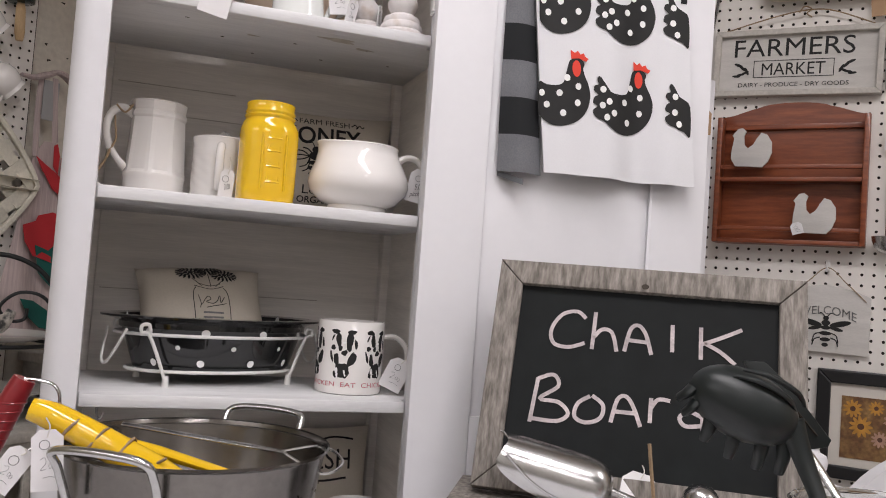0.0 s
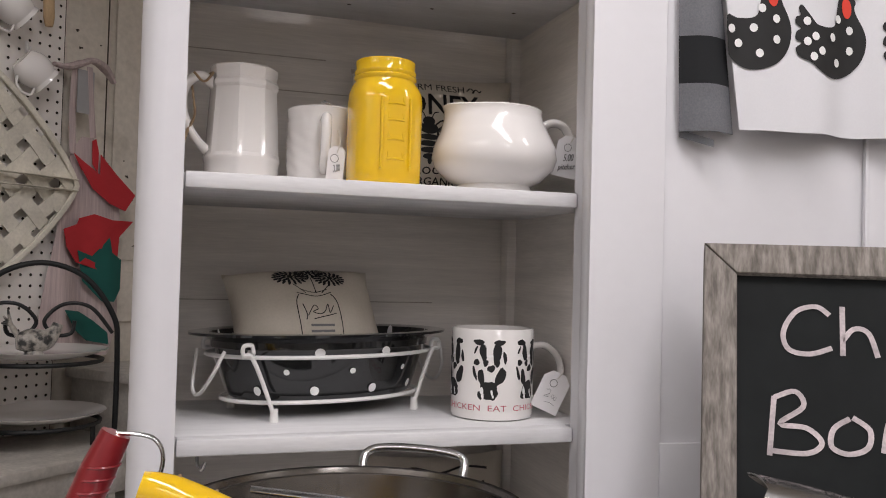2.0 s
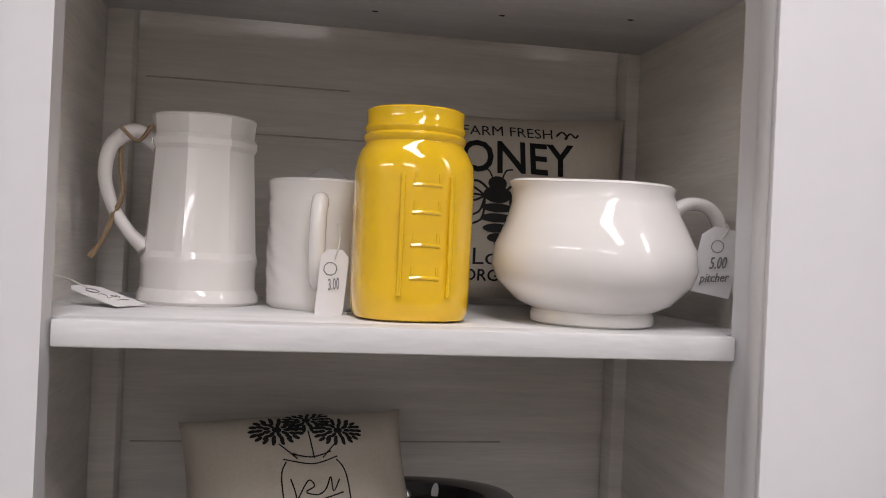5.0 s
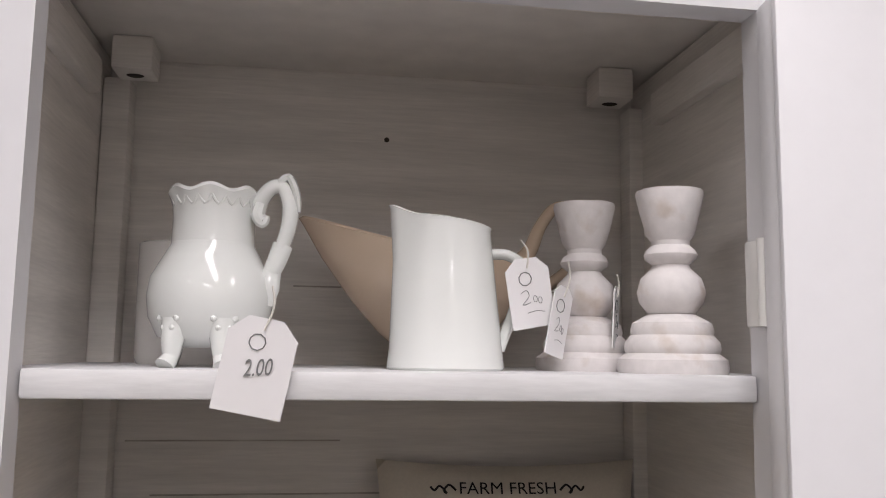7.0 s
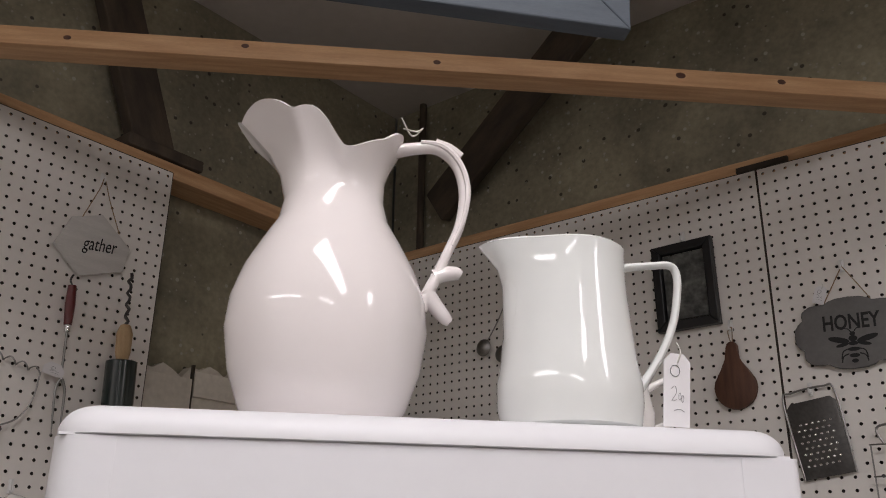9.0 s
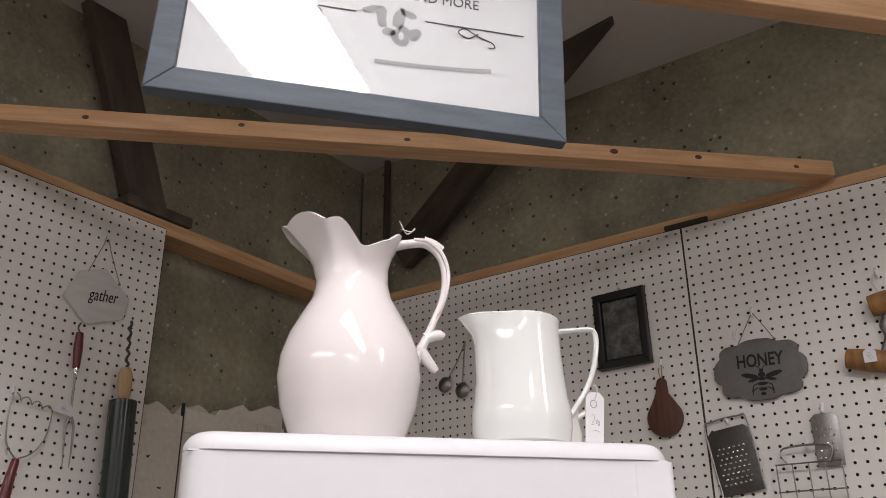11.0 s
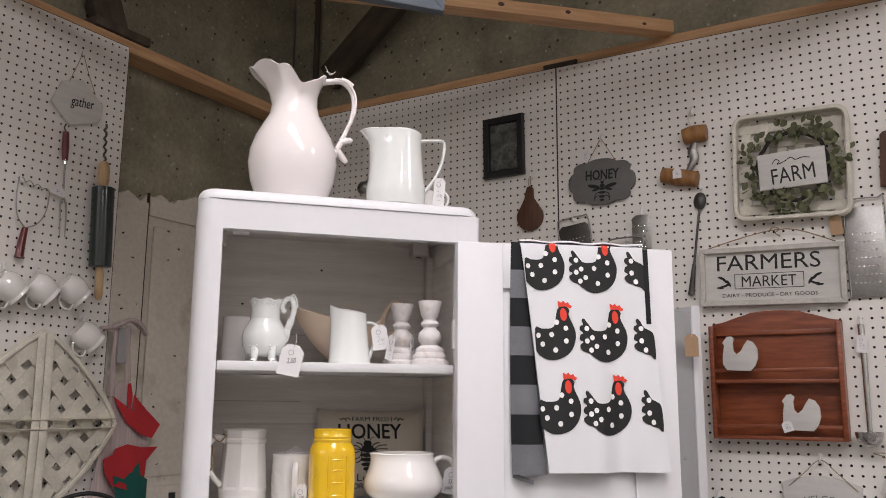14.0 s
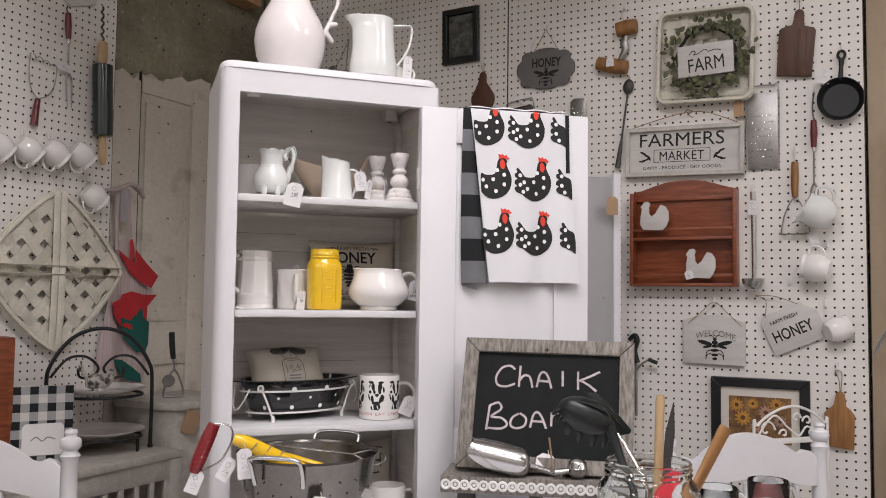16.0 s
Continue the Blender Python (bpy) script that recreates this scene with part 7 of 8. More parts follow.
    felt([(-0.090, 0.969), (-0.048, 0.964), (-0.002, 0.941), (0.030, 0.911), (0.034, 0.882), (-0.017, 0.893), (-0.062, 0.921)], 0.016, APRON_GREEN, "green_leaf")


apron()


def old_door():
    t = thing("old_door", "old panelled door with flaking cream paint and a broken top", "door", WL @ pose(0, 0.025, 0))
    rnd = random.Random(7)
    top = [(-0.79 + 0.026 * k, 1.985 + 0.06 * k / 19 + rnd.uniform(-0.014, 0.010) - (0.03 if k in (4, 9) else 0)) for k in range(20)]
    part("slab", plate([(-0.79, 0.0), (-0.296, 0.0)] + list(reversed(top)), 0.012, 0.045), OLD_PAINT, t, smooth=False)
    part("stile", box(-0.789, -0.662, 0.0, 0.0118, 0.0, 1.965, 0.002), OLD_PAINT, t)
    part("stile", box(-0.40, -0.297, 0.0, 0.0118, 0.0, 1.985, 0.002), OLD_PAINT, t)
    part("rail", box(-0.655, -0.401, 0.0, 0.0118, 1.925, 1.985, 0.002), OLD_PAINT, t)
    part("rail", box(-0.655, -0.401, 0.0, 0.0118, 0.93, 1.06, 0.002), OLD_PAINT, t)
    part("panel", box(-0.63, -0.425, 0.005, 0.0116, 1.09, 1.895, 0.004), OLD_PAINT, t)
    part("crack", box(-0.6615, -0.6555, 0.004, 0.0119, 1.06, 2.0), OLD_DARK, t)
    for k in range(42):
        x, z = rnd.uniform(-0.78, -0.31), rnd.uniform(0.95, 1.95)
        bm = oval(bmesh.new(), x, z, rnd.uniform(0.0015, 0.007), rnd.uniform(0.001, 0.0035), lambda u, v, o: (u, -0.0004 if (u < -0.662 or u > -0.40) else 0.0046, v), 0, rnd.uniform(-30, 30), 1, 9, 0.3)
        part("paint_flake", bm, OLD_DARK, t)


old_door()


# ---- the display table and what stands on it ----
TABLE = 0.757
table = thing("table", "white painted display table in front of the cabinet", "table", pose(0, 0, 0))
part("tabletop", box(-0.30, 1.0, 0.36, 0.90, TABLE - 0.03, TABLE, 0.004), CAB_PAINT, table)
for lx in (-0.25, 0.95):
    for ly in (0.41, 0.85):
        part("leg", box(lx - 0.025, lx + 0.025, ly - 0.025, ly + 0.025, 0, TABLE - 0.031, 0.004), CAB_PAINT, table)


def chalkboard():
    m = pose(0.3955, 0.8372, 0.8696, -20, 0.6, -33)
    t = thing("chalkboard", "chalkboard in a weathered grey wood frame with chalk writing", "chalkboard", m)
    part("slate", box(0.02, 0.304, -0.004, 0.004, 0.02, 0.237), CHALK_BLACK, t)
    w = 0.027
    for x0, x1, z0, z1 in ((0.0, 0.324, 0.252 - w, 0.252), (0.0, 0.324, 0.0, w)):
        part("rail", plate([(x0, z0 if z0 < 0.1 else z1), (x1, z0 if z0 < 0.1 else z1), (x1 - w, z1 if z0 < 0.1 else z0), (x0 + w, z1 if z0 < 0.1 else z0)], -0.012, 0.012, 0.0015), BARN_WOOD, t)
    for x0, x1 in ((0.0, w), (0.324, 0.324 - w)):
        part("stile", plate([(x0, 0.001), (x1, w + 0.001), (x1, 0.251 - w), (x0, 0.251)], -0.0115, 0.0115, 0.0015), BARN_WOOD, t)
    part("knot", oval(bmesh.new(), 0.160, 0.231, 0.004, 0.003, lambda u, v, o: (u, -0.0121 - o, v)), OLD_DARK, t)
    S = lambda u, v, o: (u, -0.0042 - o, v)
    glyphs = {
        "letter_c": [[(0.098, 0.194), (0.088, 0.201), (0.072, 0.196), (0.062, 0.178), (0.066, 0.163), (0.082, 0.160), (0.099, 0.166)]],
        "letter_h": [[(0.108, 0.202), (0.107, 0.160)], [(0.107, 0.172), (0.116, 0.183), (0.127, 0.180), (0.133, 0.160)]],
        "letter_a": [[(0.141, 0.161), (0.146, 0.186), (0.154, 0.191), (0.162, 0.182), (0.169, 0.160)], [(0.142, 0.174), (0.166, 0.173)]],
        "letter_l": [[(0.189, 0.195), (0.190, 0.165)]],
        "letter_k": [[(0.218, 0.195), (0.219, 0.160)], [(0.259, 0.196), (0.236, 0.184), (0.220, 0.177)], [(0.222, 0.178), (0.238, 0.170), (0.253, 0.158)]],
        "letter_b": [[(0.054, 0.123), (0.050, 0.075)], [(0.054, 0.122), (0.070, 0.128), (0.076, 0.116), (0.058, 0.101), (0.078, 0.099), (0.089, 0.088), (0.078, 0.079), (0.051, 0.079)]],
        "letter_o": [[(0.110, 0.109), (0.098, 0.100), (0.096, 0.086), (0.108, 0.081), (0.122, 0.087), (0.124, 0.101), (0.112, 0.110)]],
        "letter_a_small": [[(0.133, 0.084), (0.138, 0.108), (0.146, 0.113), (0.154, 0.104), (0.163, 0.083)], [(0.135, 0.096), (0.158, 0.096)]],
        "letter_r": [[(0.172, 0.114), (0.172, 0.088)], [(0.172, 0.103), (0.179, 0.113), (0.191, 0.113)]],
        "letter_d": [[(0.222, 0.122), (0.224, 0.086)], [(0.222, 0.100), (0.210, 0.104), (0.201, 0.097), (0.207, 0.089), (0.223, 0.091)]]}
    for name, lines in glyphs.items():
        bm = bmesh.new()
        for line in lines:
            stroke(bm, [(u + 0.002, v - 0.002) for u, v in line], 0.0042, S, 0.0008)
        part(name, bm, CHALK, t, "hand-drawn chalk letter")
    # the narrow stand with a beaded rail on which it leans
    s = thing("plant_stand", "narrow weathered stand with a rail of white beads", "stand", pose(0.388, 0.866, 0, 0, 0, -29))
    part("top", box(0.0, 0.40, -0.075, 0.055, 0.848, 0.8645, 0.002), BARN_WOOD, s)
    part("apron_board", box(0.0, 0.40, -0.078, -0.0752, 0.836, 0.8655, 0.001), BARN_WOOD, s)
    bead = mesh_of("bead_ring", tube([(0.0072 * math.cos(radians(d)), 0, 0.0072 * math.sin(radians(d))) for d in range(0, 361, 30)], 0.0026, 6, closed=True, smooth=0), WHITE_METAL)
    dot = mesh_of("bead", lathe([(0.0035, 0), (0.003, 0.0022), (0, 0.003)], 10, squash=lambda a, r, z: (r * math.cos(a), -z, r * math.sin(a))), WHITE_METAL)
    for k in range(23):
        o = new("bead_ring", bead)
        o.parent, o.matrix_basis = s, pose(0.010 + 0.0172 * k, -0.0795, 0.851)
        o = new("bead", dot)
        o.parent, o.matrix_basis = s, pose(0.010 + 0.0172 * k, -0.0785, 0.851)
    for lx in (0.03, 0.16, 0.37):
        for ly in (-0.06, 0.045):
            part("leg", box(lx, lx + 0.02, ly - 0.01, ly + 0.01, TABLE, 0.8475, 0.002), DARK_STEEL, s)


chalkboard()


def colander():
    t = thing("colander", "round stainless steel colander with wire side handles", "colander", pose(0.116, 0.838, TABLE))
    prof = [(0, 0.018), (0.055, 0.02), (0.09, 0.05), (0.112, 0.10), (0.120, 0.150), (0.1225, 0.157), (0.1245, 0.158), (0.1245, 0.1555), (0.1225, 0.154)]
    inner = [(0.1195, 0.152), (0.1105, 0.10), (0.088, 0.052), (0.053, 0.0225), (0, 0.0205)]
    part("bowl", lathe(prof + inner, 72), COLANDER_STEEL, t)
    part("foot_ring", lathe([(0.062, 0.0), (0.064, 0.0), (0.058, 0.0215), (0.056, 0.0215), (0.062, 0.0)], 40), STEEL, t)
    hole = mesh_of("drain_hole", lathe([(0, 0.0006), (0.0014, 0.0006), (0.0017, 0)], 8, squash=lambda a, r, z: (z, r * math.cos(a), r * math.sin(a))), OLD_DARK)
    for ring, (r, z, tilt) in enumerate(((0.1128, 0.102, 12), (0.1055, 0.082, 20), (0.0985, 0.066, 26), (0.1167, 0.122, 9))):
        for k in range(22):
            a = 360 / 22 * (k + 0.5 * (ring % 2))
            if 185 < a < 355:
                o = new("drain_hole", hole)
                o.parent = t
                o.matrix_basis = pose(0, 0, 0, 0, 0, a) @ pose(r, 0, z, 0, tilt, 0)
    for ang in (56, 236):
        c, s = math.cos(radians(ang)), math.sin(radians(ang))
        rad, tan = Vector((c, s, 0)), Vector((-s, c, 0))
        part("handle", tube([rad * 0.118 + tan * q + Vector((0, 0, z)) + rad * d for q, z, d in ((-0.042, 0.12, 0), (-0.044, 0.15, 0.012), (-0.036, 0.168, 0.026), (0.036, 0.168, 0.026), (0.044, 0.15, 0.012), (0.042, 0.12, 0))], 0.0036, 10), STEEL, t)
    return t


colander()


def yellow_tools():
    t = thing("corn_holder", "yellow corn-shaped tool handle bound with jute twine", "kitchen tool", pose(-0.020, 0.780, 0.950, 0, 24, -4))
    part("handle", tube([(0.0, 0, 0.0), (0.02, 0, 0.002), (0.06, 0, 0.0), (0.11, 0, -0.004), (0.14, 0, -0.005)], [0.0090, 0.0118, 0.0130, 0.0140, 0.010], 16), YELLOW, t)
    part("twine", tube([(0.018 + 0.006 * k, 0.014 * math.sin(k * 1.7), 0.014 * math.cos(k * 1.7)) for k in range(14)] + [(0.115, -0.012, 0.012)], 0.0013, 6, smooth=3), TWINE, t)
    part("blade", plate([(0.135, -0.006), (0.25, -0.008), (0.26, 0.0), (0.25, 0.008), (0.135, 0.006)], -0.001, 0.001), STEEL, t)
    k = thing("kitchen_knife", "yellow handled kitchen knife lying in a colander", "knife", pose(0.036, 0.800, 0.925, 0, 18, 4))
    part("handle", tube([(0.0, 0, 0.0), (0.05, 0, 0.001), (0.145, 0, 0.0)], [0.006, 0.009, 0.007], 12, flat=0.6), YELLOW, k)
    p = thing("peeler", "steel vegetable peeler lying across a colander rim", "peeler", pose(0.05, 0.86, 0.925, 0, 8, -8))
    part("blade", box(0.0, 0.15, -0.007, 0.007, -0.001, 0.001, 0.0005), STEEL, p)
    part("loop", tube([(0.15, 0.0, 0), (0.19, 0.02, 0.008), (0.21, 0.0, 0.0), (0.19, -0.02, -0.01), (0.15, 0.0, 0)], 0.0016, 8), STEEL, p)
    s = thing("cheese_slicer", "cheese slicer with a dark red grip and wire bow", "cheese slicer", pose(-0.046, 0.900, 0.953, 0, 0, 0))
    part("grip", tube([(0.006, 0, 0.006), (-0.006, 0, -0.022), (-0.02, 0, -0.058), (-0.027, 0, -0.078)], [0.0105, 0.0125, 0.0125, 0.009], 16), RED_ENAMEL, s)
    for q in range(7):
        part("grip_rib", tube([(0.0125 * math.cos(radians(d)) - 0.003 - 0.0034 * q, 0.0125 * math.sin(radians(d)), -0.016 - 0.0085 * q) for d in range(0, 361, 30)], 0.0011, 6, closed=True, smooth=0), RED_ENAMEL, s)
    part("bow", tube([(0.006, 0, 0.006), (0.03, 0, 0.002), (0.038, 0, -0.014), (0.030, 0, -0.040), (0.014, 0, -0.062), (-0.02, 0, -0.078)], 0.0024, 10, flat=0.7), STEEL, s)
    price_tag(pose(-0.066, 0.894, 0.874, 0, 22, -6), 0.024, 0.036, 0.008, "white price tag on a cheese slicer")
    price_tag(pose(-0.004, 0.764, 0.932, 4, -4, 0), 0.024, 0.046, 0.014, "white price tag tied to a yellow handle")
    price_tag(pose(-0.022, 0.775, 0.915, 4, 34, 14), 0.022, 0.034, 0.004, "white price tag tied to a yellow handle")
    price_tag(pose(0.11, 0.705, 0.86, 4, 6, 0), 0.034, 0.04, 0.012, "white price tag hanging on a colander")


yellow_tools()


def scoop():
    t = thing("flour_scoop", "dull aluminium flour scoop leaning on the chalkboard", "scoop", pose(0.455, 0.764, 0.9015, 0, 13, -19))
    bm = bmesh.new()
    rows = []
    for i in range(25):
        x = -0.056 + 0.112 * i / 24
        end = max(0.0, (x - 0.030) / 0.026)
        rr = 0.0252 * math.sqrt(max(0.0, 1 - end ** 2.4)) * (0.94 + 0.06 * min(1, (x + 0.056) / 0.05)) + 0.0015
        half = radians(52 + 60 * min(1.0, ((x + 0.056) / 0.050)) ** 0.6)
        row = []
        for j in range(19):
            a = half * (2 * j / 18 - 1) + radians(-34)
            row.append(bm.verts.new((x - 0.010 * math.sin(abs(a + radians(34))) * (1 - i / 24), rr * math.sin(a), rr * math.cos(a) - 0.004)))
        rows.append(row)
    for a, b in zip(rows, rows[1:]):
        for j in range(18):
            bm.faces.new((a[j], a[j + 1], b[j + 1], b[j]))
    thicken(bm, 0.0012)
    part("bowl", bm, STEEL, t)
    part("rolled_edge", tube([v for v in ((-0.055, -0.030, 0.006), (-0.030, -0.026, -0.010), (0.0, -0.022, -0.020), (0.035, -0.016, -0.020))], 0.0016, 8), STEEL, t)
    part("handle", tube([(0.050, 0, -0.004), (0.075, 0, -0.006), (0.115, 0, -0.010)], [0.006, 0.005, 0.007], 12), STEEL, t)
    price_tag(pose(0.540, 0.748, 0.899, -30, 12, -26), 0.036, 0.03, 0.012, "white price tag tied to a metal scoop")
    b = thing("tea_infuser", "round perforated metal tea infuser with a stub handle", "tea infuser", pose(0.578, 0.703, 0.884))
    part("ball", lathe([(0, -0.019), (0.010, -0.016), (0.0165, -0.0095), (0.019, 0), (0.0195, 0.0005), (0.019, 0.001), (0.0165, 0.0095), (0.010, 0.016), (0, 0.019)], 28), STEEL, b)
    part("handle", tube([(-0.018, 0, -0.004), (-0.04, 0.01, -0.008)], [0.005, 0.007], 10, smooth=0), STEEL, b)
    part("hanging_twine", tube([(-0.040, 0.016, -0.008), (-0.041, 0.022, 0.020), (-0.044, 0.025, 0.052)], 0.002, 6), TWINE, b)


scoop()


def utensil_jar():
    cx, cy = 0.600, 0.512
    t = thing("glass_jar", "wide clear glass jar holding kitchen utensils", "jar", pose(cx, cy, TABLE))
    prof = [(0, 0.0), (0.072, 0.0), (0.079, 0.006), (0.080, 0.02), (0.080, 0.125), (0.076, 0.138), (0.068, 0.147), (0.067, 0.152), (0.069, 0.155), (0.067, 0.159), (0.069, 0.163), (0.067, 0.167), (0.068, 0.172), (0.066, 0.174), (0.063, 0.172), (0.063, 0.15), (0.0755, 0.125), (0.0755, 0.012), (0, 0.008)]
    g = part("vessel", lathe(prof, 56), GLASS, t)
    g.visible_shadow = False

    def utensil(name, label, cat, m):
        return thing(name, label, cat, m)
    base = lambda dx, dy, tx, ty: pose(cx + dx, cy + dy, TABLE + 0.012, tx, ty, 0)
    s = utensil("spaghetti_server", "black nylon spaghetti server with blunt tines", "spaghetti server", pose(0.530, 0.588, 0.995, 0, -4, -19))
    lean = Matrix.Rotation(radians(26), 3, "Y")

    def dome(a, q, z):
        v = lean @ Vector((0.047 * q * math.cos(a), -z, 0.0285 * q * math.sin(a)))
        return (v.x - 0.002, v.y, v.z)
    bm = lathe([(1.0, 0.0), (0.97, 0.008), (0.88, 0.015), (0.72, 0.0215), (0.5, 0.0265), (0.25, 0.029), (0, 0.030)], 40, squash=dome)
    thicken(bm, 0.003)
    part("head", bm, BLACK_PLASTIC, s)
    for x0, z0, x1, z1 in ((-0.044, 0.014, -0.054, 0.006), (-0.040, 0.004, -0.050, -0.007), (-0.028, -0.006, -0.034, -0.029), (-0.010, -0.014, -0.014, -0.043), (0.013, -0.023, 0.008, -0.052), (0.030, -0.028, 0.027, -0.056)):
        part("tine", tube([(x0, -0.004, z0), ((x0 + x1) / 2, -0.004, (z0 + z1) / 2), (x1, 0.002, z1)], [0.0068, 0.0060, 0.0042], 10, flat=0.7), BLACK_PLASTIC, s)
    for off in (0.0, 0.0075):
        part("rib", tube([(-0.016 + off, -0.020, 0.026 + off * 0.6), (0.004 + off, -0.026, 0.021 + off * 0.6), (0.026 + off, -0.022, 0.008 + off * 0.6), (0.036 + off, -0.012, -0.004 + off * 0.6)], [0.0014, 0.0024, 0.0024, 0.0014], 8), BLACK_PLASTIC, s)
    part("shaft", tube([(0.034, -0.008, -0.012), (0.041, -0.012, -0.040), (0.050, -0.026, -0.078), (0.062, -0.060, -0.150), (0.070, -0.080, -0.205)], [0.011, 0.0085, 0.0065, 0.006, 0.006], 12, flat=0.7), BLACK_PLASTIC, s)
    tr = utensil("slotted_turner", "black nylon slotted turner with a steel shaft", "turner", pose(0.530, 0.588, 0.995, 0, -4, -19))
    out = [(0.006, 0.034), (0.024, 0.033), (0.044, 0.014), (0.0785, -0.032), (0.0755, -0.038), (0.044, -0.042), (0.030, -0.022), (0.016, 0.010)]
    part("blade", plate(out, 0.018, 0.022, 0.001), BLACK_PLASTIC, tr)
    for x0, z0, x1, z1 in ((0.034, 0.012, 0.056, -0.018), (0.050, -0.008, 0.066, -0.028)):
        part("slot", tube([(x0, 0.0176, z0), (x1, 0.0176, z1)], 0.0014, 6, smooth=0, flat=0.5), OLD_DARK, tr)
    part("shaft", tube([(0.054, 0.018, -0.036), (0.066, 0.008, -0.058), (0.082, -0.020, -0.105), (0.090, -0.050, -0.19)], [0.0045, 0.0055, 0.0050, 0.0050], 10, flat=0.6), STEEL, tr)
    w = utensil("wooden_spoon", "plain pale wooden spoon handle in a glass jar", "wooden spoon", pose(cx + 0.02, cy + 0.01, TABLE + 0.014, 2, 1, 0))
    part("handle", tube([(0, 0, 0), (0, 0, 0.12), (-0.001, 0, 0.25), (-0.001, 0, 0.258)], [0.008, 0.0075, 0.0075, 0.005], 14), PALE_WOOD, w)
    k = utensil("kitchen_knife", "old dark steel knife with a worn wooden handle", "knife", pose(cx + 0.03, cy + 0.02, TABLE + 0.014, -2, 8, 0))
    part("blade", plate([(-0.006, 0), (0.008, 0), (0.011, 0.20), (0.004, 0.25), (-0.006, 0.20)], -0.0012, 0.0012), DARK_STEEL, k)
    h = utensil("wooden_spatula", "scorched brown wooden spatula handle in a jar", "spatula", pose(cx + 0.01, cy - 0.01, TABLE + 0.014, 2, 31, 0))
    part("handle", tube([(0, 0, 0), (0, 0, 0.15), (0.0, 0, 0.235), (0, 0, 0.245)], [0.008, 0.010, 0.012, 0.008], 12, flat=0.55), HONEY_WOOD, h)
    r = utensil("red_utensil", "red plastic utensil handle inside a glass jar", "utensil", pose(cx - 0.05, cy - 0.02, TABLE + 0.02, 0, 34, 0))
    part("handle", box(-0.012, 0.012, -0.006, 0.006, 0.0, 0.165, 0.003), mat("red_plastic", (0.5, 0.02, 0.035), 0.4, vary=0.1, bump=0.01), r)


utensil_jar()


def glass_mug(x, y, label, dark=True):
    t = thing("glass_mug", label, "mug", pose(x, y, TABLE), "glass mugs")
    g = part("vessel", lathe([(0, 0), (0.033, 0), (0.036, 0.004), (0.037, 0.10), (0.0355, 0.102), (0.034, 0.10), (0.033, 0.01), (0, 0.008)], 36), GLASS, t)
    g.visible_shadow = False
    part("print", lathe([(0.0372, 0.045), (0.0374, 0.046), (0.0374, 0.062), (0.0372, 0.063)], 36), GREY_INK if dark else RED_WOOD, t)
    part("handle", tube([(0.036, 0, 0.085), (0.058, 0, 0.08), (0.062, 0, 0.05), (0.036, 0, 0.02)], 0.005, 10), GLASS, t)


glass_mug(0.80, 0.60, "clear glass mug with a dark printed band")
glass_mug(0.93, 0.62, "clear glass mug with a pink printed band", dark=False)


def spindle_chair(m, label):
    """A white kitchen chair; origin on the floor under the middle of its back, facing +y."""
    t = thing("chair", label, "chair", m, "white chairs")
    half = 0.215
    for sg in (-1, 1):
        x = sg * half
        post = part("back_post", lathe([(0, 0), (0.013, 0), (0.018, 0.2), (0.019, 0.44), (0.017, 0.50), (0.016, 0.70), (0.019, 0.74), (0.0165, 0.76), (0.0165, 0.835), (0.019, 0.84), (0.0205, 0.845), (0.0165, 0.85), (0.0145, 0.856), (0.021, 0.862), (0.0225, 0.872), (0.020, 0.880), (0.012, 0.884), (0.0105, 0.888), (0.0135, 0.893), (0.011, 0.899), (0, 0.902)], 24, squash=lambda a, r, z: (x + r * math.cos(a), r * math.sin(a), z)), CAB_PAINT, t)
        part("front_leg", lathe([(0, 0), (0.012, 0), (0.019, 0.15), (0.016, 0.3), (0.02, 0.42), (0, 0.43)], 16, squash=lambda a, r, z: (x * 0.95 + r * math.cos(a), 0.38 + r * math.sin(a), z)), CAB_PAINT, t)
    top = []
    for k in range(25):
        u = -1 + 2 * k / 24
        bump = 0.062 * max(0.0, math.cos(u * math.pi / 1.42)) ** 0.75 if abs(u) < 0.71 else 0.016 * math.sin((abs(u) - 0.71) / 0.29 * math.pi)
        top.append((u * (half - 0.016), 0.822 + bump))
    low = [((1 - 2 * k / 16) * (half - 0.016), 0.765 + 0.016 * math.cos((1 - 2 * k / 16) * math.pi / 1.2)) for k in range(17)]
    part("crest_rail", plate(top + low, -0.010, 0.010, 0.003), CAB_PAINT, t)
    part("lower_rail", box(-half + 0.016, half - 0.016, -0.008, 0.008, 0.53, 0.56, 0.003), CAB_PAINT, t)
    for k in range(5):
        part("spindle", tube([(-0.14 + 0.07 * k, 0, 0.56), (-0.14 + 0.07 * k, 0, 0.77)], 0.008, 10, smooth=0), CAB_PAINT, t)
    part("seat", box(-half - 0.01, half + 0.01, 0.012, 0.42, 0.435, 0.46, 0.008), CAB_PAINT, t)


spindle_chair(pose(1.158, 0.955, 0, 0, 0, 0), "white painted wooden chair with a scalloped crest rail")
spindle_chair(pose(-0.50, 1.38, 0, 0, 0, -20), "white painted wooden chair with turned finials")

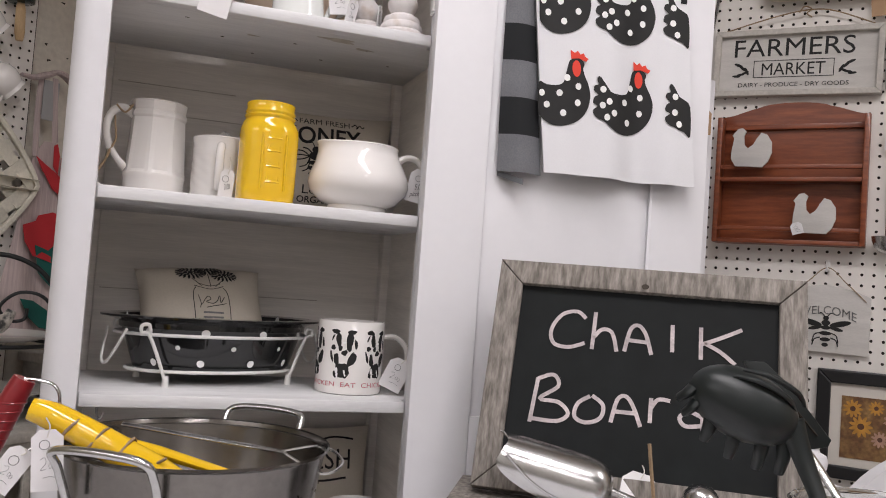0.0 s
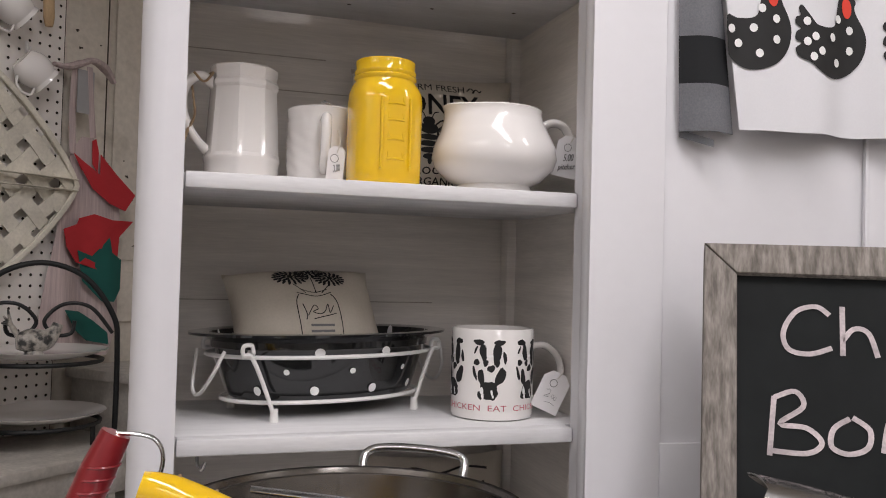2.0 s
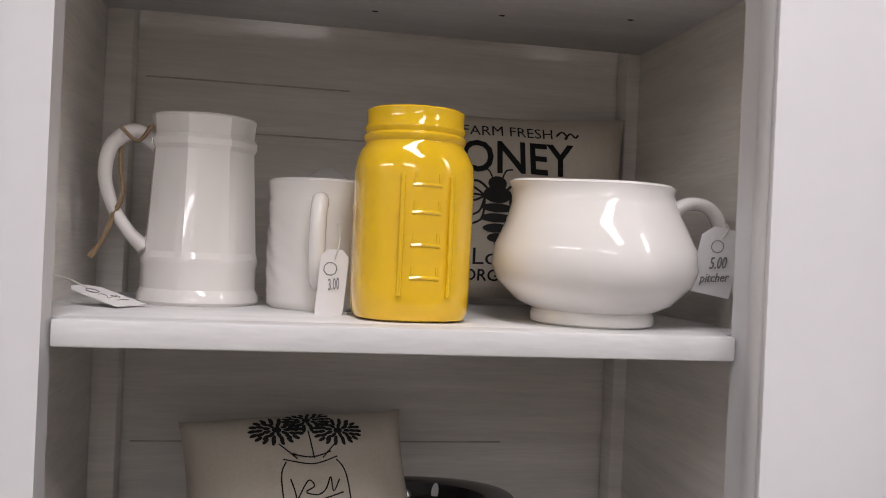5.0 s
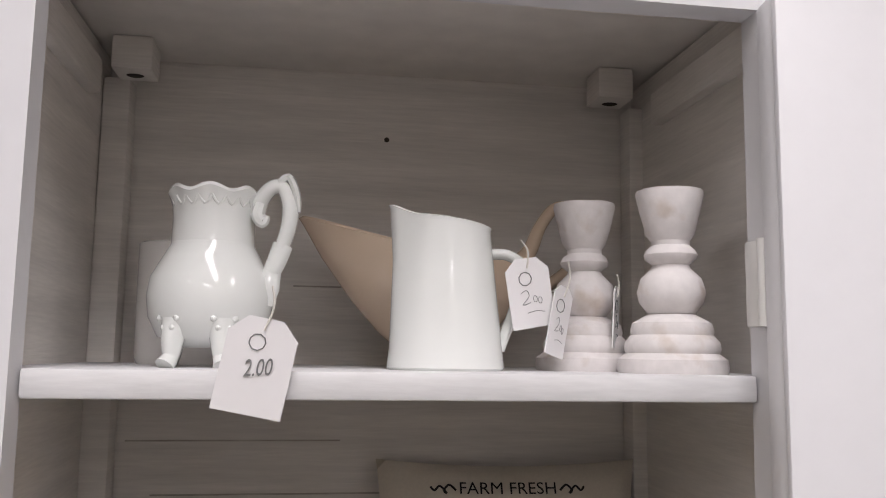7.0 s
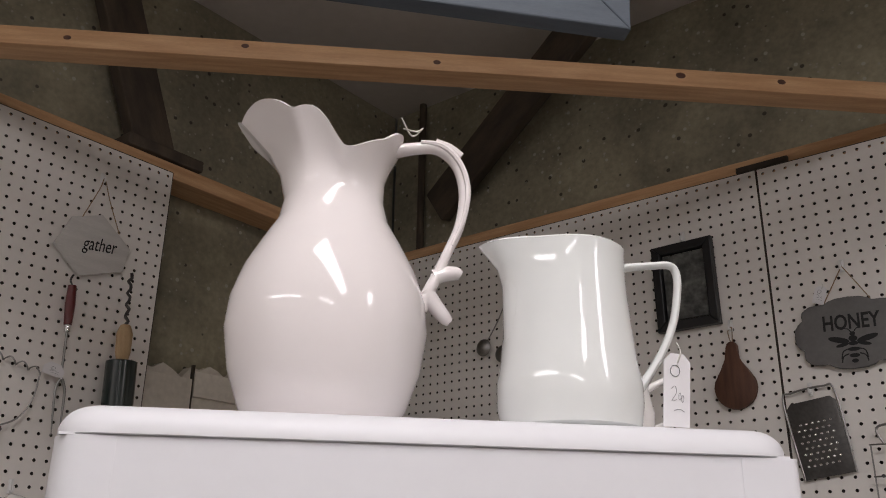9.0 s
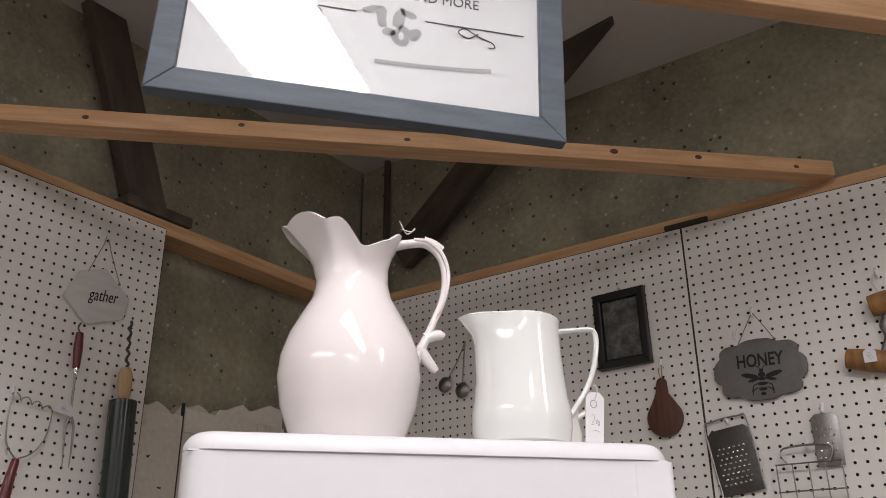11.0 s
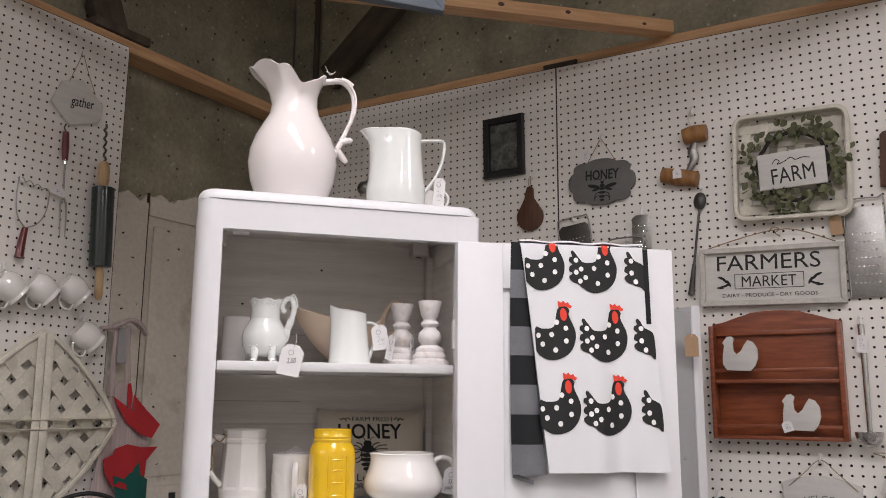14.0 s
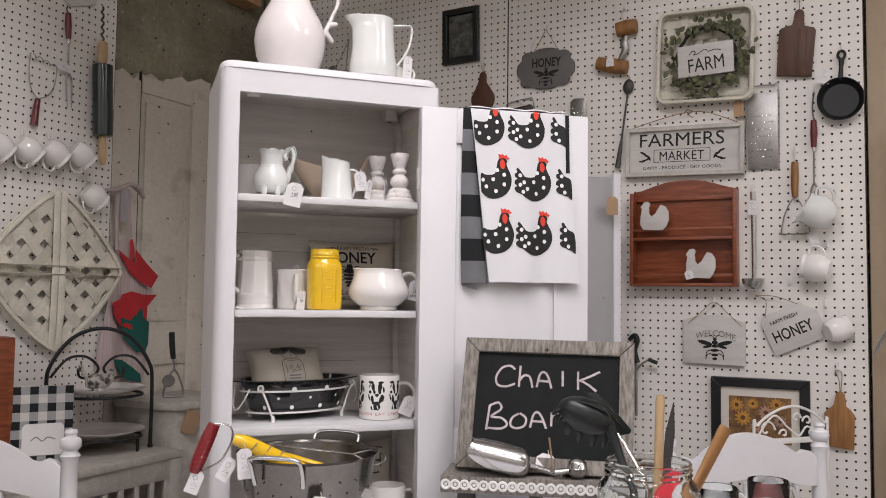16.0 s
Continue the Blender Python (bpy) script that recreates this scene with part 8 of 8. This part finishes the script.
wire = thing("wire_rack", "white scrolled wire stand behind a chair", "wire rack", pose(1.60, 1.30, 0, 0, 0, 0))
part("frame", tube([(-0.125, 0, 0.0), (-0.13, 0, 0.78), (-0.115, 0, 0.84), (-0.04, 0, 0.882), (0.04, 0, 0.885), (0.12, 0, 0.84), (0.135, 0, 0.78), (0.13, 0, 0.0)], 0.004, 8), WHITE_METAL, wire)
part("cross_bar", box(-0.128, 0.13, -0.006, 0.006, 0.785, 0.80, 0.002), WHITE_METAL, wire)
part("seat", box(-0.14, 0.14, -0.28, 0.0, 0.43, 0.45, 0.004), WHITE_METAL, wire)
for sg in (-1, 1):
    part("back_leg", tube([(sg * 0.125, -0.27, 0.0), (sg * 0.125, -0.27, 0.43)], 0.006, 8, smooth=0), WHITE_METAL, wire)
for cx, cz, r, sg in ((-0.085, 0.825, 0.030, 1), (-0.025, 0.812, 0.016, -1), (0.02, 0.855, 0.018, 1), (0.06, 0.845, 0.018, -1), (0.075, 0.81, 0.014, 1)):
    part("scroll", tube([(cx + sg * r * (1 - 0.12 * k) * math.cos(0.75 * k), 0, cz + r * (1 - 0.12 * k) * math.sin(0.75 * k)) for k in range(8)], 0.003, 8, smooth=3), WHITE_METAL, wire)
part("scroll", tube([(-0.115, 0, 0.81), (-0.06, 0, 0.865), (-0.01, 0, 0.83), (0.03, 0, 0.805), (0.06, 0, 0.83), (0.11, 0, 0.80)], 0.003, 8), WHITE_METAL, wire)

# ---- the far left corner ----
CON = 0.69
console = thing("console_table", "cream painted slatted console table along the pegboard", "console table", WL)
part("top", box(-1.85, -0.775, -0.345, -0.02, CON - 0.022, CON, 0.003), SIGN_FRAME, console)
part("apron_board", box(-1.84, -0.785, -0.335, -0.318, CON - 0.085, CON - 0.0222, 0.002), SIGN_FRAME, console)
part("low_rail", box(-1.84, -0.785, -0.335, -0.318, 0.2, 0.25, 0.002), SIGN_FRAME, console)
for k in range(17):
    x = -1.80 + 0.06 * k
    part("slat", box(x, x + 0.018, -0.332, -0.321, 0.25, CON - 0.085, 0.001), SIGN_FRAME, console)
for x in (-1.85, -0.825):
    for y in (-0.34, -0.07):
        part("leg", box(x, x + 0.045, y - 0.002, y + 0.04, 0, CON - 0.0225, 0.003), SIGN_FRAME, console)
part("end_panel", box(-0.7845, -0.777, -0.29, -0.072, 0.2, CON - 0.023, 0.001), SIGN_FRAME, console)

small = thing("cabinet", "small worn cream cabinet beside the old door", "cabinet", WL @ pose(-0.60, -0.16, 0, 0, 0, 0))
part("body", box(-0.15, 0.16, -0.12, 0.16, 0.0, 0.805, 0.003), SIGN_FRAME, small)
part("top", box(-0.165, 0.175, -0.135, 0.165, 0.8055, 0.83, 0.004), SIGN_FRAME, small)
price_tag(WL @ pose(-0.69, -0.305, 0.80, 0, 18, -30), 0.05, 0.075, 0.02, "brown kraft card tag on a string", KRAFT)


def tiered_stand():
    t = thing("tiered_stand", "black iron arched stand holding two white plates", "tiered stand", pose(-0.275, 2.27, CON, 0, 0, 8))
    R = 0.158
    part("arch", tube([(-R, 0, 0.0), (-R, 0, 0.20), (-R * 0.93, 0, 0.275), (-R * 0.55, 0, 0.358), (0, 0, 0.388), (R * 0.55, 0, 0.358), (R * 0.93, 0, 0.275), (R, 0, 0.20), (R, 0, 0.0)], 0.006, 10), IRON, t)
    for sg in (-1, 1):
        part("scroll", tube([(sg * R * 0.93, 0, 0.235), (sg * 0.10, 0, 0.292), (sg * 0.045, 0, 0.298), (sg * 0.008, 0, 0.262), (sg * 0.030, 0, 0.232), (sg * 0.062, 0, 0.235), (sg * 0.068, 0, 0.262)], 0.0042, 8), IRON, t)
        part("foot", lathe([(0, -0.0), (0.008, 0.0), (0.009, 0.008), (0.006, 0.015)], 12, squash=lambda a, r, z: (sg * R + r * math.cos(a), r * math.sin(a), z)), IRON, t)
        part("plate_leg", tube([(sg * 0.11, -0.06, 0.0), (sg * 0.11, -0.06, 0.045)], 0.005, 8, smooth=0), IRON, t)
    for z in (0.045, 0.178):
        part("hoop", tube([(0.128 * math.cos(radians(d)), 0.128 * math.sin(radians(d)), z) for d in range(0, 361, 15)], 0.0048, 8, closed=True, smooth=0), IRON, t)
        pl = thing("plate", "round white plate resting in an iron stand", "plate", pose(-0.275, 2.27, CON + z + 0.006, 0, 0, 8), "stand plates")
        part("dish", lathe([(0, 0.0), (0.085, 0.0), (0.10, 0.004), (0.138, 0.016), (0.140, 0.019), (0.10, 0.0075), (0.085, 0.004), (0, 0.004)], 48), CERAMIC, pl)
    bm = bmesh.new()
    tube([(-0.035, 0, 0.03), (-0.01, 0, 0.032), (0.02, 0, 0.034), (0.038, 0, 0.05), (0.046, 0, 0.068)], [0.016, 0.026, 0.024, 0.014, 0.010], 14, bm)
    for k, (tx, tz) in enumerate(((-0.060, 0.085), (-0.052, 0.098), (-0.064, 0.070))):
        tube([(-0.03, 0, 0.04), (-0.045, 0, 0.065), (tx, 0, tz)], [0.012, 0.010, 0.004], 10, bm, flat=0.5)
    tube([(0.0, 0, 0.012), (0.0, 0, 0.0)], [0.016, 0.022], 12, bm, smooth=0)
    single("rooster_figurine", bm, mat("mottled_figurine_glaze", (0.5, 0.47, 0.42), 0.3, vary=0.5, scale=45, fine=120, bump=0.1, other=(0.05, 0.05, 0.05), threshold=(0.42, 0.55)), "small mottled black and white ceramic rooster on a plate", "figurine", pose(-0.283, 2.25, CON + 0.189, 0, 0, 15))


tiered_stand()

ging = thing("sign_block", "black and white gingham block sign with a pale label", "sign", pose(-0.42, 2.06, CON, -4, 0, 10))
part("block", box(-0.083, 0.083, 0.0, 0.03, 0.0, 0.228, 0.002), SIGN_WHITE, ging)
for i in range(7):
    for j in range(9):
        if i % 2 == 0 or j % 2 == 0:
            x, z = -0.082 + 0.0235 * i, 0.004 + 0.025 * j
            both = i % 2 == 0 and j % 2 == 0
            part("gingham_check", box(x, min(x + 0.0232, 0.082), -0.0008, -0.0001, z, min(z + 0.0246, 0.227)), BLACK_CLOTH if both else PALE_CHECK, ging, smooth=False)
part("label", plate([(-0.045, 0.03), (0.05, 0.03), (0.058, 0.04), (0.058, 0.11), (0.05, 0.12), (-0.045, 0.12), (-0.053, 0.11), (-0.053, 0.04)], -0.0026, -0.0010), TAG_PAPER, ging)
bm = bmesh.new()
stroke(bm, [(-0.03, 0.072), (-0.015, 0.082), (0.0, 0.07), (0.015, 0.08), (0.035, 0.074)], 0.003, lambda u, v, o: (u, -0.0027 - o, v))
part("script_bar", bm, GREY_INK, ging)

crate = thing("wooden_box", "upright reddish-brown wooden box on a console table", "box", pose(-0.60, 2.07, CON, 0, 0, 20))
part("body", box(-0.09, 0.09, -0.05, 0.06, 0.0, 0.37, 0.004), CHERRY, crate)
part("front_panel", box(-0.075, 0.075, -0.054, -0.0505, 0.02, 0.35, 0.002), CHERRY, crate)

slicer = thing("apple_peeler", "hand-cranked metal slicer with a black handle", "kitchen tool", pose(-0.055, 2.455, 0.83, 0, 0, 10))
part("handle", tube([(0.0, 0, 0.228), (0.003, 0, 0.18), (0.008, 0, 0.135)], [0.010, 0.0105, 0.009], 12), BLACK_PLASTIC, slicer)
part("shaft", tube([(0.008, 0, 0.14), (0.012, 0, 0.09)], 0.004, 8, smooth=0), DULL_STEEL, slicer)
for sg in (-1, 1):
    part("leg", tube([(0.012, 0, 0.10), (0.012 + sg * 0.018, 0, 0.07), (0.012 + sg * 0.034, 0, 0.02), (0.012 + sg * 0.03, 0, 0.003)], 0.0035, 8), DULL_STEEL, slicer)
part("foot_bar", tube([(-0.022, 0, 0.004), (0.046, 0, 0.004)], 0.004, 8, smooth=0), DULL_STEEL, slicer)
part("gear", lathe([(0, -0.004), (0.02, -0.004), (0.022, 0), (0.02, 0.004), (0, 0.004)], 18, squash=lambda a, r, z: (-0.008 + r * math.cos(a), -0.012 + z, 0.06 + r * math.sin(a))), DULL_STEEL, slicer)
